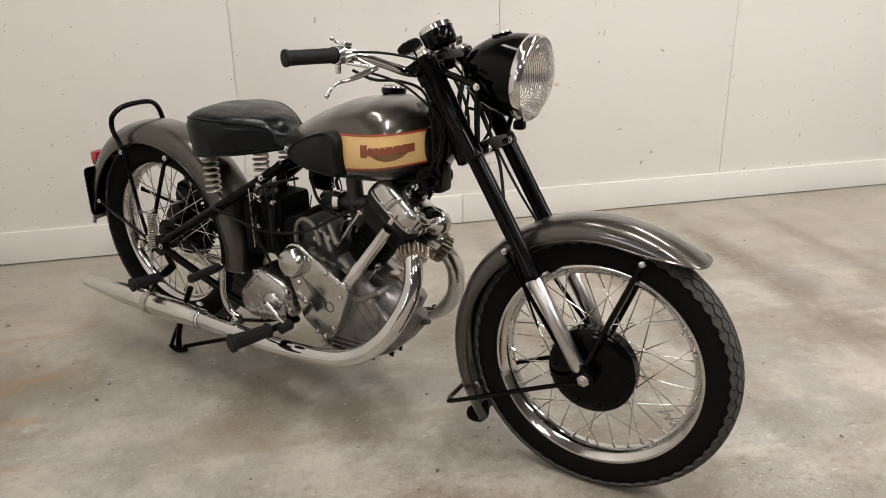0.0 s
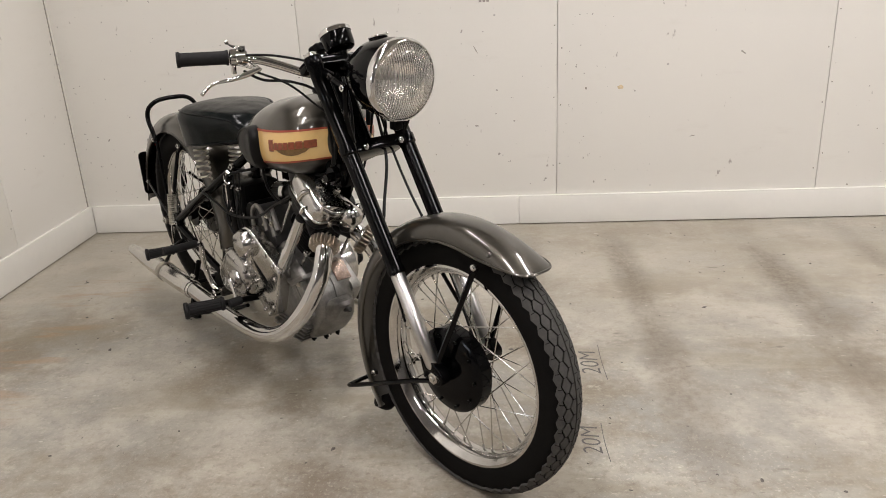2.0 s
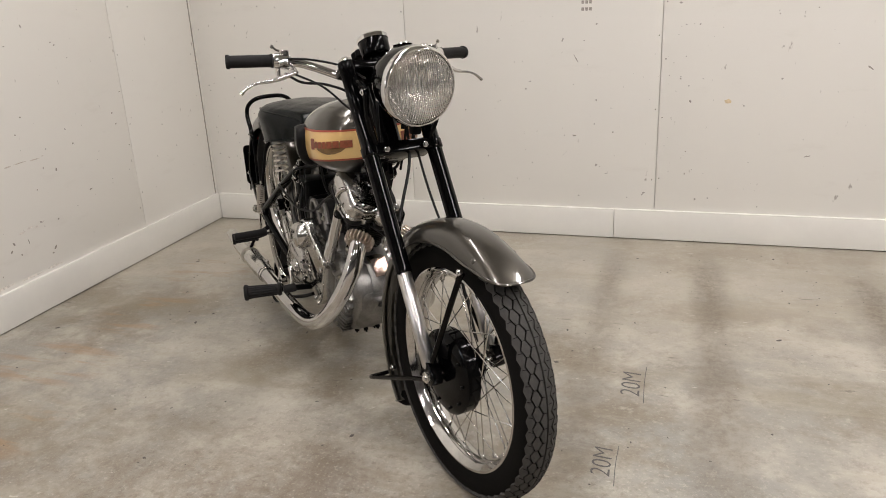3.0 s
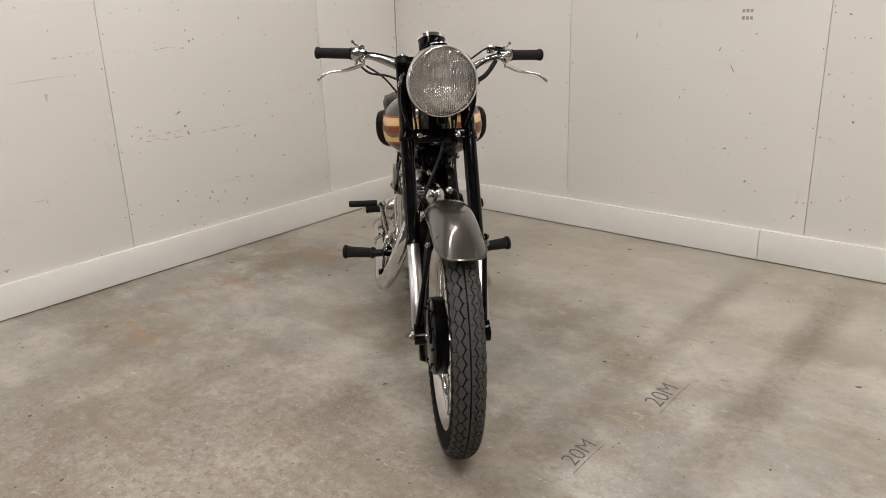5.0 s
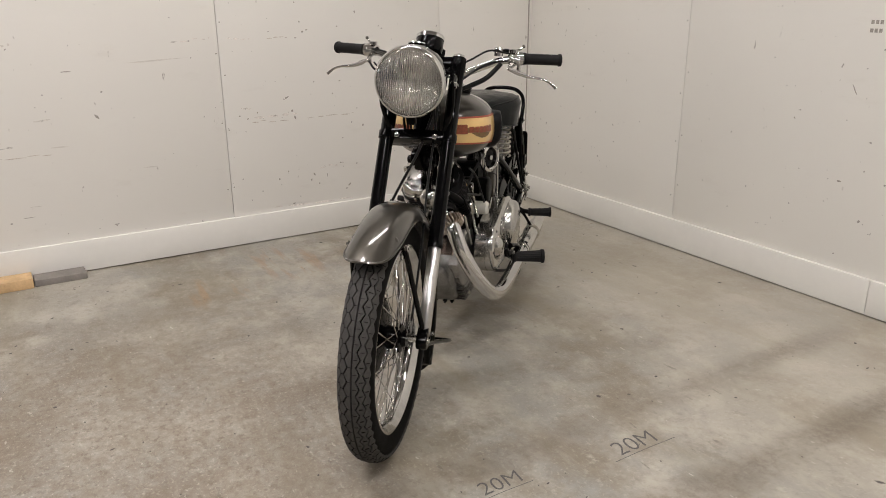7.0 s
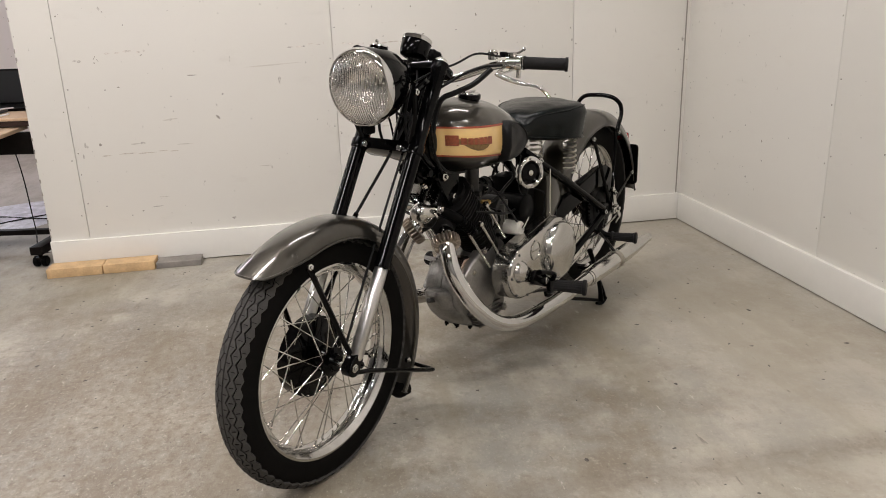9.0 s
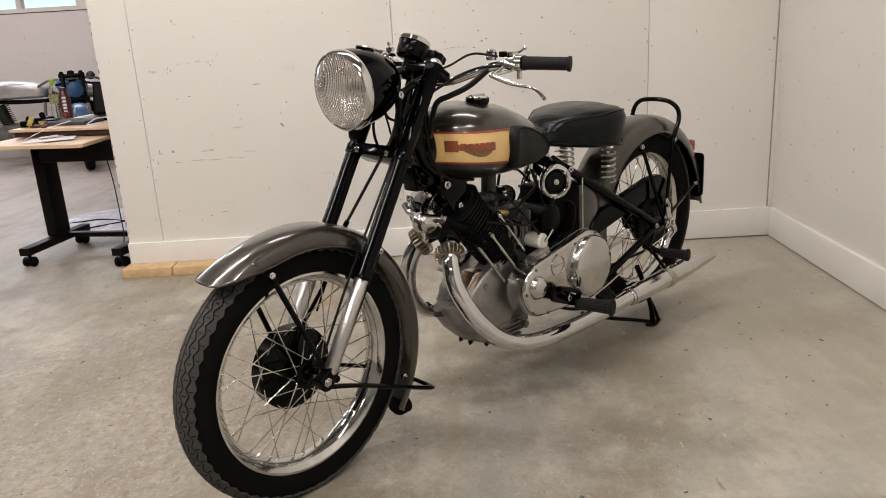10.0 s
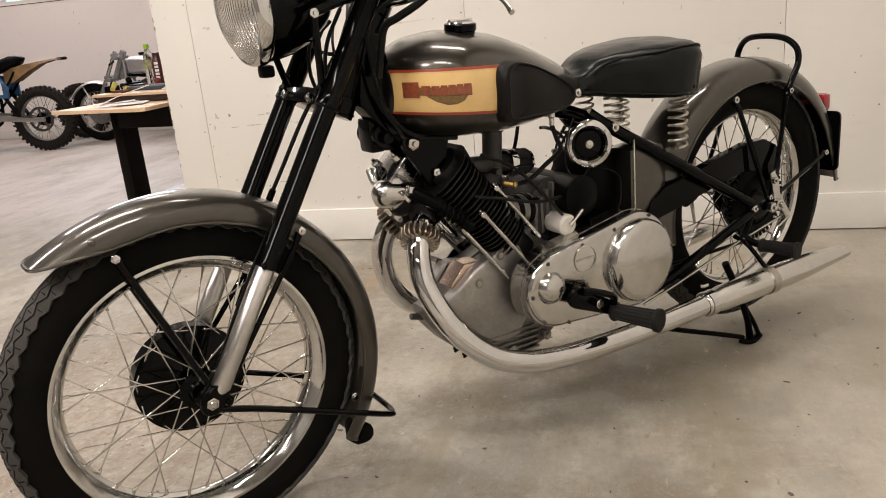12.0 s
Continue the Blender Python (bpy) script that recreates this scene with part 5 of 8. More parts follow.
box(bm, (-1.873, -0.038, 0.572), (-1.803, 0.038, 0.606), 0.012)
part("lamp_body", bm, BLACK, tail)
bm = B()
box(bm, (-1.9, -0.034, 0.578), (-1.866, 0.034, 0.630), 0.012)
box(bm, (-1.868, -0.028, 0.602), (-1.823, 0.028, 0.622), 0.009)
part("red_lens", bm, REDLENS, tail, "red lamp lens")

# chain guard, chain and rear brake
bm = B()
plate(bm, [(-1.09, 0.415), (-1.12, 0.470), (-1.16, 0.496), (-1.30, 0.522), (-1.47, 0.556), (-1.54, 0.558), (-1.59, 0.535), (-1.612, 0.49), (-1.605, 0.44), (-1.575, 0.44), (-1.56, 0.475), (-1.45, 0.485), (-1.2, 0.435)][::-1], 0.066, 0.094, 0.004)
part("chain_guard", bm, BLACK, bike, "gloss black chain guard")
bm = B()
tube(bm, [(-0.93, 0.078, 0.44), (-1.2, 0.078, 0.47), (-1.503, 0.078, 0.49)], 0.005, 6, 3)
tube(bm, [(-0.96, 0.078, 0.30), (-1.2, 0.078, 0.288), (-1.503, 0.078, 0.285)], 0.005, 6, 3)
part("chain", bm, SATIN, bike, "dark oily drive chain")
bm = B()
plate(bm, [(-1.512, 0.475), (-1.525, 0.480), (-1.545, 0.455), (-1.55, 0.42), (-1.575, 0.385), (-1.60, 0.352), (-1.598, 0.338), (-1.582, 0.340), (-1.558, 0.375), (-1.530, 0.400), (-1.522, 0.43)], 0.128, 0.136, 0.002)
part("brake_arm", bm, POLISH, bike, "polished alloy brake arm")
bm = B()
rod(bm, (-1.595, 0.134, 0.345), (-1.555, 0.132, 0.325), 0.004, 8)
tube(bm, [(-1.59, 0.125, 0.350), (-1.4, 0.128, 0.315), (-1.16, 0.128, 0.255), (-1.05, 0.128, 0.232)], 0.0035, 8, 0)
part("brake_rod", bm, STEEL, bike, "steel brake rod")
bolt(bike, (-1.515, 0.140, 0.385), (0, 1, 0), 0.014, 0.007, STEEL)
bolt(bike, (-1.523, 0.140, 0.455), (0, 1, 0), 0.009, 0.005, STEEL)
bm = B()
coil(bm, (-1.505, -0.128, 0.375), (-1.497, -0.118, 0.492), 0.0135, 0.0027, 15)
tube(bm, [(-1.497, -0.118, 0.492), (-1.49, -0.116, 0.508), (-1.482, -0.114, 0.50)], 0.0025, 6, 3)
part("stand_spring", bm, ZINC, bike, "zinc stand spring")
bm = B()
tube(bm, [(-1.512, -0.128, 0.375), (-1.518, -0.13, 0.345), (-1.53, -0.131, 0.29)], [0.006, 0.006, 0.004], 8, 0)
part("stand_hook", bm, CHROME, bike)

# centre stand
stand = group("rear_stand", "black rear stand with splayed feet on the floor")
for s in SIDES:
    pipe(stand, "stand_leg", [(-1.375, s * 0.105, 0.255), (-1.42, s * 0.115, 0.16), (-1.455, s * 0.118, 0.075), (-1.468, s * 0.118, 0.018)], [0.010, 0.0095, 0.009, 0.011], SATIN, "", 10, 4)
    bm = B()
    tube(bm, [(-1.510, s * 0.120, 0.018), (-1.49, s * 0.119, 0.010), (-1.465, s * 0.118, 0.009), (-1.43, s * 0.116, 0.018)], [0.008, 0.0095, 0.0095, 0.006], 8, 4)
    tube(bm, [(-1.445, s * 0.117, 0.115), (-1.478, s * 0.119, 0.065), (-1.503, s * 0.120, 0.020)], 0.0065, 8, 4)
    part("stand_foot", bm, SATIN, stand)
    pipe(stand, "stand_brace", [(-1.44, s * 0.117, 0.028), (-1.36, s * 0.10, 0.055), (-1.22, s * 0.07, 0.10), (-1.10, s * 0.06, 0.15)], 0.007, SATIN, "", 8, 4)
pipe(stand, "cross_bar", [(-1.42, -0.115, 0.16), (-1.42, 0.115, 0.16)], 0.008, SATIN)

# foot pegs


def peg(name, inner, outer, r, parent):
    bm = B()
    inner, outer = Vector(inner), Vector(outer)
    d = outer - inner
    u = d.normalized().orthogonal().normalized()
    v = d.normalized().cross(u)
    rings = []
    for t, f in ((0, 0.95), (0.05, 1.1), (0.08, 1.1), (0.12, 0.92), (0.3, 0.95), (0.6, 1.0), (0.88, 1.08), (0.91, 1.28), (0.98, 1.28), (1.0, 1.1)):
        ring = []
        for k in range(32):
            a = 2 * math.pi * k / 32
            groove = 0.93 if (k % 2 and 0.1 < t < 0.9) else 1.0
            ring.append(inner + d * t + (u * math.cos(a) + v * math.sin(a)) * r * f * groove)
        rings.append(ring)
    loft(bm, rings)
    return part(name, bm, GRIP, parent, "ribbed black rubber foot peg", 25)


for s in SIDES:
    peg("foot_peg", (-0.892, s * 0.205 - 0.018, 0.277), (-0.926, s * 0.320 - 0.020, 0.277), 0.0205, bike)
    peg("pillion_peg", (-1.436, s * 0.165, 0.304), (-1.456, s * 0.262, 0.304), 0.017, bike)
    pipe(bike, "pillion_peg_arm", [(-1.425, s * 0.118, 0.325), (-1.430, s * 0.14, 0.311), (-1.437, s * 0.17, 0.304)], 0.010, SATIN, "", 10, 3)
    pipe(bike, "pillion_bracket", [(-1.47, s * 0.118, 0.392), (-1.442, s * 0.122, 0.35), (-1.424, s * 0.12, 0.318)], 0.009, SATIN, "", 8, 0)
pipe(bike, "peg_arm", [(-0.905, -0.10, 0.255), (-0.894, -0.175, 0.270), (-0.892, -0.233, 0.277)], 0.010, SATIN, "", 10, 3)
bm = B()
plate(bm, hull_of_circles([(-0.795, 0.332, 0.024), (-0.892, 0.284, 0.016)], 24), 0.176, 0.188, 0.003)
part("peg_arm", bm, BLACK, bike, "black foot peg arm")
bolt(bike, (-0.847, 0.192, 0.308), (0, 1, 0), 0.011, 0.006)
pipe(bike, "brake_pedal", [(-0.80, 0.193, 0.349), (-0.83, 0.200, 0.342), (-0.872, 0.210, 0.324), (-0.890, 0.193, 0.298)], [0.010, 0.008, 0.008, 0.009], BLACK, "black brake pedal", 10, 4)

# ---- exhausts ----
for s in SIDES:
    ex = group("exhaust", "chrome exhaust pipe with satin silencer")
    ex.location = (0, -0.011, -0.009) if s > 0 else (-0.008, -0.011, 0.007)
    bm = B()
    tube(bm, [(-0.525, s * 0.040, 0.556), (-0.492, s * 0.058, 0.528), (-0.470, s * 0.082, 0.484), (-0.467, s * 0.106, 0.426), (-0.497, s * 0.140, 0.346), (-0.552, s * 0.166, 0.280), (-0.620, s * 0.181, 0.241), (-0.71, s * 0.188, 0.220), (-0.85, s * 0.189, 0.209), (-1.0, s * 0.188, 0.206), (-1.245, s * 0.187, 0.213)], 0.0248, 24, 8)
    part("header_pipe", bm, CHROME, ex, "chrome header pipe")
    axis = V(-0.507, s * 0.008, 0.010)
    a = V(-1.205, s * 0.187, 0.2115)
    lathe_pts = [(0.0, 0.026), (0.004, 0.0290), (0.045, 0.0290), (0.06, 0.0325), (0.10, 0.0335), (0.36, 0.0330), (0.42, 0.0300), (0.50, 0.0245), (0.580, 0.0190), (0.582, 0.0165), (0.50, 0.0165), (0.49, 0.0)]
    bm = B()
    lathe(bm, lathe_pts, a, V(-1.0, s * 0.012, 0.018), 32)
    part("silencer", bm, DULLCHROME, ex, "satin chrome silencer")
    for d, rr, mt in ((0.02, 0.032, CHROME), (0.245, 0.0365, ZINC)):
        bm = B()
        lathe(bm, [(d - 0.012, rr - 0.004), (d - 0.012, rr), (d + 0.012, rr), (d + 0.012, rr - 0.004)], a, V(-1.0, s * 0.012, 0.018), 32, True)
        c = a + V(-d, 0, 0.004)
        rod(bm, c + V(0.01, -s * 0.012, rr + 0.008), c + V(-0.01, -s * 0.012, rr + 0.008), 0.006, 8)
        part("clamp", bm, mt, ex, "steel exhaust clamp")
    pipe(ex, "hanger", [a + V(-0.245, 0, 0.036), a + V(-0.21, -s * 0.03, 0.10), V(-1.40, s * 0.122, 0.335)], 0.006, BLACK, "", 8, 3)
    # finned collar
    ctr, ax = V(-0.486, s * 0.064, 0.517), V(0.48, s * 0.58, -0.56).normalized()
    bm = B()
    u = ax.orthogonal().normalized()
    v = ax.cross(u)
    n = 22 * 6
    rings = []
    for h, f in ((-0.016, 0.9), (-0.014, 1.0), (0.006, 1.0), (0.011, 0.94), (0.013, 0.7)):
        ring = []
        for k in range(n):
            q = 2 * math.pi * k / n
            lobe = (0.030, 0.0335, 0.0425, 0.0435, 0.0425, 0.0335)[k % 6]
            ring.append(ctr + ax * h + (u * math.cos(q) + v * math.sin(q)) * max(0.028, lobe * f))
        rings.append(ring)
    loft(bm, rings)
    part("finned_collar", bm, NICKEL, ex, "nickel plated finned exhaust collar", 20)

# ---- engine ----
engine = group("engine", "single cylinder sloping engine in cast and polished aluminium")
engine.location = (0, -0.020, 0)
CB, CT = V(-0.748, 0, 0.425), V(-0.555, 0, 0.660)
CA = (CT - CB).normalized()
CN = V(-CA.z, 0, CA.x)          # across the cylinder, towards the back
LC = (CT - CB).length


def cyl(t, n, y):
    return CB + CA * t + CN * n + V(0, y, 0)


def slab_ring(t, wn, wy, corner, k=5):
    pts = []
    for sx, sy, a0 in ((1, 1, 0), (-1, 1, 90), (-1, -1, 180), (1, -1, 270)):
        for i in range(k):
            a = radians(a0 + 90 * i / (k - 1))
            pts.append(cyl(t, sx * (wn - corner) + corner * math.cos(a), sy * (wy - corner) + corner * math.sin(a)))
    return pts


bm = B()
loft(bm, [[q + V(0, 0.030, 0) for q in slab_ring(d, 0.048, 0.048, 0.045)] for d in (-0.02, LC - 0.02)])
part("barrel", bm, IRON, engine, "black iron cylinder barrel")
for i in range(14):
    t = 0.035 + i * 0.0118
    bm = B()
    grow = 0.059 + 0.004 * min(i, 6) / 6
    loft(bm, [[q + CN * -0.004 + V(0, 0.034, 0) for q in slab_ring(t + d, grow - 0.004, grow - 0.002, 0.046)] for d in (-0.0015, 0.0015)])
    part("cooling_fin", bm, IRON, engine)
for i in range(6):
    t = 0.205 + i * 0.0125
    bm = B()
    loft(bm, [[q + CN * -0.010 + V(0, 0.026, 0) for q in slab_ring(t + d, 0.066, 0.066, 0.048)] for d in (-0.0016, 0.0016)])
    part("head_fin", bm, IRON, engine)
bm = B()
loft(bm, [slab_ring(0.2, 0.060, 0.060, 0.03), slab_ring(0.268, 0.070, 0.066, 0.03)])
for s in SIDES:
    rod(bm, cyl(0.215, -0.03, s * 0.02), (-0.505, s * 0.05, 0.546), 0.034, 20)
part("cylinder_head", bm, IRON, engine, "black iron cylinder head")
# rocker cover: a box over the right-hand side and a round nose at the front left
COVER = [(0.062, -0.064), (0.040, -0.088), (-0.030, -0.092), (-0.072, -0.090), (-0.098, -0.078), (-0.106, -0.050), (-0.103, -0.026), (-0.108, -0.010), (-0.124, -0.012), (-0.138, 0.004), (-0.135, 0.028), (-0.112, 0.040), (-0.086, 0.036), (-0.066, 0.030), (-0.030, 0.026), (0.030, 0.016), (0.066, -0.020)]


def cover_ring(grow, tt, dome=0.0):
    pts = spline([(a, b, 0) for a, b in COVER], 4, True)
    ring = []
    for k, p in enumerate(pts):
        e = pts[(k + 1) % len(pts)] - pts[k - 1]
        nrm = V(e.y, -e.x, 0).normalized()
        q = p - nrm * grow
        ring.append(cyl(tt + dome * (0.5 if p.x < -0.11 else 1.0), q.x, q.y))
    return ring


bm = B()
loft(bm, [cover_ring(*a) for a in ((0.0, 0.297), (0.0, 0.304), (-0.004, 0.306), (-0.005, 0.328), (-0.008, 0.338), (-0.014, 0.346), (-0.022, 0.350), (-0.030, 0.352))])
part("rocker_cover", bm, POLISH, engine, "polished aluminium rocker cover", 60)
bm = B()
lathe(bm, [(-0.03, 0.031), (0.028, 0.031), (0.042, 0.026), (0.050, 0.014), (0.052, 0.0)], cyl(0.308, -0.104, 0.012), CA * 0.75 - CN * 0.65, 24)
part("rocker_nose", bm, POLISH, engine, "polished round rocker nose", 60)
bm = B()
tube(bm, [cyl(0.306, -0.012, -0.090), cyl(0.335, -0.016, -0.086), cyl(0.350, -0.024, -0.074)], [0.007, 0.008, 0.006], 12, 3)
tube(bm, [cyl(0.348, -0.088, -0.072), cyl(0.338, -0.104, -0.046), cyl(0.335, -0.106, -0.020), cyl(0.338, -0.108, 0.0)], [0.010, 0.009, 0.009, 0.012], 12, 4)
part("cover_boss", bm, POLISH, engine)
bm = B()
loft(bm, [cover_ring(-0.012, 0.262), cover_ring(-0.004, 0.272), cover_ring(0.002, 0.284), cover_ring(0.002, 0.2965)])
part("rocker_base", bm, IRON, engine, "black rocker box base", 60)
for n0, yy in ((0.02, -0.082), (-0.045, -0.094), (-0.106, -0.042), (-0.140, 0.012), (-0.10, 0.040)):
    bolt(engine, cyl(0.297, n0, yy), CA, 0.0065, 0.010, CHROME)
for n0, yy in ((-0.02, -0.045), (-0.07, -0.060), (-0.045, 0.0)):
    bolt(engine, cyl(0.352, n0, yy), CA, 0.0095, 0.008, CHROME)
for n0, yy, r in ((-0.050, -0.092, 0.0165),):
    bm = B()
    tube(bm, [cyl(0.005, n0, yy), cyl(0.026, n0, yy), cyl(0.028, n0, yy), cyl(0.038, n0, yy), cyl(0.040, n0, yy), cyl(0.115, n0, yy), cyl(0.118, n0, yy), cyl(0.268, n0, yy)], [0.024, 0.024, 0.021, 0.021, 0.0185, 0.0185, 0.0160, 0.0160], 24, 0)
    part("pushrod_tube", bm, CHROME, engine, "chrome pushrod tube")
for n0, yy, tall in ((-0.074, 0.094, 0.228), (-0.020, 0.102, 0.16), (0.044, 0.096, 0.17), (0.055, -0.05, 0.2), (-0.078, -0.05, 0.12)):
    bm = B()
    rod(bm, cyl(0.0, n0, yy), cyl(tall, n0, yy), 0.0048, 10)
    part("stay_bolt", bm, STEEL, engine, "long steel cylinder bolt")
    bolt(engine, cyl(tall + 0.004, n0, yy), CA, 0.010, 0.006)
bm = B()
tube(bm, [cyl(0.305, -0.088, 0.060), cyl(0.275, -0.080, 0.078), cyl(0.245, -0.073, 0.092), cyl(0.20, -0.066, 0.100), cyl(0.165, -0.060, 0.102)], [0.013, 0.0145, 0.013, 0.012, 0.012], 14, 4)
part("rocker_tube", bm, SATIN, engine, "black rocker spindle housing")
bolt(engine, cyl(0.312, -0.090, 0.060), CA - CN * 0.6, 0.012, 0.006, POLISH)
bm = B()
coil(bm, cyl(0.255, -0.075, 0.090), cyl(0.185, -0.063, 0.101), 0.0155, 0.0028, 6)
part("rocker_spring", bm, SATIN, engine)
# crankcase
CASE = [(-0.845, 0.420), (-0.79, 0.470), (-0.735, 0.475), (-0.685, 0.425), (-0.640, 0.408), (-0.590, 0.412), (-0.555, 0.372), (-0.540, 0.325), (-0.545, 0.285), (-0.60, 0.205), (-0.68, 0.178), (-0.80, 0.185), (-0.87, 0.24), (-0.885, 0.33)]
for s in SIDES:
    bm = B()
    plate(bm, CASE, 0.0005 * s, s * 0.062, 0.020)
    part("crankcase", bm, CAST, engine, "cast aluminium crankcase half", 55)
    # round crank chamber wall and its bearing boss
    bm = B()
    lathe(bm, [(0, 0.128), (0.012, 0.124), (0.020, 0.112), (0.022, 0.06), (0.022, 0.0)], (-0.715, s * 0.056, 0.318), (0, s, 0), 48)
    part("chamber_wall", bm, CAST, engine, "", 50)
    if s > 0:
        # the left flank is one smooth face up to the cylinder base
        bm = B()
        plate(bm, [(-0.538, 0.350), (-0.545, 0.362), (-0.612, 0.412), (-0.690, 0.446), (-0.735, 0.442), (-0.765, 0.38), (-0.765, 0.30), (-0.72, 0.225), (-0.66, 0.222), (-0.61, 0.258), (-0.56, 0.31)], 0.050, 0.082, 0.009)
        part("flank", bm, FLANK, engine, "smooth cast crankcase face", 50)
    else:
        # upper ledge and slanting webs on the flank
        bm = B()
        plate(bm, [(-0.700, 0.392), (-0.660, 0.381), (-0.588, 0.418), (-0.582, 0.408), (-0.655, 0.366), (-0.705, 0.376)], s * 0.040, s * 0.088, 0.004)
        part("ledge", bm, CAST, engine)
        for x0, z0, x1, z1, w in ((-0.622, 0.388, -0.566, 0.318, 0.0045), (-0.652, 0.366, -0.588, 0.280, 0.0045), (-0.680, 0.352, -0.612, 0.258, 0.0045)):
            bm = B()
            u = (V(x1, 0, z1) - V(x0, 0, z0)).normalized()
            n_ = V(-u.z, 0, u.x) * w
            plate(bm, [(x0 + n_.x, z0 + n_.z), (x1 + n_.x, z1 + n_.z), (x1 - n_.x, z1 - n_.z), (x0 - n_.x, z0 - n_.z)], s * 0.05, s * 0.080, 0.003)
            part("rib", bm, CAST, engine)
    for bx, bz in ((-0.618, 0.380), (-0.68, 0.43), (-0.80, 0.205), (-0.70, 0.195)):
        bm = B()
        lathe(bm, [(-0.03, 0.013), (0.0, 0.012), (0.001, 0.0)], (bx, s * 0.082, bz), (0, s, 0), 16)
        part("bolt_boss", bm, CAST, engine)
        bolt(engine, (bx, s * 0.083, bz), (0, s, 0), 0.0065, 0.004, ZINC)
bm = B()
plate(bm, [(-0.715 + (x + 0.715) * 1.035, 0.325 + (z - 0.325) * 1.035) for x, z in CASE], -0.006, 0.006, 0.0)
part("case_flange", bm, CAST, engine)
# front plate whose colour carries a warm reflection
bm = B()
plate(bm, [(-0.640, 0.421), (-0.598, 0.424), (-0.556, 0.380), (-0.566, 0.372), (-0.604, 0.408)], 0.012, 0.060, 0.003)
part("breather_plate", bm, WARMPLATE, engine, "polished front plate tinted with a warm floor reflection")
# sump: a boat-shaped casting with a blunt nose
bm = B()
rings = []
SUMP = [(-0.506, 0.020, 0.326, 0.296), (-0.512, 0.032, 0.338, 0.278), (-0.540, 0.046, 0.342, 0.244), (-0.585, 0.058, 0.328, 0.204), (-0.63, 0.062, 0.29, 0.182), (-0.68, 0.070, 0.27, 0.170), (-0.74, 0.073, 0.25, 0.168), (-0.80, 0.066, 0.25, 0.175), (-0.84, 0.055, 0.25, 0.195)]
for x, w, top, bot in SUMP:
    ring = []
    for k in range(28):
        a = 2 * math.pi * k / 28
        ca, sa = math.cos(a), math.sin(a)
        ring.append(V(x + 0.010 * sa, math.copysign(abs(ca) ** 0.6, ca) * w, (top + bot) / 2 + math.copysign(abs(sa) ** 0.5, sa) * (top - bot) / 2))
    rings.append(ring)
loft(bm, rings)
part("sump", bm, SUMPCAST, engine, "cast aluminium sump", 50)
bm = B()
rod(bm, (-0.515, 0, 0.306), (-0.482, 0, 0.316), 0.0075, 12)
part("oil_plug", bm, DARKCAST, engine, "small plug at the sump's nose")
bm = B()
plate(bm, [(-0.582, 0.300), (-0.576, 0.288), (-0.60, 0.268), (-0.74, 0.236), (-0.80, 0.236), (-0.80, 0.248), (-0.74, 0.248), (-0.605, 0.280)], -0.076, 0.076, 0.003)
part("sump_flange", bm, SUMPCAST, engine)
for s in SIDES:
    for i in range(5):
        bm = B()
        z = 0.184 + i * 0.014
        plate(bm, [(-0.775, z), (-0.60 - 0.012 * (4 - i), z), (-0.595 - 0.012 * (4 - i), z + 0.004), (-0.775, z + 0.004)], s * 0.05, s * 0.083, 0.002)
        part("sump_fin", bm, CAST, engine)
    bolt(engine, (-0.665, s * 0.030, 0.173), (0, 0, -1), 0.008, 0.006, SATIN)
    bolt(engine, (-0.605, s * 0.020, 0.196), (0.5, 0, -1), 0.008, 0.006, SATIN)

# timing cover on the right-hand side
tc = [(-0.852, 0.462, 0.050), (-0.700, 0.402, 0.030), (-0.765, 0.292, 0.046), (-0.80, 0.32, 0.05)]
bm = B()
plate(bm, hull_of_circles(tc, 56), -0.078, -0.118, 0.006)
part("timing_cover", bm, POLISH, engine, "polished aluminium timing cover")
bm = B()
lathe(bm, [(0, 0.045), (0.022, 0.043), (0.032, 0.036), (0.036, 0.020), (0.037, 0.0)], (-0.852, -0.117, 0.462), (0, -1, 0), 36)
part("timing_cap", bm, POLISH, engine, "round polished cover cap")
for bx, bz in ((-0.905, 0.462), (-0.80, 0.475), (-0.845, 0.40), (-0.70, 0.425), (-0.695, 0.385), (-0.74, 0.448), (-0.727, 0.285), (-0.79, 0.26), (-0.825, 0.345), (-0.762, 0.252)):
    bm = B()
    lathe(bm, [(0, 0.0075), (0.004, 0.0075), (0.006, 0.005), (0.006, 0.0)], (bx, -0.117, bz), (0, -1, 0), 12)
    part("cover_screw", bm, CHROME, engine)
# winged emblem as plain raised lines
for i in range(8):
    bm = B()
    tube(bm, [(-0.835 + 0.0075 * i, -0.1185, 0.418 - 0.0105 * i), (-0.80 + 0.005 * i, -0.1185, 0.398 - 0.0085 * i), (-0.748, -0.1185, 0.364 - 0.004 * i)], 0.0008, 5, 3)
    part("emblem_line", bm, SATIN, engine)
bm = B()
lathe(bm, [(0, 0.0155), (0.001, 0.0155), (0.001, 0.0138), (0, 0.0138)], (-0.738, -0.118, 0.348), (0, -1, 0), 24, True)
part("emblem_ring", bm, SATIN, engine)
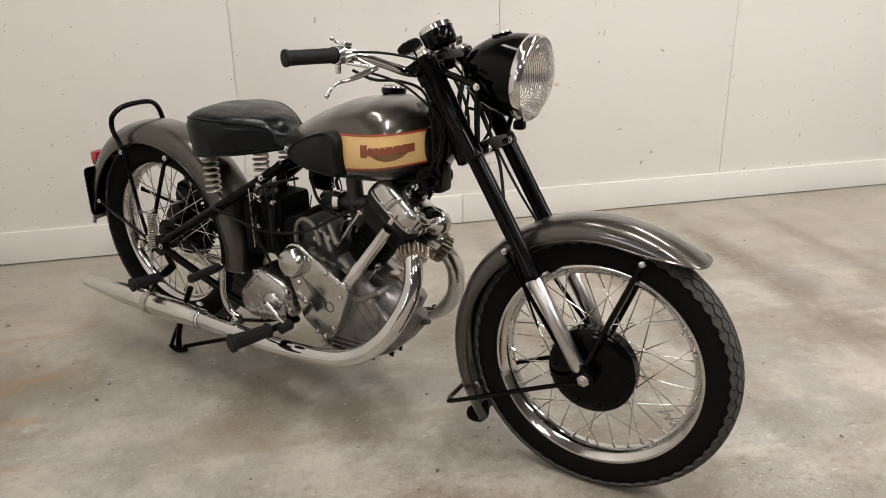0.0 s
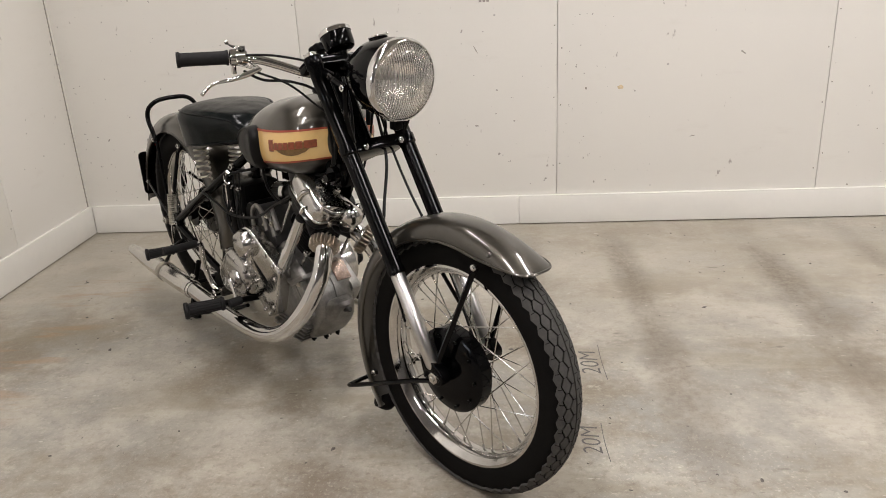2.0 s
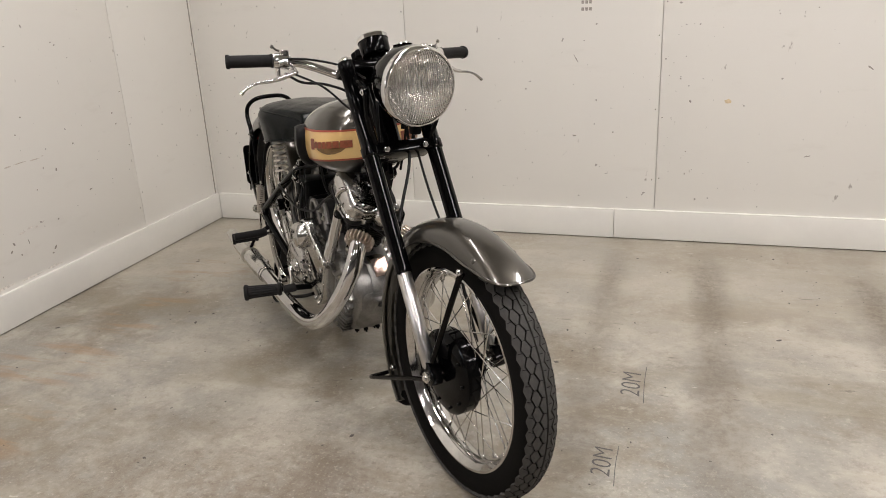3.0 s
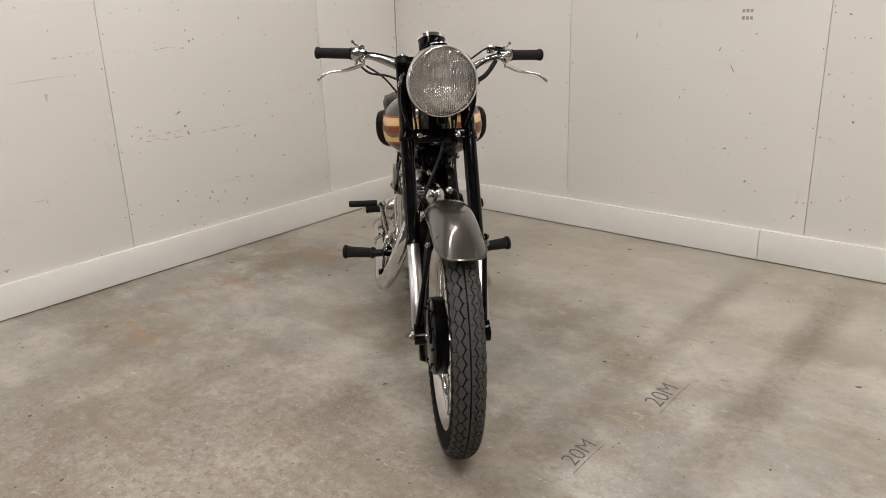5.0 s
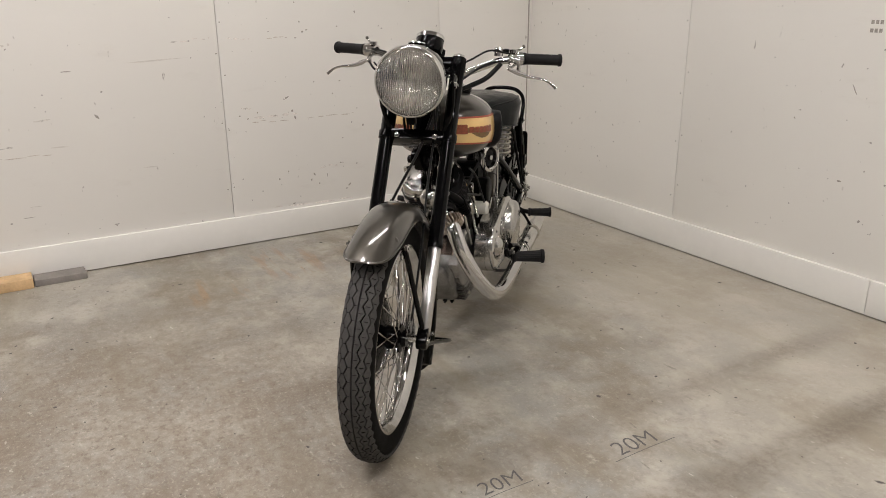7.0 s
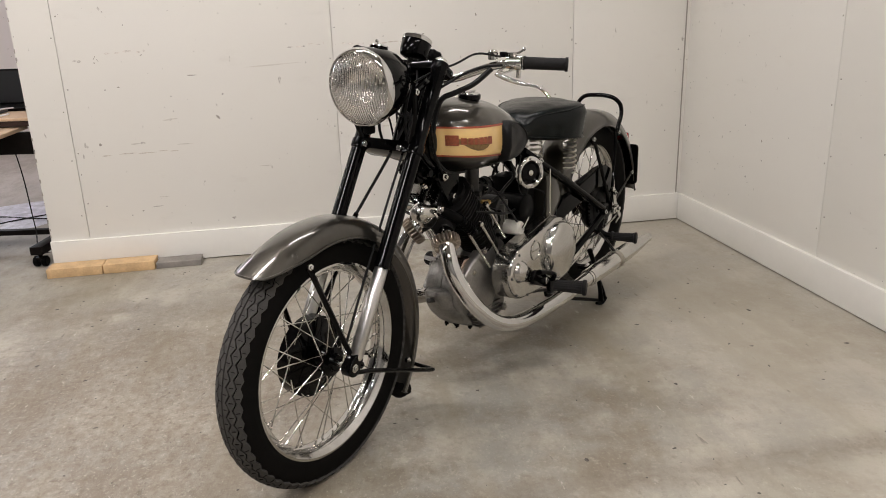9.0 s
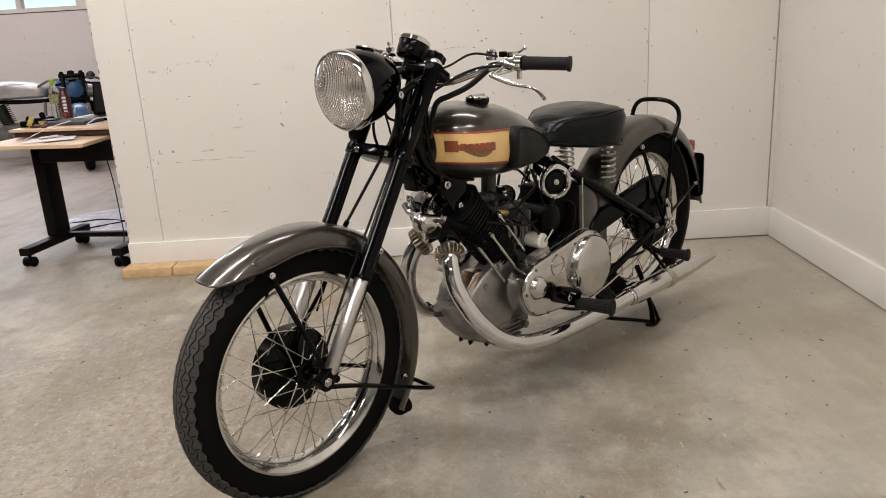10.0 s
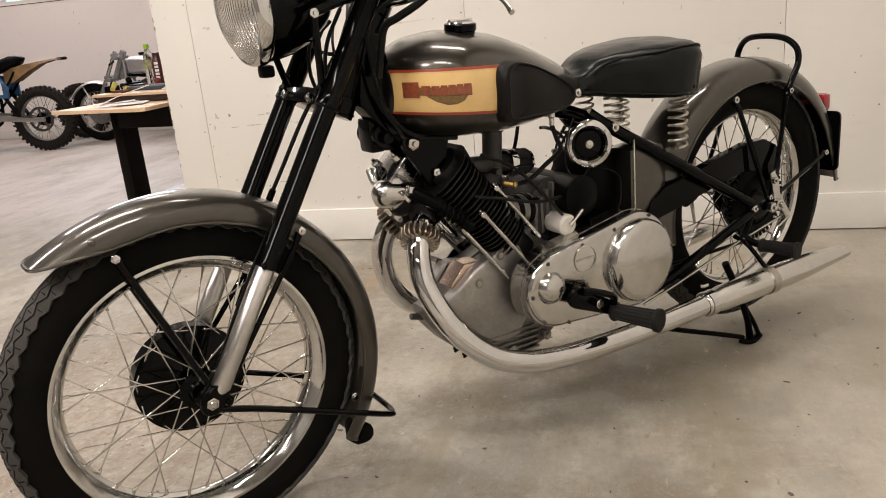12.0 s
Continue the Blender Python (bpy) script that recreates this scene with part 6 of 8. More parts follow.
# magneto drive housing behind the cylinder
bm = B()
plate(bm, hull_of_circles([(-0.85, 0.535, 0.035), (-0.775, 0.475, 0.025), (-0.84, 0.46, 0.03)], 30), -0.070, 0.05, 0.006)
part("magneto_casting", bm, DARKCAST, engine, "grey magneto casting")
bm = B()
lathe(bm, [(-0.07, 0), (-0.07, 0.040), (-0.065, 0.045), (0.100, 0.045), (0.104, 0.047), (0.112, 0.047), (0.116, 0.042), (0.116, 0.0)], (-0.897, 0.0, 0.526), (0, 1, 0), 32)
part("dynamo", bm, SATIN, engine, "black cylindrical dynamo")
MC, MA = V(-0.735, 0.045, 0.512), V(1, 0.12, 0.10).normalized()
bm = B()
lathe(bm, [(-0.06, 0), (-0.06, 0.036), (0.030, 0.036), (0.034, 0.033), (0.046, 0.031), (0.050, 0.026), (0.052, 0)], MC, MA, 32)
part("pick_up", bm, CAST, engine, "bare metal magneto end with dark bands")
for q in (-0.045, -0.012, 0.020):
    bm = B()
    lathe(bm, [(q - 0.007, 0.0360), (q - 0.007, 0.0378), (q + 0.007, 0.0378), (q + 0.007, 0.0360)], MC, MA, 32, True)
    part("pick_up_band", bm, SATIN, engine, "dark band")
for k in range(5):
    bm = B()
    box(bm, (-0.875 + 0.018 * k, 0.048, 0.440 + 0.008 * (k % 2)), (-0.867 + 0.018 * k, 0.066, 0.560 - 0.014 * abs(k - 1)), 0.003)
    part("casting_rib", bm, SUMPCAST, engine)
for bx, bz in ((-0.79, 0.455), (-0.83, 0.445), (-0.80, 0.53)):
    bolt(engine, (bx, 0.066, bz), (0, 1, 0), 0.007, 0.005, SATIN)
bm = B()
box(bm, (-0.885, 0.02, 0.425), (-0.805, 0.06, 0.520), 0.010)
part("timing_block", bm, DARKCAST, engine)
bm = B()
lathe(bm, [(-0.05, 0.024), (0.004, 0.024), (0.006, 0.022), (0.010, 0.019), (0.010, 0)], (-0.848, 0.112, 0.470), (0, 1, 0), 24)
part("release_disc", bm, WHITEPLASTIC, engine, "off-white round cover")
bm = B()
tube(bm, [(-0.848, 0.124, 0.470), (-0.865, 0.126, 0.484), (-0.884, 0.126, 0.500)], [0.006, 0.004, 0.004], 8, 0)
part("release_lever", bm, POLISH, engine)
# clamping strap and bracket of the magneto
bm = B()
tube(bm, [(-0.885, -0.074, 0.50), (-0.878, -0.074, 0.55), (-0.845, -0.074, 0.572), (-0.812, -0.074, 0.552), (-0.795, -0.074, 0.505)], 0.007, 10, 5)
part("magneto_strap", bm, SUMPCAST, engine, "bare metal strap round the magneto")
for x0, z0, x1, z1 in ((-0.80, 0.565, -0.765, 0.49), (-0.775, 0.575, -0.742, 0.515)):
    bm = B()
    tube(bm, [(x0, -0.06, z0), (x1, -0.065, z1)], [0.006, 0.009], 10, 0)
    part("bracket", bm, CAST, engine)
for bx, bz in ((-0.812, 0.52), (-0.79, 0.55), (-0.765, 0.53)):
    bolt(engine, (bx, -0.071, bz), (0, -1, 0), 0.008, 0.005, ZINC)
# carburettor and filter
carb = group("carburettor", "grey carburettor with a pleated air filter", engine.parent)
bm = B()
rod(bm, (-0.722, -0.010, 0.575), (-0.732, -0.010, 0.705), 0.0225, 18)
rod(bm, (-0.712, -0.010, 0.556), (-0.716, -0.010, 0.60), 0.027, 18)
rod(bm, (-0.650, -0.005, 0.625), (-0.775, -0.018, 0.612), 0.020, 18)
rod(bm, (-0.731, -0.010, 0.69), (-0.733, -0.010, 0.70), 0.026, 18)
rod(bm, (-0.716, -0.045, 0.605), (-0.716, 0.03, 0.605), 0.009, 12)
part("body", bm, DARKCAST, carb, "dull grey carburettor body")
bm = B()
u, ax = V(0, 1, 0), V(-1, -0.08, -0.10).normalized()
v = ax.cross(u).normalized()
FCEN = V(-0.778, -0.018, 0.611)
rings = []
for h, f in ((0, 0.9), (0.002, 1.0), (0.048, 0.86), (0.050, 0.7)):
    ring = []
    for k in range(64):
        a = 2 * math.pi * k / 64
        ring.append(FCEN + ax * h + (u * math.cos(a) + v * math.sin(a)) * (0.033 if k % 2 else 0.029) * f)
    rings.append(ring)
loft(bm, rings)
part("air_filter", bm, DARKCAST, carb, "dark pleated cone filter", 15)
bm = B()
lathe(bm, [(-0.014, 0.028), (-0.014, 0.0325), (0.004, 0.0335), (0.004, 0.028)], FCEN, ax, 28, True)
lathe(bm, [(0.046, 0.0305), (0.053, 0.0290), (0.053, 0.0), (0.048, 0.0)], FCEN, ax, 28)
part("filter_band", bm, CHROME, carb, "chrome filter band")
bm = B()
rod(bm, (-0.725, 0.025, 0.578), (-0.755, 0.04, 0.572), 0.007, 8)
rod(bm, (-0.745, 0.036, 0.573), (-0.750, 0.038, 0.573), 0.010, 6)
part("brass_union", bm, BRASS, carb, "brass fuel union")
# head steady plates and front lugs
for s in SIDES:
    bm = B()
    plate(bm, hull_of_circles([(-0.497, 0.703, 0.021), (-0.545, 0.628, 0.022), (-0.575, 0.71, 0.014)], 24), s * 0.030 + 0.02, s * 0.040 + 0.02, 0.002)
    part("head_plate", bm, BLACK, engine, "black engine mounting plate")
    bolt(engine, (-0.497, s * 0.045 + 0.02, 0.703), (0, s, 0), 0.0135, 0.007, POLISH)
    bolt(engine, (-0.548, s * 0.043 + 0.02, 0.635), (0, s, 0), 0.010, 0.005)
bm = B()
rod(bm, (-0.447, -0.04, 0.725), (-0.447, 0.04, 0.725), 0.024, 18)
rod(bm, (-0.45, -0.055, 0.72), (-0.45, 0.055, 0.72), 0.012, 12)
box(bm, (-0.50, -0.028, 0.69), (-0.42, 0.028, 0.76), 0.01)
part("head_lug", bm, BLACK, engine)

# primary chain case on the left-hand side
prim = group("primary_case", "polished aluminium primary chain case with a domed cover", engine.parent)
PC = [(-0.770, 0.348, 0.085), (-1.006, 0.362, 0.115)]
bm = B()
plate(bm, hull_of_circles([(x, z, r + 0.001) for x, z, r in PC], 72), 0.085, 0.122, 0.0)
part("inner_case", bm, POLISH, prim, "polished inner chain case")
bm = B()
plate(bm, hull_of_circles(PC, 96), 0.1225, 0.154, 0.014)
part("outer_case", bm, POLISH, prim, "polished outer chain case")
bm = B()
lathe(bm, [(0.0, 0.099), (0.018, 0.097), (0.026, 0.090), (0.031, 0.077), (0.034, 0.048), (0.035, 0.0)], (-1.006, 0.153, 0.364), (0, 1, 0), 56)
part("clutch_dome", bm, POLISH, prim, "polished clutch dome")
bm = B()
lathe(bm, [(0, 0.037), (0.004, 0.0345), (0.012, 0.031), (0.019, 0.022), (0.023, 0.010), (0.024, 0.0)], (-0.745, 0.153, 0.360), (0, 1, 0), 32)
part("front_boss", bm, POLISH, prim)
bm = B()
lathe(bm, [(0, 0.033), (0.003, 0.033), (0.003, 0.029), (0, 0.029)], (-0.846, 0.154, 0.404), (0, 1, 0), 32, True)
box(bm, (-0.872, 0.154, 0.402), (-0.820, 0.157, 0.406))
part("inspection_cap", bm, POLISH, prim)
for sx, sz in ((-0.839, 0.436), (-0.740, 0.416), (-0.694, 0.350), (-0.722, 0.286), (-0.792, 0.268), (-0.935, 0.451), (-1.045, 0.463), (-1.108, 0.36), (-1.06, 0.268), (-0.94, 0.262)):
    bm = B()
    lathe(bm, [(0, 0.0046), (0.002, 0.0046), (0.003, 0.003), (0.003, 0)], (sx, 0.1535, sz), (0, 1, 0), 10)
    part("case_screw", bm, DARKCAST, prim)

# gearbox on the right-hand side
gbx = group("gearbox", "polished gearbox end cover with black shell", engine.parent)
bm = B()
plate(bm, hull_of_circles([(-0.95, 0.345, 0.085), (-1.02, 0.31, 0.07)], 40), -0.10, 0.085, 0.006)
part("shell", bm, SATIN, gbx, "black gearbox shell")
bm = B()
plate(bm, hull_of_circles([(-0.945, 0.318, 0.068), (-1.04, 0.300, 0.056), (-1.0, 0.365, 0.040)], 48), -0.10, -0.152, 0.032)
part("end_cover", bm, ALLOYCASE, gbx, "polished gearbox end cover", 60)
bm = B()
lathe(bm, [(0, 0.032), (0.012, 0.030), (0.020, 0.022), (0.022, 0.0)], (-0.945, -0.148, 0.322), (0, -1, 0), 28)
part("shaft_boss", bm, ALLOYCASE, gbx)
bm = B()
rod(bm, (-1.02, -0.128, 0.385), (-1.02, -0.128, 0.402), 0.015, 16)
part("filler_plug", bm, ALLOYCASE, gbx)
for bx, bz in ((-1.075, 0.325), (-1.07, 0.268), (-1.005, 0.252), (-0.925, 0.262), (-0.89, 0.30), (-0.895, 0.355), (-0.96, 0.378)):
    bolt(gbx, (bx, -0.140, bz), (0, -1, 0), 0.007, 0.005, CHROME)
bm = B()
tube(bm, [(-0.945, -0.172, 0.322), (-0.92, -0.178, 0.312), (-0.885, -0.188, 0.298), (-0.850, -0.200, 0.292), (-0.838, -0.214, 0.290)], [0.010, 0.007, 0.0065, 0.007, 0.007], 10, 4)
part("gear_lever", bm, CHROME, gbx, "chrome gear lever")
bm = B()
rod(bm, (-0.842, -0.188, 0.292), (-0.846, -0.228, 0.290), 0.014, 14)
part("gear_pedal", bm, GRIP, gbx, "black rubber pedal")
kick = group("kick_starter", "chrome kick starter with a black rubber peg", engine.parent)
bm = B()
tube(bm, [(-1.092, -0.158, 0.236), (-1.12, -0.166, 0.262), (-1.128, -0.176, 0.31), (-1.112, -0.185, 0.37), (-1.098, -0.190, 0.408), (-1.095, -0.20, 0.418)], [0.013, 0.010, 0.009, 0.009, 0.009, 0.009], 12, 5)
part("arm", bm, CHROME, kick)
bolt(kick, (-1.090, -0.168, 0.232), (0, -1, 0), 0.018, 0.011)
bm = B()
rod(bm, (-1.094, -0.205, 0.420), (-1.086, -0.318, 0.424), 0.0128, 16, 0.003)
part("peg", bm, GRIP, kick)

# oil tank, battery, horn, regulator
bm = B()
box(bm, (-1.185, -0.010, 0.425), (-1.055, 0.088, 0.612), 0.036)
part("oil_tank", bm, PAINT, bike, "bronze-grey oil tank")
bm = B()
box(bm, (-1.045, -0.080, 0.43), (-0.950, 0.045, 0.612), 0.016)
box(bm, (-1.105, -0.084, 0.42), (-1.040, -0.012, 0.600), 0.012)
part("battery_box", bm, SATIN, bike, "black battery box")
for yy in (-0.092, 0.094):
    pipe(bike, "strap_rod", [(-1.06, yy, 0.45), (-1.06, yy, 0.63)], 0.003, STEEL, "", 8, 0)
for bx, bz, rr in ((-0.955, 0.442, 0.010), (-1.02, 0.60, 0.008), (-0.97, 0.60, 0.007), (-1.035, 0.52, 0.008), (-0.955, 0.52, 0.006)):
    bolt(bike, (bx, -0.0885, bz), (0, -1, 0), rr, 0.005, CHROME)
for pts in ([(-1.03, -0.092, 0.60), (-1.0, -0.11, 0.64), (-0.95, -0.09, 0.66), (-0.90, -0.05, 0.67)], [(-0.98, -0.092, 0.58), (-0.965, -0.108, 0.52), (-0.972, -0.10, 0.46), (-0.95, -0.09, 0.42)], [(-1.04, -0.09, 0.55), (-1.03, -0.115, 0.50), (-1.0, -0.11, 0.45), (-0.99, -0.095, 0.40)]):
    pipe(bike, "hose", pts, 0.0042, HOSE, "", 8, 5)
horn = group("horn", "black horn with chrome ring")
hc, ha = V(-0.925, 0.088, 0.640), V(0.42, 0.9, 0.0).normalized()
bm = B()
lathe(bm, [(-0.04, 0), (-0.04, 0.030), (-0.01, 0.044), (0.004, 0.046), (0.008, 0.036), (0.002, 0.030), (0.006, 0.0)], hc, ha, 32)
part("body", bm, BLACK, horn)
bm = B()
lathe(bm, [(-0.004, 0.044), (-0.004, 0.0535), (0.004, 0.0545), (0.010, 0.050), (0.012, 0.042), (0.006, 0.036), (0.002, 0.038)], hc, ha, 40, True)
part("ring", bm, CHROME, horn, "chrome horn ring")
bm = B()
lathe(bm, [(0.003, 0.010), (0.010, 0.009), (0.013, 0.0)], hc, ha, 16)
part("nut", bm, STEEL, horn)
for k in range(6):
    a = 2 * math.pi * k / 6 + 0.3
    uu = ha.orthogonal().normalized()
    bolt(horn, hc + ha * 0.010 + (uu * math.cos(a) + ha.cross(uu) * math.sin(a)) * 0.046, ha, 0.0045, 0.003, CHROME)

# wires and hoses about the engine
cable([(-0.845, 0.06, 0.692), (-0.85, 0.07, 0.66), (-0.862, 0.065, 0.635), (-0.83, 0.05, 0.605), (-0.79, 0.045, 0.58), (-0.755, 0.04, 0.572)], 0.0055, "fuel_hose")
cable([(-0.84, -0.055, 0.715), (-0.84, -0.06, 0.68), (-0.82, -0.06, 0.62), (-0.77, -0.05, 0.585), (-0.73, -0.04, 0.60)], 0.0045, "fuel_hose")
cable([(-0.64, 0.075, 0.66), (-0.72, 0.08, 0.62), (-0.80, 0.085, 0.54), (-0.86, 0.09, 0.47)], 0.0038)
cable([(-0.62, 0.07, 0.575), (-0.70, 0.082, 0.555), (-0.78, 0.085, 0.535), (-0.87, 0.07, 0.53)], 0.004, "plug_lead")
cable([(-0.935, 0.08, 0.585), (-0.89, 0.09, 0.565), (-0.86, 0.085, 0.60), (-0.87, 0.08, 0.66), (-0.9, 0.07, 0.70)], 0.0022)
cable([(-0.96, 0.06, 0.58), (-1.0, 0.10, 0.56), (-1.01, 0.098, 0.50), (-0.99, 0.095, 0.46)], 0.002)
cable([(-1.03, -0.10, 0.63), (-1.045, -0.11, 0.57), (-1.02, -0.11, 0.51), (-1.05, -0.10, 0.46)], 0.0022)
cable([(-0.51, -0.06, 0.70), (-0.60, -0.085, 0.655), (-0.72, -0.095, 0.60), (-0.85, -0.10, 0.535), (-1.0, -0.11, 0.515), (-1.10, -0.115, 0.535), (-1.19, -0.118, 0.555)], 0.0042)
cable([(-1.02, -0.075, 0.655), (-1.0, -0.09, 0.62), (-0.985, -0.09, 0.58), (-1.0, -0.092, 0.5)], 0.003)
cable([(-0.99, -0.07, 0.66), (-0.97, -0.085, 0.60), (-0.975, -0.09, 0.52), (-0.965, -0.09, 0.45)], 0.003)
cable([(-0.43, -0.05, 0.80), (-0.45, -0.055, 0.74), (-0.49, -0.055, 0.72), (-0.54, -0.05, 0.71)], 0.0045)
cable([(-0.43, 0.05, 0.80), (-0.46, 0.055, 0.75), (-0.51, 0.055, 0.715), (-0.60, 0.05, 0.70)], 0.0045)
bm = B()
for k, (x, y, z) in enumerate(((-1.03, -0.095, 0.63), (-1.01, -0.098, 0.61), (-1.04, -0.10, 0.60), (-1.0, -0.094, 0.64))):
    rod(bm, (x, y, z), (x + 0.018 * (-1) ** k, y - 0.006, z + 0.012), 0.006, 8)
part("terminal", bm, CHROME, bike, "bright metal terminals")

# the front end is turned a little to the left about the steering axis
STEER = Matrix.Translation((-0.471, -0.004, 1.0)) @ Matrix.Rotation(radians(3.6), 4, -FDIR) @ Matrix.Translation((0.475, 0, -1.0))
TURNED = ("front_wheel", "front_fork", "front_mudguard", "headlamp", "speedometer", "steering_damper", "handlebar", "front_stand", "mudflap")
REAR = {"rear_wheel": (-0.006, 0, 0), "rear_mudguard": (-0.008, 0, -0.006), "tail_lamp": (0.022, 0, 0)}
for ob in bike.children:
    kind_ = ob.name.split(".")[0]
    if kind_ in TURNED:
        aside = -0.002 if kind_ in ("front_wheel", "front_mudguard") else 0.0
        ob.matrix_basis = STEER @ Matrix.Translation((0, aside, 0)) @ ob.matrix_basis
    elif kind_ in REAR:
        ob.matrix_basis = Matrix.Translation(REAR[kind_]) @ ob.matrix_basis
    else:
        ob.matrix_basis = Matrix.Diagonal((0.978, 1, 1, 1)) @ ob.matrix_basis

# ---- along the partition: boards on the floor ----
def board(name, material, lo, hi, label):
    bm = B()
    box(bm, lo, hi, 0.003)
    return tagged(part(name, bm, material), label, "board")


board("pine_board", PINE, (XB + 0.018, 0.296, 0.0), (XB + 0.125, 0.545, 0.044), "raw pine offcut lying along the wall")
board("pine_board", PINE, (XB + 0.018, 0.549, 0.0), (XB + 0.122, 0.785, 0.044), "raw pine offcut lying along the wall")
board("grey_board", GREYWOOD, (XB + 0.018, 0.79, 0.0), (XB + 0.115, 1.0, 0.030), "weathered grey board lying along the wall")


# ---- floor writing and marks ----
def floor_text(x, y, size, length):
    cu = bpy.data.curves.new("floor_writing", "FONT")
    cu.body, cu.size, cu.offset, cu.extrude, cu.shear = "20M", size, -0.0012 * size / 0.1, 0.0002, 0.12
    cu.align_x = "LEFT"
    cu.materials.append(INK)
    ob = new("floor_writing", cu)
    ob.matrix_world = pose(x, y + 0.028, 0.0008, 0, 0, 90)
    tagged(ob, "hand-drawn letters and line on the concrete floor", "writing", group="floor writing")
    bm = B()
    tube(bm, [(-0.032, -0.014, 0.0), (length * 0.5 - 0.028, -0.011, 0.0), (length - 0.028, -0.013, 0.0)], 0.0011, 5, 4)
    for q in bm.verts:
        q.co.z *= 0.3
    part("underline", bm, INK, ob)


floor_text(1.230, 2.010, 0.086, 0.226)
floor_text(1.178, 1.592, 0.074, 0.174)

bm = B()
rnd = random.Random(12)
for _ in range(330):
    x, y = rnd.uniform(-1.0, 3.2), rnd.uniform(0.2, 3.4)
    r = rnd.choice((0.0015, 0.002, 0.002, 0.003, 0.003, 0.004, 0.006))
    turn, long_ = rnd.uniform(0, math.pi), rnd.uniform(1.0, 2.6)
    low, high = [], []
    for k in range(7):
        a = 2 * math.pi * k / 7
        f = rnd.uniform(0.55, 1.15)
        u, v = r * f * long_ * math.cos(a), r * f * math.sin(a)
        p = V(x + u * math.cos(turn) - v * math.sin(turn), y + u * math.sin(turn) + v * math.cos(turn), 0.0002)
        low.append(p)
        high.append(V(x, y, 0.0011) + (p - V(x, y, 0)) * 0.7)
    loft(bm, [low, high])
tagged(part("floor_speck", bm, SPECK), "small dark specks and chips on the concrete", "specks", kind="stuff")


# ---- marks on the walls ----
def wall_mark(at, s, z, w, h, material=SCUFF, lean=0.0, name="wall_mark", label="small dark scuff on the painted wall"):
    w, h = w * 0.8, h * 0.7
    bm = B()
    n = 9
    rnd2 = random.Random(int(s * 1000 + z * 777))
    ring0, ring1 = [], []
    for k in range(n):
        a = 2 * math.pi * k / n
        f = 0.7 + 0.5 * rnd2.random()
        ds, dz = w * f * math.cos(a), h * f * math.sin(a)
        ds, dz = ds * math.cos(lean) - dz * math.sin(lean), ds * math.sin(lean) + dz * math.cos(lean)
        ring0.append(V(*at(s + ds, 0.0005, z + dz)))
        ring1.append(V(*at(s + ds, -0.0007, z + dz)))
    loft(bm, [ring0, ring1])
    ob = tagged(part(name, bm, material), label, "mark", group="wall scuffs")
    if at is at_a:
        ob.matrix_world = OUT
    return ob


wall_mark(at_a, 1.503, 0.660, 0.019, 0.014, TAPE, 0, "tape_scrap", "scrap of yellowed tape stuck to the wall")
wall_mark(at_a, 1.345, 0.66, 0.006, 0.011, SCUFF, 0.4)
for s_, z_, w_, h_, l_ in ((0.835, 0.855, 0.003, 0.032, 0.5), (0.83, 0.50, 0.012, 0.006, 0), (2.59, 0.16, 0.006, 0.008, 0), (1.62, 0.145, 0.03, 0.003, 0), (0.60, 0.72, 0.004, 0.006, 0), (1.85, 0.42, 0.018, 0.003, 0.2), (2.05, 0.80, 0.005, 0.022, 0.9), (0.30, 0.62, 0.005, 0.005, 0), (-0.45, 0.55, 0.004, 0.009, 0.3), (-0.62, 1.0, 0.003, 0.006, 0)):
    wall_mark(at_a, s_, z_, w_, h_, SCUFF, l_)
for k in range(3):
    for j in range(2):
        bm = B()
        p = V(*at_a(0.862 + k * 0.017, -0.0006, 1.072 + j * 0.03))
        box(bm, (p.x - 0.006, p.y, p.z - 0.007), (p.x + 0.006, p.y + 0.001, p.z + 0.007))
        tagged(part("wall_stamp", bm, SCUFF), "faded dark stamp bars on the wall", "stamp", group="stamp bars").matrix_world = OUT
for s_, z_, w_, h_, l_ in ((0.93, 0.70, 0.05, 0.006, 0.05), (0.60, 0.60, 0.007, 0.010, 0.2), (0.98, 0.58, 0.045, 0.004, 0), (1.35, 0.45, 0.04, 0.003, 0.0), (1.17, 0.20, 0.012, 0.004, 0), (1.488, 0.147, 0.016, 0.004, 0), (1.42, 0.93, 0.16, 0.005, 0.05),
                               (0.72, 0.86, 0.007, 0.004, 0), (0.66, 0.85, 0.006, 0.004, 0), (0.84, 1.0, 0.007, 0.003, 0.6), (1.05, 0.90, 0.03, 0.003, 0), (0.85, 0.33, 0.035, 0.002, 0), (1.15, 0.70, 0.006, 0.02, 0.7), (2.45, 0.55, 0.006, 0.01, 0), (2.62, 0.42, 0.012, 0.005, 0.3)):
    wall_mark(at_b, s_, z_, w_, h_, mat("faint_scuff", (0.60, 0.57, 0.52), 0.8, 0, 0, 0.3, 200) if w_ > 0.03 else SCUFF, l_)

SMEAR = mat("brown_smear", (0.52, 0.47, 0.41), 0.8, 0, 0, 0.4, 120)
FAINT = mat("pale_smear", (0.66, 0.62, 0.57), 0.8, 0, 0, 0.3, 90)


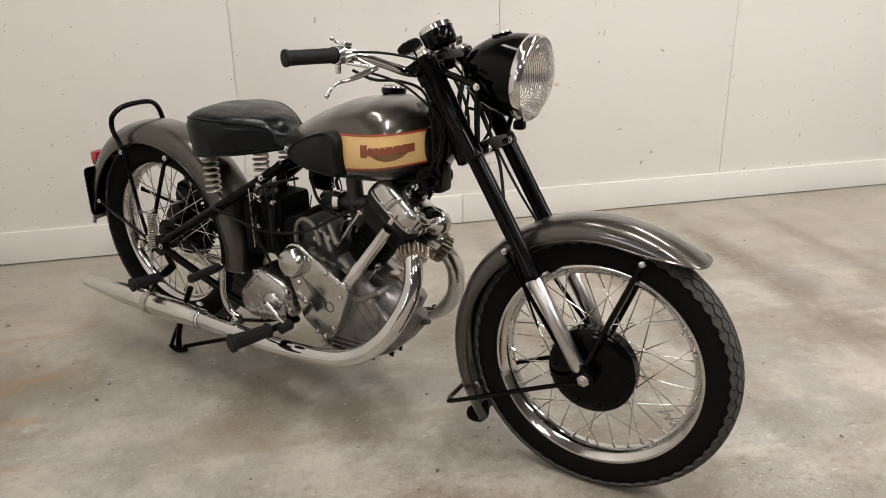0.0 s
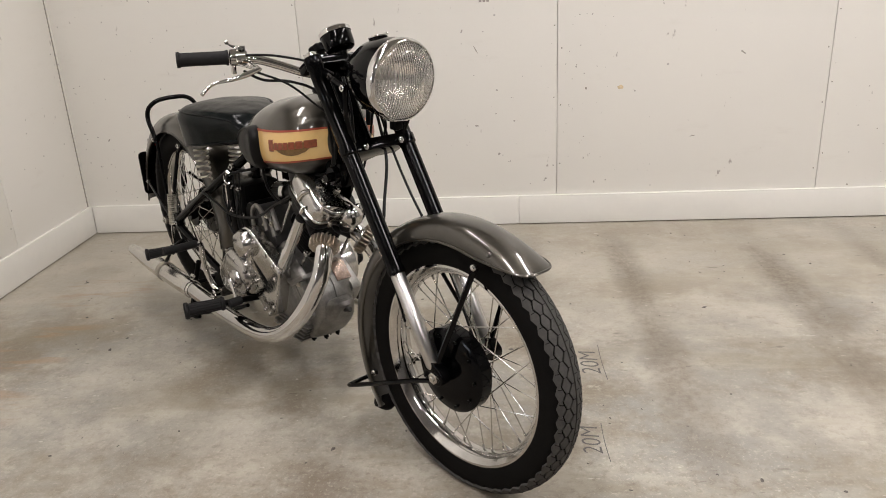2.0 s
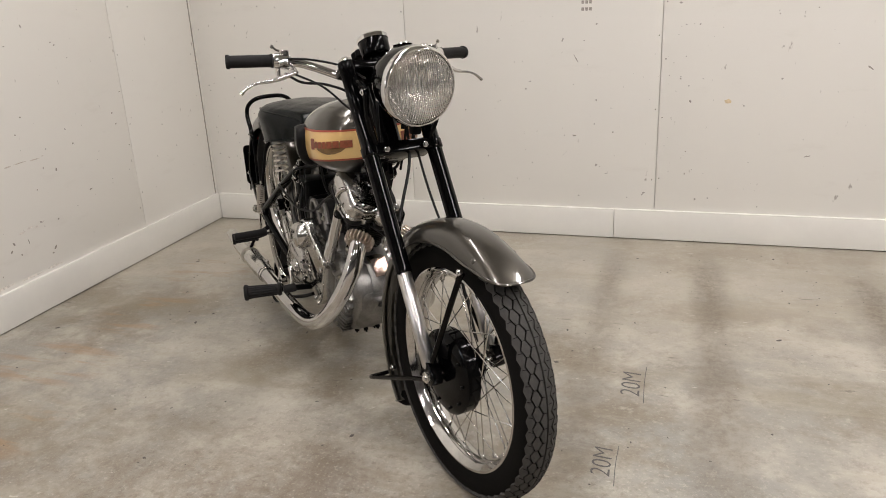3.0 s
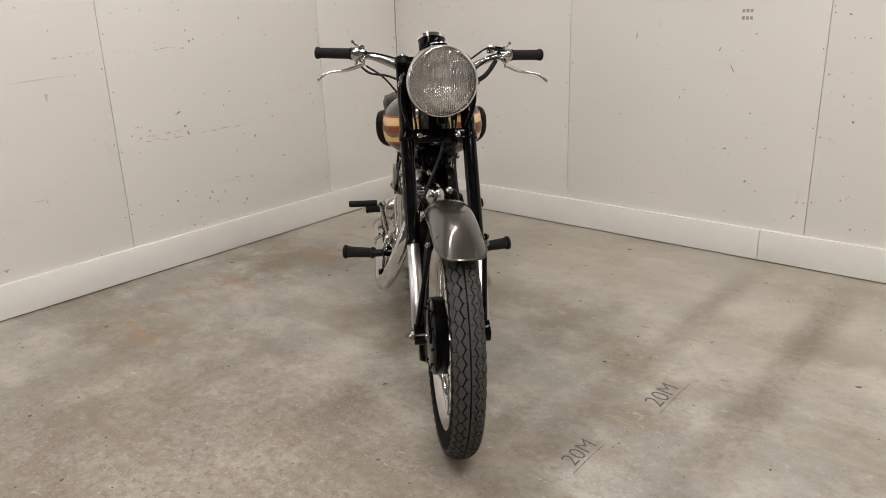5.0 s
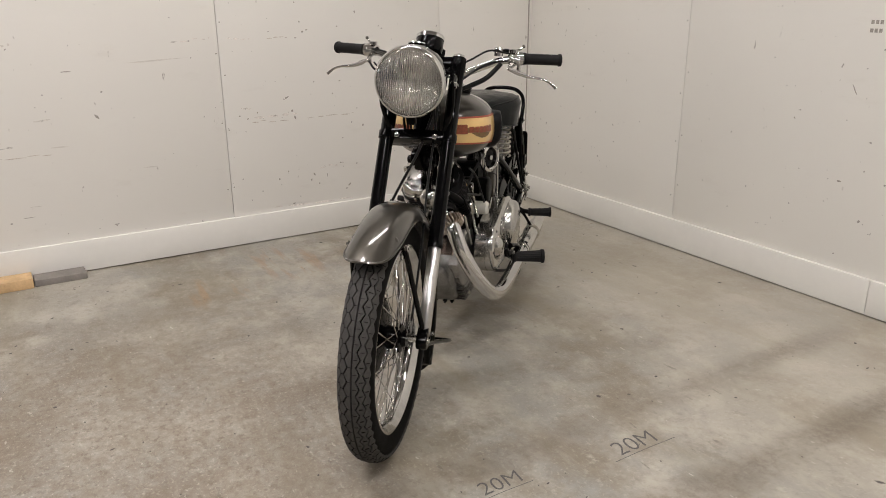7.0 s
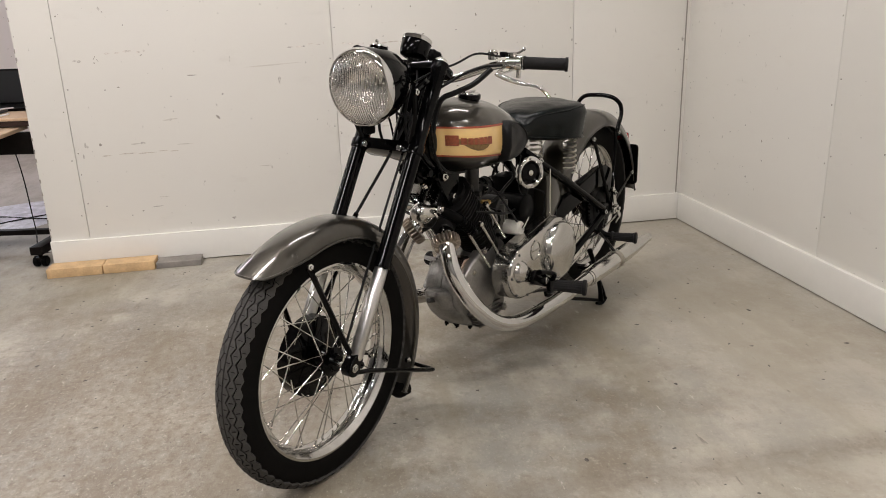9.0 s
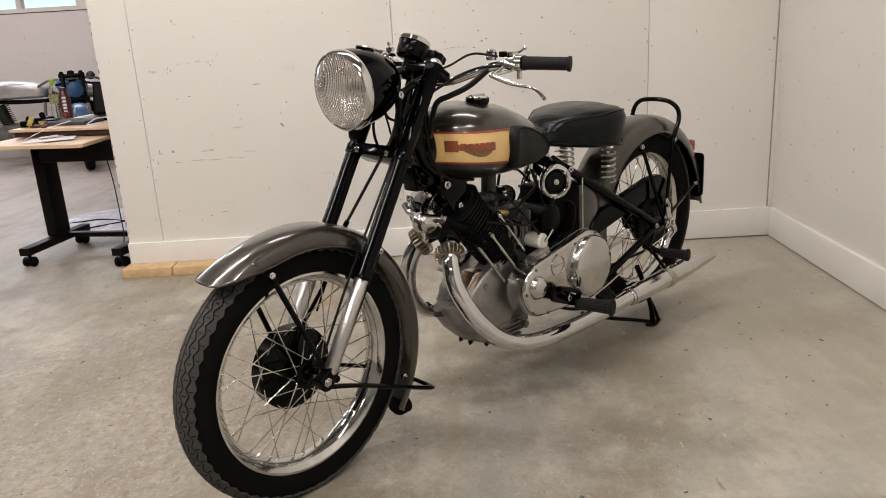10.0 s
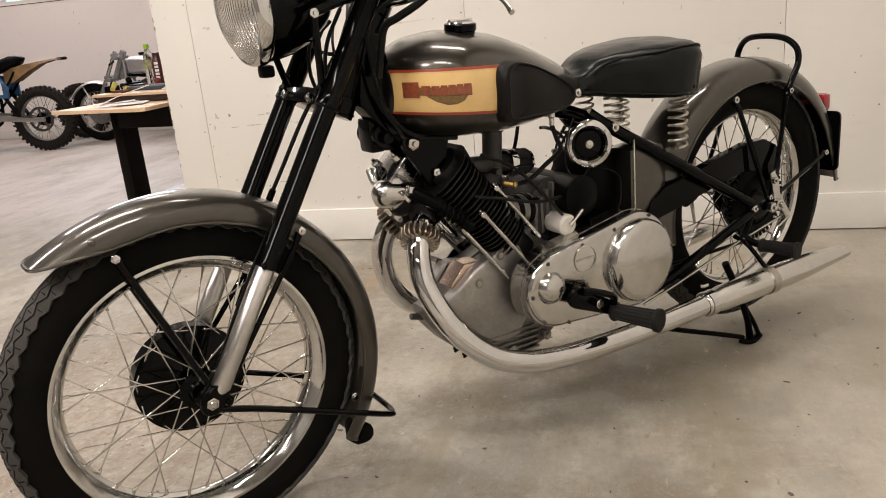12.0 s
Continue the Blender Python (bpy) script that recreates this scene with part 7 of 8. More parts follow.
def streak(at, s0, z0, s1, z1, h, seed):
    """A broken rubbed line on the wall, as one mark."""
    rnd3 = random.Random(seed)
    bm = B()
    q = 0.0
    while q < 1:
        e = min(1.0, q + rnd3.uniform(0.10, 0.26))
        dz = rnd3.uniform(-0.005, 0.005)
        hh = h * rnd3.uniform(0.7, 1.4)
        rows = []
        for f, k in ((0, 0.15), (0.3, 1.0), (0.7, 0.8), (1, 0.1)):
            t_ = q + (e - q) * f
            s_, z_ = s0 + (s1 - s0) * t_, z0 + (z1 - z0) * t_ + dz
            rows.append([V(*at(s_, d, z_ + g * hh * k)) for d, g in ((0.0004, -1), (-0.0006, -1), (-0.0006, 1), (0.0004, 1))])
        loft(bm, rows)
        q = e + rnd3.uniform(0.0, 0.10)
    return tagged(part("wall_smear", bm, SMEAR if h < 0.003 else FAINT), "brown rubbed streak on the painted wall", "mark", group="wall streaks")


for k, (s0, z0, s1, z1, h) in enumerate(((1.85, 0.616, 2.05, 0.612, 0.0026), (2.14, 0.613, 2.40, 0.617, 0.0020), (1.955, 1.015, 2.06, 1.018, 0.0024), (1.76, 1.013, 1.87, 1.016, 0.004), (1.86, 0.640, 2.10, 0.634, 0.006), (1.80, 0.681, 1.85, 0.682, 0.0022), (2.19, 0.345, 2.34, 0.36, 0.004), (1.93, 0.170, 2.40, 0.164, 0.004))):
    streak(at_b, s0, z0, s1, z1, h, 50 + k)
for s_, z_, w_, h_, l_ in ((2.035, 0.723, 0.014, 0.006, 0.5), (2.020, 0.716, 0.006, 0.004, 0), (2.073, 0.621, 0.006, 0.016, 0.3), (2.06, 0.655, 0.008, 0.010, 0.8), (2.138, 1.038, 0.007, 0.007, 0.2), (2.16, 1.046, 0.008, 0.004, 0.2), (2.10, 1.01, 0.009, 0.004, 0), (1.969, 0.314, 0.006, 0.007, 0), (2.16, 0.317, 0.005, 0.012, 0.4), (2.142, 0.290, 0.008, 0.006, 0.7), (2.232, 0.305, 0.003, 0.016, 0.2), (2.312, 0.362, 0.008, 0.004, -0.5), (2.039, 0.176, 0.012, 0.004, 0), (2.185, 0.264, 0.005, 0.007, 0), (2.357, 0.237, 0.013, 0.006, 0.8), (2.34, 0.218, 0.010, 0.004, 0.2), (2.104, 1.176, 0.004, 0.005, 0), (1.964, 1.043, 0.004, 0.005, 0), (2.125, 1.086, 0.005, 0.007, 0.4), (2.325, 1.06, 0.005, 0.004, 0), (2.56, 1.056, 0.006, 0.004, 0.2), (2.578, 1.044, 0.006, 0.004, 0.2), (2.326, 0.789, 0.006, 0.004, 0), (2.284, 0.727, 0.005, 0.005, 0), (2.57, 0.636, 0.006, 0.006, 0.5), (2.852, 0.669, 0.006, 0.005, 0), (2.543, 0.702, 0.004, 0.005, 0), (2.33, 0.493, 0.004, 0.004, 0), (2.405, 0.348, 0.006, 0.006, 0), (2.019, 0.347, 0.004, 0.006, 0), (2.839, 0.72, 0.007, 0.006, 0.3), (2.426, 1.128, 0.005, 0.010, 0.2), (1.79, 0.65, 0.006, 0.005, 0.4), (1.83, 0.633, 0.007, 0.004, 0.6), (1.88, 0.66, 0.005, 0.006, 0.2), (1.97, 0.64, 0.006, 0.004, 0.2)):
    wall_mark(at_b, s_, z_, w_, h_, SCUFF, l_)

SMUDGE = mat("grey_smudge", (0.50, 0.475, 0.435), 0.8, 0, 0, 0.35, 140)
for s_, z_, w_, h_, l_ in ((0.550, 0.986, 0.012, 0.006, 0.1), (0.568, 0.983, 0.012, 0.009, 0.3), (0.533, 0.600, 0.006, 0.018, -0.1), (0.542, 0.593, 0.006, 0.010, 0.2), (0.755, 0.594, 0.030, 0.004, 0.05), (0.790, 0.597, 0.016, 0.007, 0.0), (0.687, 1.209, 0.007, 0.012, 0.2), (0.700, 1.195, 0.005, 0.006, 0.2), (1.515, 1.008, 0.014, 0.006, 0.1), (1.168, 0.197, 0.006, 0.010, 0.3)):
    wall_mark(at_b, s_, z_, w_, h_, SMUDGE, l_, label="soft grey smudge on the painted wall")
for s_, z_, w_, h_, l_ in ((0.636, 0.996, 0.002, 0.014, -0.5), (0.648, 0.985, 0.002, 0.012, 0.5), (0.815, 0.284, 0.034, 0.002, 0.02)):
    wall_mark(at_b, s_, z_, w_, h_, SCUFF, l_, label="thin dark scratch on the painted wall")
for k, (s0, z0, s1, z1, h) in enumerate(((0.68, 1.012, 0.86, 1.018, 0.004), (1.50, 1.008, 1.68, 1.022, 0.003), (0.60, 0.545, 0.95, 0.552, 0.0022))):
    streak(at_b, s0, z0, s1, z1, h, 80 + k)

# chipped edge of the partition's free end
bm = B()
rnd = random.Random(5)
for _ in range(26):
    z = rnd.uniform(0.16, 1.5)
    h = rnd.uniform(0.004, 0.02)
    w = rnd.uniform(0.002, 0.006)
    box(bm, (XB - 0.004, END - 0.0012, z), (XB + 0.0012, END + w, z + h))
tagged(part("chipped_edge", bm, SCUFF), "dark chips along the partition's corner", "chips", kind="stuff")

# ---- the other room: desk ----
desk = tagged(new("desk"), "beech desk on dark T-shaped legs with castors", "desk")
desk.matrix_world = pose(-1.38, -0.325, 0, 0, 0, -10.5)


def desk_part(name, lo, hi, material, bevel=0.004, label="", m=None):
    bm = B()
    box(bm, lo, hi, bevel, m)
    return part(name, bm, material, desk, label)


DARKEDGE = mat("dark_brown_edging", (0.030, 0.014, 0.010), 0.5, 0.0, 0.0, 0.2, 60)
bm = B()
plate(bm, [(0.035, -0.165), (0.065, 0.455), (0.045, 0.475), (-0.34, 0.42), (-0.34, -0.165)], 0.638, 0.656, 0.003, axes="xy")
part("front_top", bm, LAMINATE, desk, "beech laminate front top with a clipped corner")
desk_part("rear_top", (-1.02, -0.16, 0.690), (-0.235, 0.62, 0.705), LAMINATE, 0.003, "raised beech laminate rear top")
desk_part("rear_edging", (-1.00, -0.135, 0.662), (-0.245, 0.60, 0.689), DARKEDGE, 0.002, "dark brown edging below the rear top")
desk_part("apron", (-0.235, -0.02, 0.527), (-0.205, 0.56, 0.637), DESKSTEEL)
for y in (0.0, 0.545):
    desk_part("column", (-0.325, y - 0.034, 0.108), (-0.205, y + 0.034, 0.637), DESKSTEEL, 0.014)
    desk_part("foot_bar", (-0.50, y - 0.03, 0.066), (0.035, y + 0.03, 0.108), DESKSTEEL, 0.005)
    for x in (-0.45, 0.0):
        c = group("castor", "black twin-wheel castor", desk)
        c.location = (x, y, 0)
        bm = B()
        rod(bm, (0, 0, 0.045), (0, 0, 0.068), 0.010, 10)
        box(bm, (-0.020, -0.020, 0.030), (0.020, 0.020, 0.052), 0.008)
        part("stem", bm, DESKSTEEL, c)
        for yy in (-0.020, 0.020):
            bm = B()
            rod(bm, (0, yy - 0.013, 0.027), (0, yy + 0.013, 0.027), 0.027, 18, 0.005)
            part("castor_wheel", bm, SATIN, c)
desk_part("stretcher", (-0.34, 0.03, 0.078), (-0.30, 0.515, 0.106), DESKSTEEL)
D = desk.matrix_world


def on_desk(x, y, z):
    return D @ V(x, y, z)


def bottle(name, p, profile, material, label, cap, cap_mat, extra=()):
    b = tagged(new(name), label, "bottle")
    b.location = p
    bm = B()
    lathe(bm, profile, (0, 0, 0), (0, 0, 1), 24)
    part("body", bm, material, b)
    bm = B()
    lathe(bm, cap, (0, 0, 0), (0, 0, 1), 20)
    part("cap", bm, cap_mat, b)
    for nm, prof, mt in extra:
        bm = B()
        lathe(bm, prof, (0, 0, 0), (0, 0, 1), 24)
        part(nm, bm, mt, b)
    return b


GREENCAP = mat("lime_cap", (0.30, 0.55, 0.03), 0.4, 0, 0, 0.05, 40)
LABEL = mat("bottle_label", (0.30, 0.30, 0.16), 0.5, 0, 0, 0.5, 60)
MAROON = mat("maroon_wrap", (0.075, 0.018, 0.022), 0.35, 0, 0.2, 0.2, 40)
bottle("water_bottle", on_desk(-0.80, -0.262, 0.706), [(0, 0), (0.0, 0.031), (0.03, 0.032), (0.09, 0.030), (0.15, 0.032), (0.185, 0.022), (0.205, 0.013), (0.216, 0.013)], CLEARPLASTIC, "clear plastic water bottle with a lime cap on the desk",
       [(0.210, 0.0), (0.210, 0.0155), (0.235, 0.0155), (0.235, 0.0)], GREENCAP, [("wrap", [(0.09, 0.0315), (0.145, 0.0330)], LABEL)])
shake = bottle("drink_bottle", on_desk(-0.79, -0.190, 0.706), [(0, 0), (0.0, 0.029), (0.02, 0.032), (0.125, 0.032), (0.15, 0.022), (0.162, 0.020), (0.162, 0)], MAROON, "maroon plastic drink bottle with white lettering bars",
               [(0.162, 0.0), (0.162, 0.0205), (0.183, 0.0205), (0.185, 0.0)], MAROON)
shake.rotation_euler = (0, 0, radians(26))
for k in range(5):
    bm = B()
    box(bm, (0.0285, -0.016, 0.033 + 0.0205 * k), (0.0335, 0.006, 0.047 + 0.0205 * k), 0.001)
    part("lettering_bar", bm, PAPER, shake, "white bar where the lettering runs")
REDCAP = mat("dark_red_plastic", (0.16, 0.016, 0.02), 0.35, 0, 0.2, 0.15, 60)
bm = B()
lathe(bm, [(-0.021, 0.0), (-0.019, 0.010), (-0.008, 0.020), (0.006, 0.021), (0.016, 0.014), (0.020, 0.0)], (0, 0, 0), (0, 0, 1), 18)
ob = tagged(part("red_knob", bm, REDCAP), "small dark red plastic knob beside the drink bottle", "knob")
ob.matrix_world = D @ pose(-0.74, -0.165, 0.727)
laptop = tagged(new("laptop"), "black laptop standing open on the desk", "laptop")
laptop.matrix_world = D @ pose(-0.66, 0.20, 0.706, 0, 0, 6)
bm = B()
box(bm, (-0.12, -0.18, 0.0), (0.12, 0.18, 0.016), 0.004)
part("keyboard_deck", bm, SATIN, laptop)
bm = B()
box(bm, (-0.004, -0.18, 0.0), (0.004, 0.18, 0.20), 0.003, pose(-0.125, 0, 0.012, 0, -14, 0))
part("screen", bm, SATIN, laptop)
bm = B()
box(bm, (-0.0015, -0.168, 0.014), (0.0005, 0.168, 0.188), 0.0, pose(-0.125, 0, 0.012, 0, -14, 0) @ pose(0.0055, 0, 0))
part("display", bm, mat("dark_display", (0.004, 0.004, 0.005), 0.3, 0, 0, 0.1, 20, spec=0.15), laptop, "switched-off dark display")
bm = B()
box(bm, (-0.085, -0.135, 0.0), (0.085, 0.135, 0.022), 0.009, D @ pose(-0.44, 0.10, 0.7055, 0, 0, -4))
tagged(part("tablet_case", bm, mat("grey_fabric", (0.05, 0.056, 0.07), 0.7, 0, 0, 0.2, 90)), "dark grey padded case lying on the desk", "case")
PEEL = mat("red_brown_cloth", (0.10, 0.03, 0.025), 0.8, 0, 0, 0.3, 60)
rnd = random.Random(23)
for k, (px, py, rz, w, l) in enumerate(((-0.10, 0.10, 14, 0.16, 0.10), (-0.14, 0.20, -18, 0.15, 0.11), (-0.10, 0.24, 30, 0.10, 0.15), (-0.20, 0.12, 52, 0.05, 0.12))):
    bm = B()
    rows = []
    for i in range(7):
        u = i / 6 - 0.5
        lift = 0.0014 + 0.014 * max(0.0, abs(u) - 0.28) ** 1.2 * (1 if i < 3 else 0.4)
        rows.append([V(u * w, v * l, lift + 0.004 * (v > 0) * (i == 0) + d) for v, d in ((-0.5, 0), (0.5, 0), (0.5, 0.0012), (-0.5, 0.0012))])
    loft(bm, rows)
    ob = tagged(part("paper_sheet", bm, PAPER), "loose white paper sheet with curling corners on the desk", "paper", group="desk papers")
    ob.matrix_world = D @ pose(px, py, 0.6562 + 0.0022 * k, 0, 0, rz)
TAPE = mat("yellow_tape", (0.46, 0.40, 0.10), 0.5)
for px, py, r, mt, tilt in ((-0.34, -0.10, 0.026, TAPE, 62), (-0.40, -0.065, 0.024, TAPE, 0)):
    bm = B()
    lathe(bm, [(-0.012, r * 0.6), (-0.012, r), (0.012, r), (0.012, r * 0.6)], (0, 0, 0), (0, 0, 1), 20, True)
    ob = tagged(part("tape_roll", bm, mt), "small roll of yellow tape on the desk", "tape roll", group="desk clutter")
    ob.matrix_world = D @ pose(px, py, 0.7185 if not tilt else 0.706 + r * math.sin(radians(tilt)) + 0.012 * math.cos(radians(tilt)), tilt, 0, 40)
for px, py, sx, sy, h, rz, mt, nm, lb in ((-0.36, -0.135, 0.034, 0.030, 0.036, 20, SATIN, "black_camera_mount", "small black clamp mount on the desk"), (-0.50, -0.135, 0.05, 0.04, 0.040, -15, SATIN, "black_case", "small black case on the rear top"), (-0.46, -0.06, 0.06, 0.05, 0.030, 30, SATIN, "black_pouch", "soft black pouch among the desk clutter"), (-0.32, -0.03, 0.045, 0.02, 0.012, -30, PEEL, "brown_strap", "red-brown folded strap on the desk"), (-0.29, 0.02, 0.03, 0.012, 0.010, 35, PEEL, "marker_pen", "dark red marker on the desk edge")):
    bm = B()
    box(bm, (-sx, -sy, 0.0), (sx, sy, h), min(sx, sy, h) * 0.35)
    if h > 0.03:
        rod(bm, (0, 0, h * 0.6), (sx * 0.5, sy * 0.6, h * 1.45), sy * 0.4, 12)
    ob = tagged(part(nm, bm, mt), lb, nm.split("_")[-1], group="desk clutter")
    ob.matrix_world = D @ pose(px, py, 0.7055, 0, 0, rz)
cb = B()
tube(cb, [on_desk(-0.40, 0.30, 0.711), on_desk(-0.31, 0.35, 0.718), on_desk(-0.28, 0.31, 0.712), on_desk(-0.31, 0.27, 0.711), on_desk(-0.40, 0.265, 0.732), on_desk(-0.46, 0.30, 0.734)], 0.0045, 6, 6)
tagged(part("white_cable", cb, PAPER), "white charging cable curled on the desk", "cable")
cb = B()
tube(cb, [on_desk(-0.10, 0.03, 0.662), on_desk(-0.20, 0.05, 0.690), on_desk(-0.30, 0.08, 0.713), on_desk(-0.33, 0.16, 0.733)], 0.0025, 6, 6)
tagged(part("thin_cable", cb, PAPER), "thin pale cable running down to the front top", "cable")
cb = B()
tube(cb, [on_desk(-0.30, 0.33, 0.664), on_desk(-0.33, 0.35, 0.4), on_desk(-0.30, 0.38, 0.12), on_desk(-0.22, 0.45, 0.004), on_desk(-0.4, 0.70, 0.004)], 0.003, 6, 6)
tagged(part("hanging_cable", cb, HOSE), "thin dark cable hanging from the desk to the floor", "cable")
for pts in (((-2.30, -0.62), (-2.36, -0.50), (-2.40, -0.36), (-2.28, -0.10), (-2.2, 0.2)), ((-2.12, -0.42), (-2.28, -0.22), (-2.42, 0.02), (-2.5, 0.3))):
    cb = B()
    tube(cb, [(x, y, 0.008) for x, y in pts], 0.004, 6, 5)
    tagged(part("floor_cable", cb, HOSE), "dark cable lying over the pale floor patch", "cable", group="floor cables")
# thin pale patch that stands in for white glare on the floor
bm = B()
rnd = random.Random(8)
pts = [V(-2.44 + 0.36 * math.cos(a) * (1 + 0.16 * math.sin(3 * a)), -0.30 + 0.40 * math.sin(a) * (1 + 0.12 * math.cos(2 * a)), 0.0) for a in [2 * math.pi * k / 30 for k in range(30)]]
hub = V(-2.44, -0.30, 0.0)
rings = [[hub.lerp(p, f) + V(0, 0, 0.0015 + (rnd.uniform(0, 0.007) if f < 0.95 else 0.0)) for p in pts] for f in (0.02, 0.3, 0.5, 0.7, 0.86, 1.0)]
loft(bm, rings, False)
tagged(part("floor_sheet", bm, mat("grimy_sheet", (0.62, 0.62, 0.70), 0.5, 0, 0, 0.35, 14), None, "", 20), "thin bluish white patch laid on the concrete for floor glare", "sheet")


# ---- the other room: motorcycles by the window wall ----
ALLOY = mat("bare_alloy_tank", (0.62, 0.61, 0.61), 0.36, 0.85, 0, 0.12, 14, 0.2, 30)
DRUM = mat("dull_alloy_drum", (0.22, 0.215, 0.21), 0.45, 0.7, 0, 0.2, 30)
MUD = mat("muddy_rubber", (0.016, 0.014, 0.012), 0.85, 0, 0, 0.5, 40, 0.3, 300, spec=0.1)
BLUE = mat("blue_plastic", (0.02, 0.085, 0.20), 0.35, 0, 0.3, 0.3, 20)
TAN = mat("tan_plastic", (0.17, 0.105, 0.045), 0.5, 0, 0, 0.35, 20)
GREYFRAME = mat("grey_frame_paint", (0.24, 0.24, 0.235), 0.4, 0.5, 0, 0.15, 30)


def simple_wheel(parent, name, c, r, half, knobs, hub):
    w = new(name)
    w.parent, w.location = parent, c
    bm = B()
    lathe(bm, tyre_profile(r, half, r - 0.085), (0, 0, 0), (0, 1, 0), 48)
    if knobs:
        for k in range(40):
            for yy in (-0.6, 0.0, 0.6):
                box(bm, (r - 0.014, yy * half - half * 0.2, -0.011), (r + 0.009, yy * half + half * 0.2, 0.011), 0, Matrix.Rotation(2 * math.pi * (k + 0.5 * (yy == 0)) / 40, 4, "Y"))
    part("tyre", bm, MUD if knobs else RUBBER, w, "knobbly black tyre" if knobs else "black tyre")
    bm = B()
    rr = r - 0.085
    lathe(bm, [(-half * 0.7, rr + 0.008), (-half * 0.5, rr - 0.006), (0, rr - 0.014), (half * 0.5, rr - 0.006), (half * 0.7, rr + 0.008), (half * 0.5, rr + 0.0), (0, rr - 0.006), (-half * 0.5, rr)], (0, 0, 0), (0, 1, 0), 48, True)
    part("rim", bm, STEEL if not knobs else DRUM, w)
    bm = B()
    lathe(bm, [(-0.05, 0), (-0.05, hub * 0.9), (-0.02, hub), (0.02, hub), (0.05, hub * 0.9), (0.05, 0)], (0, 0, 0), (0, 1, 0), 28)
    part("hub", bm, DRUM if not knobs else SATIN, w)
    proto = None
    for i in range(36):
        a = 2 * math.pi * i / 36
        if proto is None:
            bm = B()
            rod(bm, (hub * 0.9, 0.02, 0.03), (rr - 0.006, 0, 0), 0.002, 5, 0.0002)
            proto = part("spoke", bm, STEEL if not knobs else DARKCAST, w)
        else:
            clone(proto, Matrix.Rotation(a, 4, "Y") @ Matrix.Diagonal((1, 1 if i % 2 else -1, 1 if (i // 2) % 2 else -1, 1)))
    return w


# stripped road racers by the window wall
def road_racer(place, tank_mat, label, guard=None, lamp=False):
    racer = tagged(new("racing_motorcycle"), label, "motorcycle")
    racer.matrix_world = place
    paint = SATIN if lamp else GREYFRAME
    simple_wheel(racer, "front_wheel", (0, 0, 0.305), 0.305, 0.045, False, 0.125)
    simple_wheel(racer, "rear_wheel", (-1.33, 0, 0.31), 0.31, 0.05, False, 0.10)
    for s in SIDES:
        bm = B()
        lathe(bm, [(0.050, 0.0), (0.050, 0.100), (0.056, 0.104), (0.056, 0.085), (0.054, 0.03), (0.062, 0.026), (0.062, 0.0)], (0, 0, 0.305), (0, s, 0), 28)
        part("drum_plate", bm, DRUM, racer, "dull alloy brake drum plate")
        pipe(racer, "fork_leg", [(0.005, s * 0.085, 0.29), (-0.165, s * 0.085, 0.60)], 0.023, DRUM, "", 12, 0)
        pipe(racer, "fork_tube", [(-0.16, s * 0.085, 0.59), (-0.335, s * 0.085, 0.90)], 0.019, SATIN if lamp else STEEL, "", 12, 0)
        pipe(racer, "frame_tube", [(-0.37, s * 0.03, 0.80), (-0.43, s * 0.11, 0.45), (-0.53, s * 0.13, 0.22), (-0.95, s * 0.13, 0.22), (-1.05, s * 0.12, 0.62)], 0.016, paint, "", 10, 4)
        pipe(racer, "seat_rail", [(-0.40, s * 0.05, 0.66), (-0.80, s * 0.11, 0.625), (-1.45, s * 0.11, 0.635)], 0.014, SATIN, "", 10, 4)
        pipe(racer, "swing_arm", [(-0.93, s * 0.12, 0.33), (-1.33, s * 0.11, 0.315)], 0.018, paint, "", 10, 0)
        pipe(racer, "shock", [(-1.30, s * 0.13, 0.34), (-1.14, s * 0.13, 0.62)], 0.024, SATIN, "", 12, 0)
        pipe(racer, "guard_stay", [(-0.005, s * 0.07, 0.33), (0.12, s * 0.055, 0.60)], 0.006, ALLOY, "", 8, 0)
        pipe(racer, "clip_on_bar", [(-0.30, s * 0.09, 0.80), (-0.31, s * 0.20, 0.775)], 0.011, SATIN, "", 10, 0)
    for x, z in ((-0.205, 0.64), (-0.325, 0.855)):
        bm = B()
        box(bm, (-0.045, -0.115, -0.016), (0.035, 0.115, 0.016), 0.008, pose(x, 0, z, 0, -28, 0))
        for s in SIDES:
            rod(bm, V(x, s * 0.085, z) + V(0.014, 0, -0.028), V(x, s * 0.085, z) + V(-0.014, 0, 0.028), 0.030, 14, 0.004)
        part("fork_yoke", bm, paint, racer)
    bm = B()
    rod(bm, (-0.245, 0, 0.63), (-0.385, 0, 0.90), 0.033, 16, 0.004)
    box(bm, (-0.47, -0.014, 0.62), (-0.30, 0.014, 0.78), 0.01)
    part("steering_head", bm, paint, racer)
    bm = B()
    rings = []
    for x, w, top, bot in ((-0.435, 0.05, 0.80, 0.69), (-0.445, 0.10, 0.825, 0.67), (-0.48, 0.135, 0.838, 0.66), (-0.75, 0.14, 0.838, 0.655), (-0.95, 0.125, 0.815, 0.655), (-1.05, 0.105, 0.775, 0.66), (-1.07, 0.06, 0.75, 0.67)):
        rings.append([V(x, math.copysign(abs(math.cos(a)) ** 0.5, math.cos(a)) * w, (top + bot) / 2 + math.copysign(abs(math.sin(a)) ** 0.5, math.sin(a)) * (top - bot) / 2) for a in [2 * math.pi * k / 28 for k in range(28)]])
    loft(bm, rings)
    part("tank", bm, tank_mat, racer, "", 60)
    bm = B()
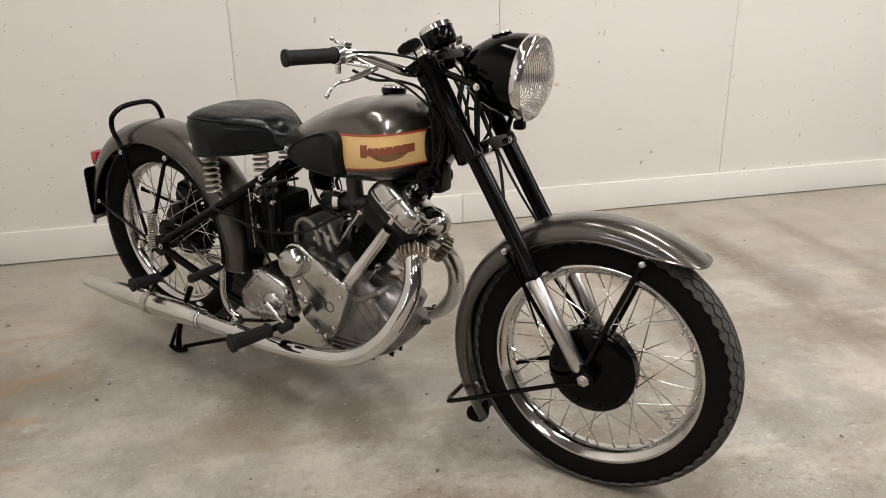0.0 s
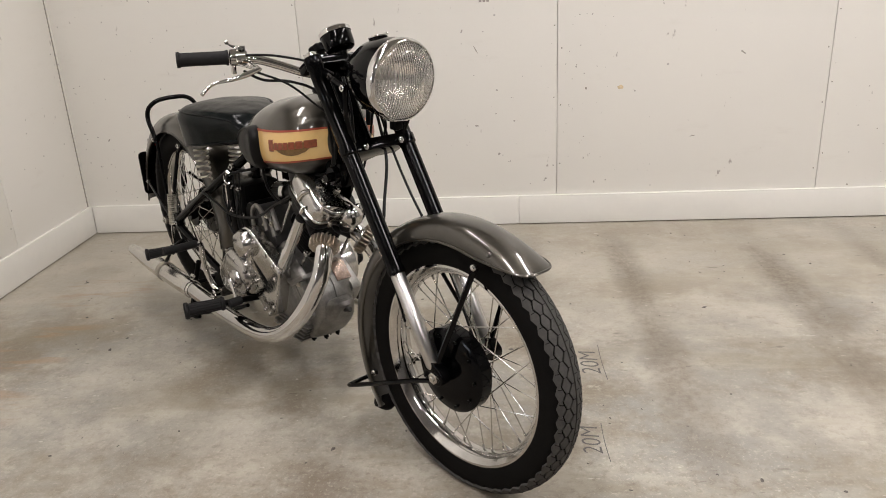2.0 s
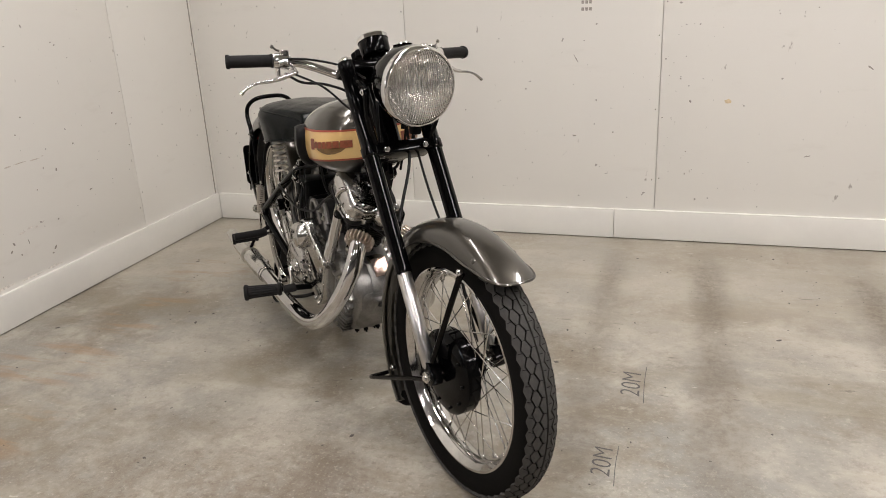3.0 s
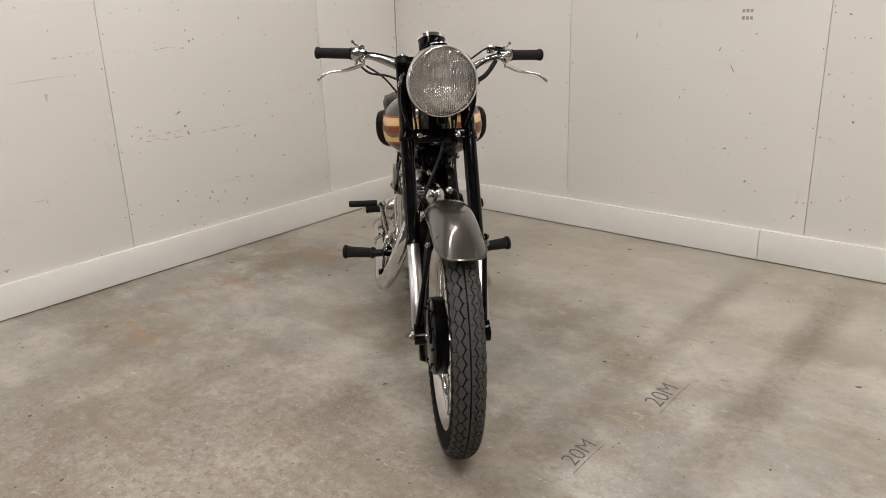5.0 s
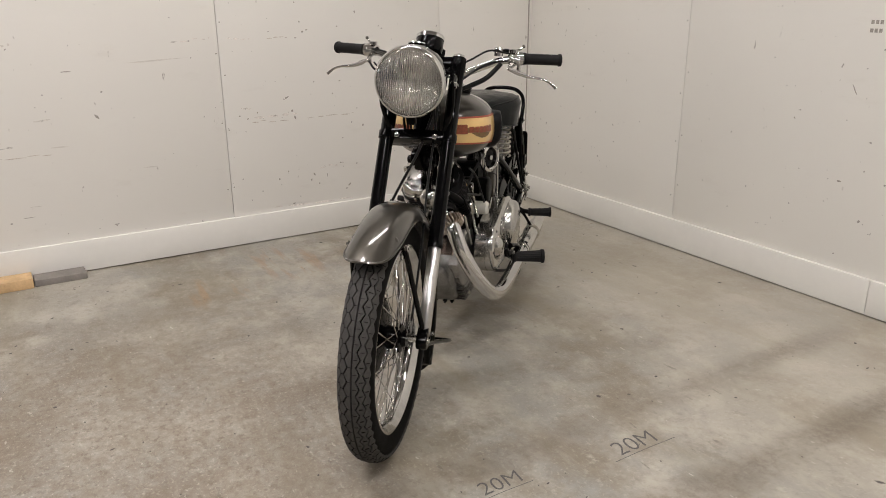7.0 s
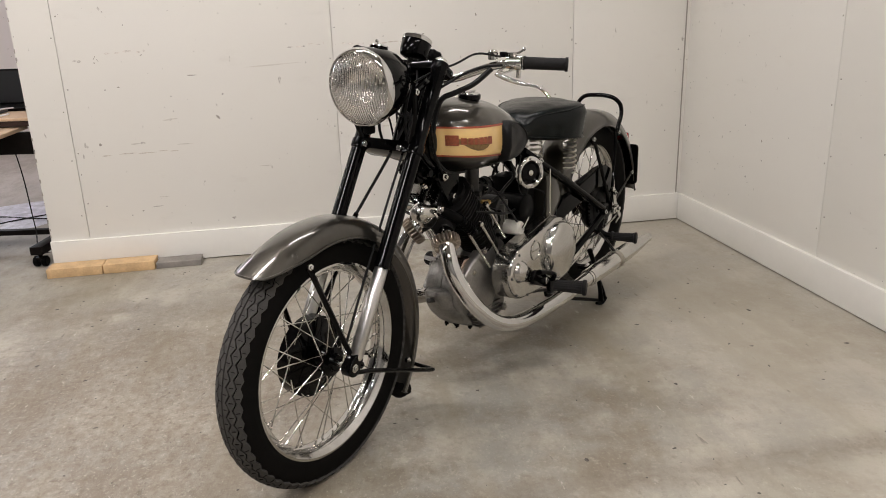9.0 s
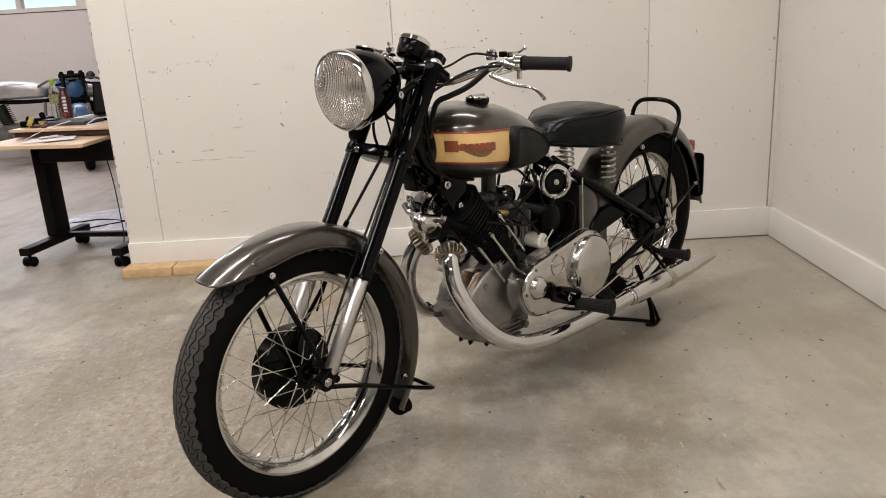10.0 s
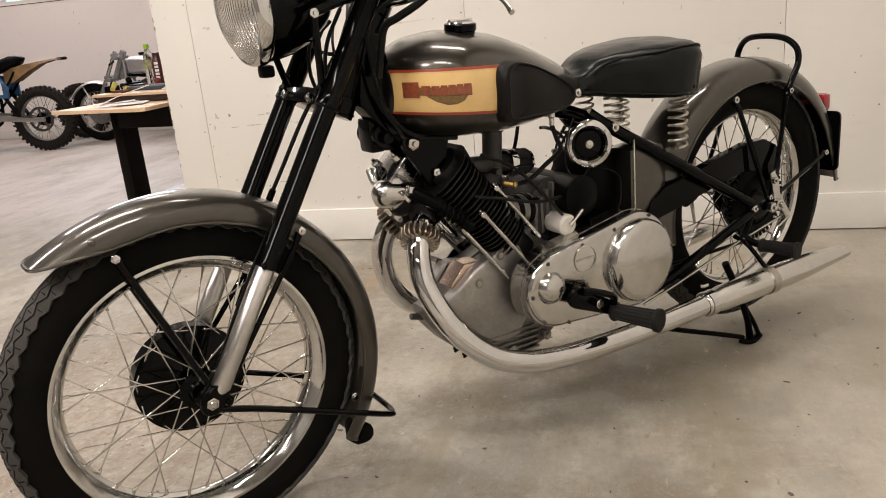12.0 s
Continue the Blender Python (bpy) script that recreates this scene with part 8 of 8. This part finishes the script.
    lathe(bm, [(0, 0.03), (0.012, 0.03), (0.014, 0.04), (0.032, 0.038), (0.036, 0.0)], (-0.58, 0, 0.836), (0, 0, 1), 18)
    part("filler_cap", bm, SATIN, racer)
    bm = B()
    box(bm, (-1.40, -0.10, 0.65), (-1.08, 0.10, 0.69), 0.018)
    part("seat", bm, SATIN, racer, "thin black seat pad")
    bm = B()
    lathe(bm, [(-0.11, 0.0), (-0.105, 0.05), (-0.06, 0.085), (0.06, 0.09), (0.075, 0.0)], (-1.47, 0, 0.72), (1, 0, 0), 20)
    part("seat_hump", bm, ALLOY if tank_mat is ALLOY else tank_mat, racer, "rounded seat hump")
    bm = B()
    box(bm, (-0.95, -0.12, 0.23), (-0.58, 0.12, 0.42), 0.05)
    rod(bm, (-0.62, -0.13, 0.33), (-0.62, 0.13, 0.33), 0.085, 20)
    part("crankcase", bm, CAST, racer, "grey cast crankcase")
    bm = B()
    rod(bm, (-0.62, 0, 0.41), (-0.56, 0, 0.60), 0.055, 16)
    for k in range(9):
        rod(bm, V(-0.617 + 0.006 * k, 0, 0.425 + 0.019 * k), V(-0.615 + 0.006 * k, 0, 0.432 + 0.019 * k), 0.085, 18)
    part("cylinder", bm, DARKCAST, racer, "dark finned cylinder")
    pipe(racer, "exhaust_pipe", [(-0.52, 0.03, 0.58), (-0.42, 0.10, 0.50), (-0.46, 0.15, 0.30), (-0.70, 0.16, 0.24), (-1.45, 0.17, 0.27)], 0.024, DARKCAST, "", 12, 5)
    bm = B()
    rings = []
    for i in range(25):
        a = radians(28 + 108 * i / 24)
        rings.append([V((0.325 + dr) * math.cos(a), y, 0.305 + (0.325 + dr) * math.sin(a)) for y, dr in ((-0.060, -0.024), (-0.045, -0.006), (0.0, 0.0), (0.045, -0.006), (0.060, -0.024), (0.042, -0.011), (0.0, -0.005), (-0.042, -0.011))])
    loft(bm, rings)
    part("mudguard", bm, guard or ALLOY, racer)
    if lamp:
        bm = B()
        lathe(bm, [(-0.09, 0.0), (-0.08, 0.045), (-0.03, 0.070), (0.03, 0.074), (0.034, 0.066), (0.042, 0.0)], (-0.20, 0, 0.74), (1, 0, 0), 24)
        part("headlamp", bm, BLUE, racer, "dark blue headlamp shell")
        bm = B()
        tube(bm, [(-0.42, 0.30, 0.78), (-0.34, 0.20, 0.835), (-0.32, 0.05, 0.84), (-0.32, -0.05, 0.84), (-0.34, -0.20, 0.835), (-0.42, -0.30, 0.78)], 0.012, 10, 4)
        part("high_handlebar", bm, DRUM, racer)
        pipe(racer, "mirror_stem", [(-0.36, 0.16, 0.82), (-0.34, 0.17, 0.845)], 0.006, SATIN, "", 8, 0)
        bm = B()
        lathe(bm, [(-0.02, 0.0), (-0.018, 0.02), (0.0, 0.038), (0.012, 0.040), (0.015, 0.0)], (-0.34, 0.17, 0.855), (-1, 0, 0), 18)
        part("mirror", bm, DARKCAST, racer, "small round bar-end mirror")
    pipe(racer, "side_stand", [(-0.85, 0.14, 0.22), (-0.90, 0.24, 0.012)], 0.009, SATIN, "", 8, 0)


road_racer(pose(-5.12, -3.04, 0, 0, 0, -83), ALLOY, "stripped vintage racer with a bare alloy tank by the wall")
road_racer(pose(-4.62, -1.42, 0, 0, 0, 28), BLUE, "blue motorcycle parked nose out from the window wall", BLUE, True)
spare = tagged(new("spare_wheel"), "muddy knobbly spare wheel propped behind the motorcycles", "wheel")
spare.matrix_world = pose(-5.47, -3.52, 0, 0, 0, -80)
simple_wheel(spare, "wheel", (0, 0, 0.30), 0.29, 0.05, True, 0.06)


# a dirt bike whose rear wheel faces the racer
dirt = tagged(new("dirt_bike"), "muddy blue dirt bike with a tan rear mudguard", "motorcycle")
dirt.matrix_world = pose(-4.66, -3.35, 0, 0, 0, -78)
rear = simple_wheel(dirt, "rear_wheel", (0, 0, 0.32), 0.312, 0.06, True, 0.07)
bm = B()
for k in range(18):
    a0, a1 = 2 * math.pi * k / 18, 2 * math.pi * (k + 1) / 18
    ring = lambda a: [V(math.cos(a) * r, y, math.sin(a) * r) for r, y in ((0.10, 0.072), (0.125, 0.072), (0.125, 0.078), (0.10, 0.078))]
    loft(bm, [ring(a0), ring(a1)])
for k in range(5):
    a = 2 * math.pi * k / 5 + 0.3
    rod(bm, (0.03 * math.cos(a), 0.075, 0.03 * math.sin(a)), (0.11 * math.cos(a), 0.075, 0.11 * math.sin(a)), 0.011, 8)
part("sprocket", bm, DARKCAST, rear, "dark drilled rear sprocket")
simple_wheel(dirt, "front_wheel", (1.43, 0, 0.34), 0.33, 0.045, True, 0.06)
for s in SIDES:
    bm = B()
    loft(bm, [[V(x, s * 0.10 + dy, z + dz) for dy, dz in ((-0.013, -h), (0.013, -h), (0.013, h), (-0.013, h))] for x, z, h in ((-0.05, 0.318, 0.022), (0.10, 0.322, 0.020), (0.40, 0.365, 0.030), (0.52, 0.375, 0.034))])
    part("swing_arm", bm, SLIDER, dirt, "box-section alloy swing arm", 30)
    pipe(dirt, "fork_leg", [(1.43, s * 0.09, 0.34), (1.14, s * 0.09, 1.0)], 0.024, SLIDER, "", 12, 0)
    pipe(dirt, "frame_tube", [(1.12, 0, 0.93), (0.98, s * 0.11, 0.4), (0.85, s * 0.13, 0.27), (0.52, s * 0.12, 0.30), (0.45, s * 0.1, 0.75)], 0.016, SATIN, "", 10, 4)
    pipe(dirt, "seat_stay", [(0.50, s * 0.10, 0.42), (0.26, s * 0.095, 0.66), (0.16, s * 0.07, 0.80)], 0.012, SATIN, "", 8, 4)
    pipe(dirt, "shock", [(0.20, s * 0.085, 0.36), (0.34, s * 0.085, 0.62)], 0.020, SATIN, "", 10, 0)
    bm = B()
    plate(bm, [(0.25, 0.55), (0.46, 0.57), (0.52, 0.68), (0.50, 0.78), (0.30, 0.76), (0.24, 0.66)], s * 0.095, s * 0.122, 0.012)
    part("side_panel", bm, BLUE, dirt, "blue side panel with pale marks")
    for u, z, w, h in ((0.31, 0.65, 0.018, 0.060), (0.37, 0.66, 0.018, 0.055), (0.34, 0.665, 0.05, 0.016), (0.42, 0.70, 0.04, 0.020)):
        bm = B()
        box(bm, (u - w, s * 0.1235 - 0.002, z - h), (u + w, s * 0.1235 + 0.002, z + h), 0.002)
        part("panel_mark", bm, PAPER, dirt)
bm = B()
rings = []
for x, w, top, bot in ((0.07, 0.02, 0.925, 0.905), (0.12, 0.07, 0.945, 0.86), (0.20, 0.10, 0.950, 0.83), (0.32, 0.11, 0.915, 0.79), (0.50, 0.12, 0.875, 0.77), (0.80, 0.10, 0.88, 0.79), (0.86, 0.05, 0.87, 0.81)):
    rings.append([V(x, math.copysign(abs(math.cos(a)) ** 0.6, math.cos(a)) * w, (top + bot) / 2 + math.copysign(abs(math.sin(a)) ** 0.6, math.sin(a)) * (top - bot) / 2) for a in [2 * math.pi * k / 20 for k in range(20)]])
loft(bm, rings)
part("seat", bm, SATIN, dirt, "black seat with a raised tail", 50)
bm = B()
rings = []
for x, w, top, bot in ((0.28, 0.07, 0.80, 0.68), (0.18, 0.085, 0.845, 0.70), (0.05, 0.085, 0.865, 0.775), (-0.10, 0.075, 0.885, 0.845), (-0.24, 0.06, 0.895, 0.875), (-0.31, 0.04, 0.893, 0.875)):
    rings.append([V(x, -w, bot), V(x, -w * 0.8, top - 0.008), V(x, 0, top), V(x, w * 0.8, top - 0.008), V(x, w, bot), V(x, w * 0.8, bot + 0.004), V(x, 0, max(bot + 0.008, top - 0.012)), V(x, -w * 0.8, bot + 0.004)])
loft(bm, rings)
part("rear_mudguard", bm, TAN, dirt, "tan plastic rear mudguard", 50)
bm = B()
box(bm, (-0.345, -0.035, 0.868), (-0.265, 0.035, 0.898), 0.012)
part("tail_lamp", bm, SATIN, dirt, "small dark tail lamp")
bm = B()
box(bm, (0.60, -0.14, 0.70), (1.02, 0.14, 0.95), 0.06)
part("tank", bm, BLUE, dirt, "blue tank")
bm = B()
box(bm, (0.52, -0.13, 0.30), (0.90, 0.13, 0.62), 0.05)
part("engine", bm, CAST, dirt)
pipe(dirt, "handlebar", [(1.0, -0.38, 1.09), (1.08, -0.15, 1.06), (1.08, 0.15, 1.06), (1.0, 0.38, 1.09)], 0.011, SATIN, "", 10, 4)
pipe(dirt, "side_stand", [(0.55, 0.13, 0.28), (0.50, 0.26, 0.012)], 0.010, SATIN, "", 8, 0)
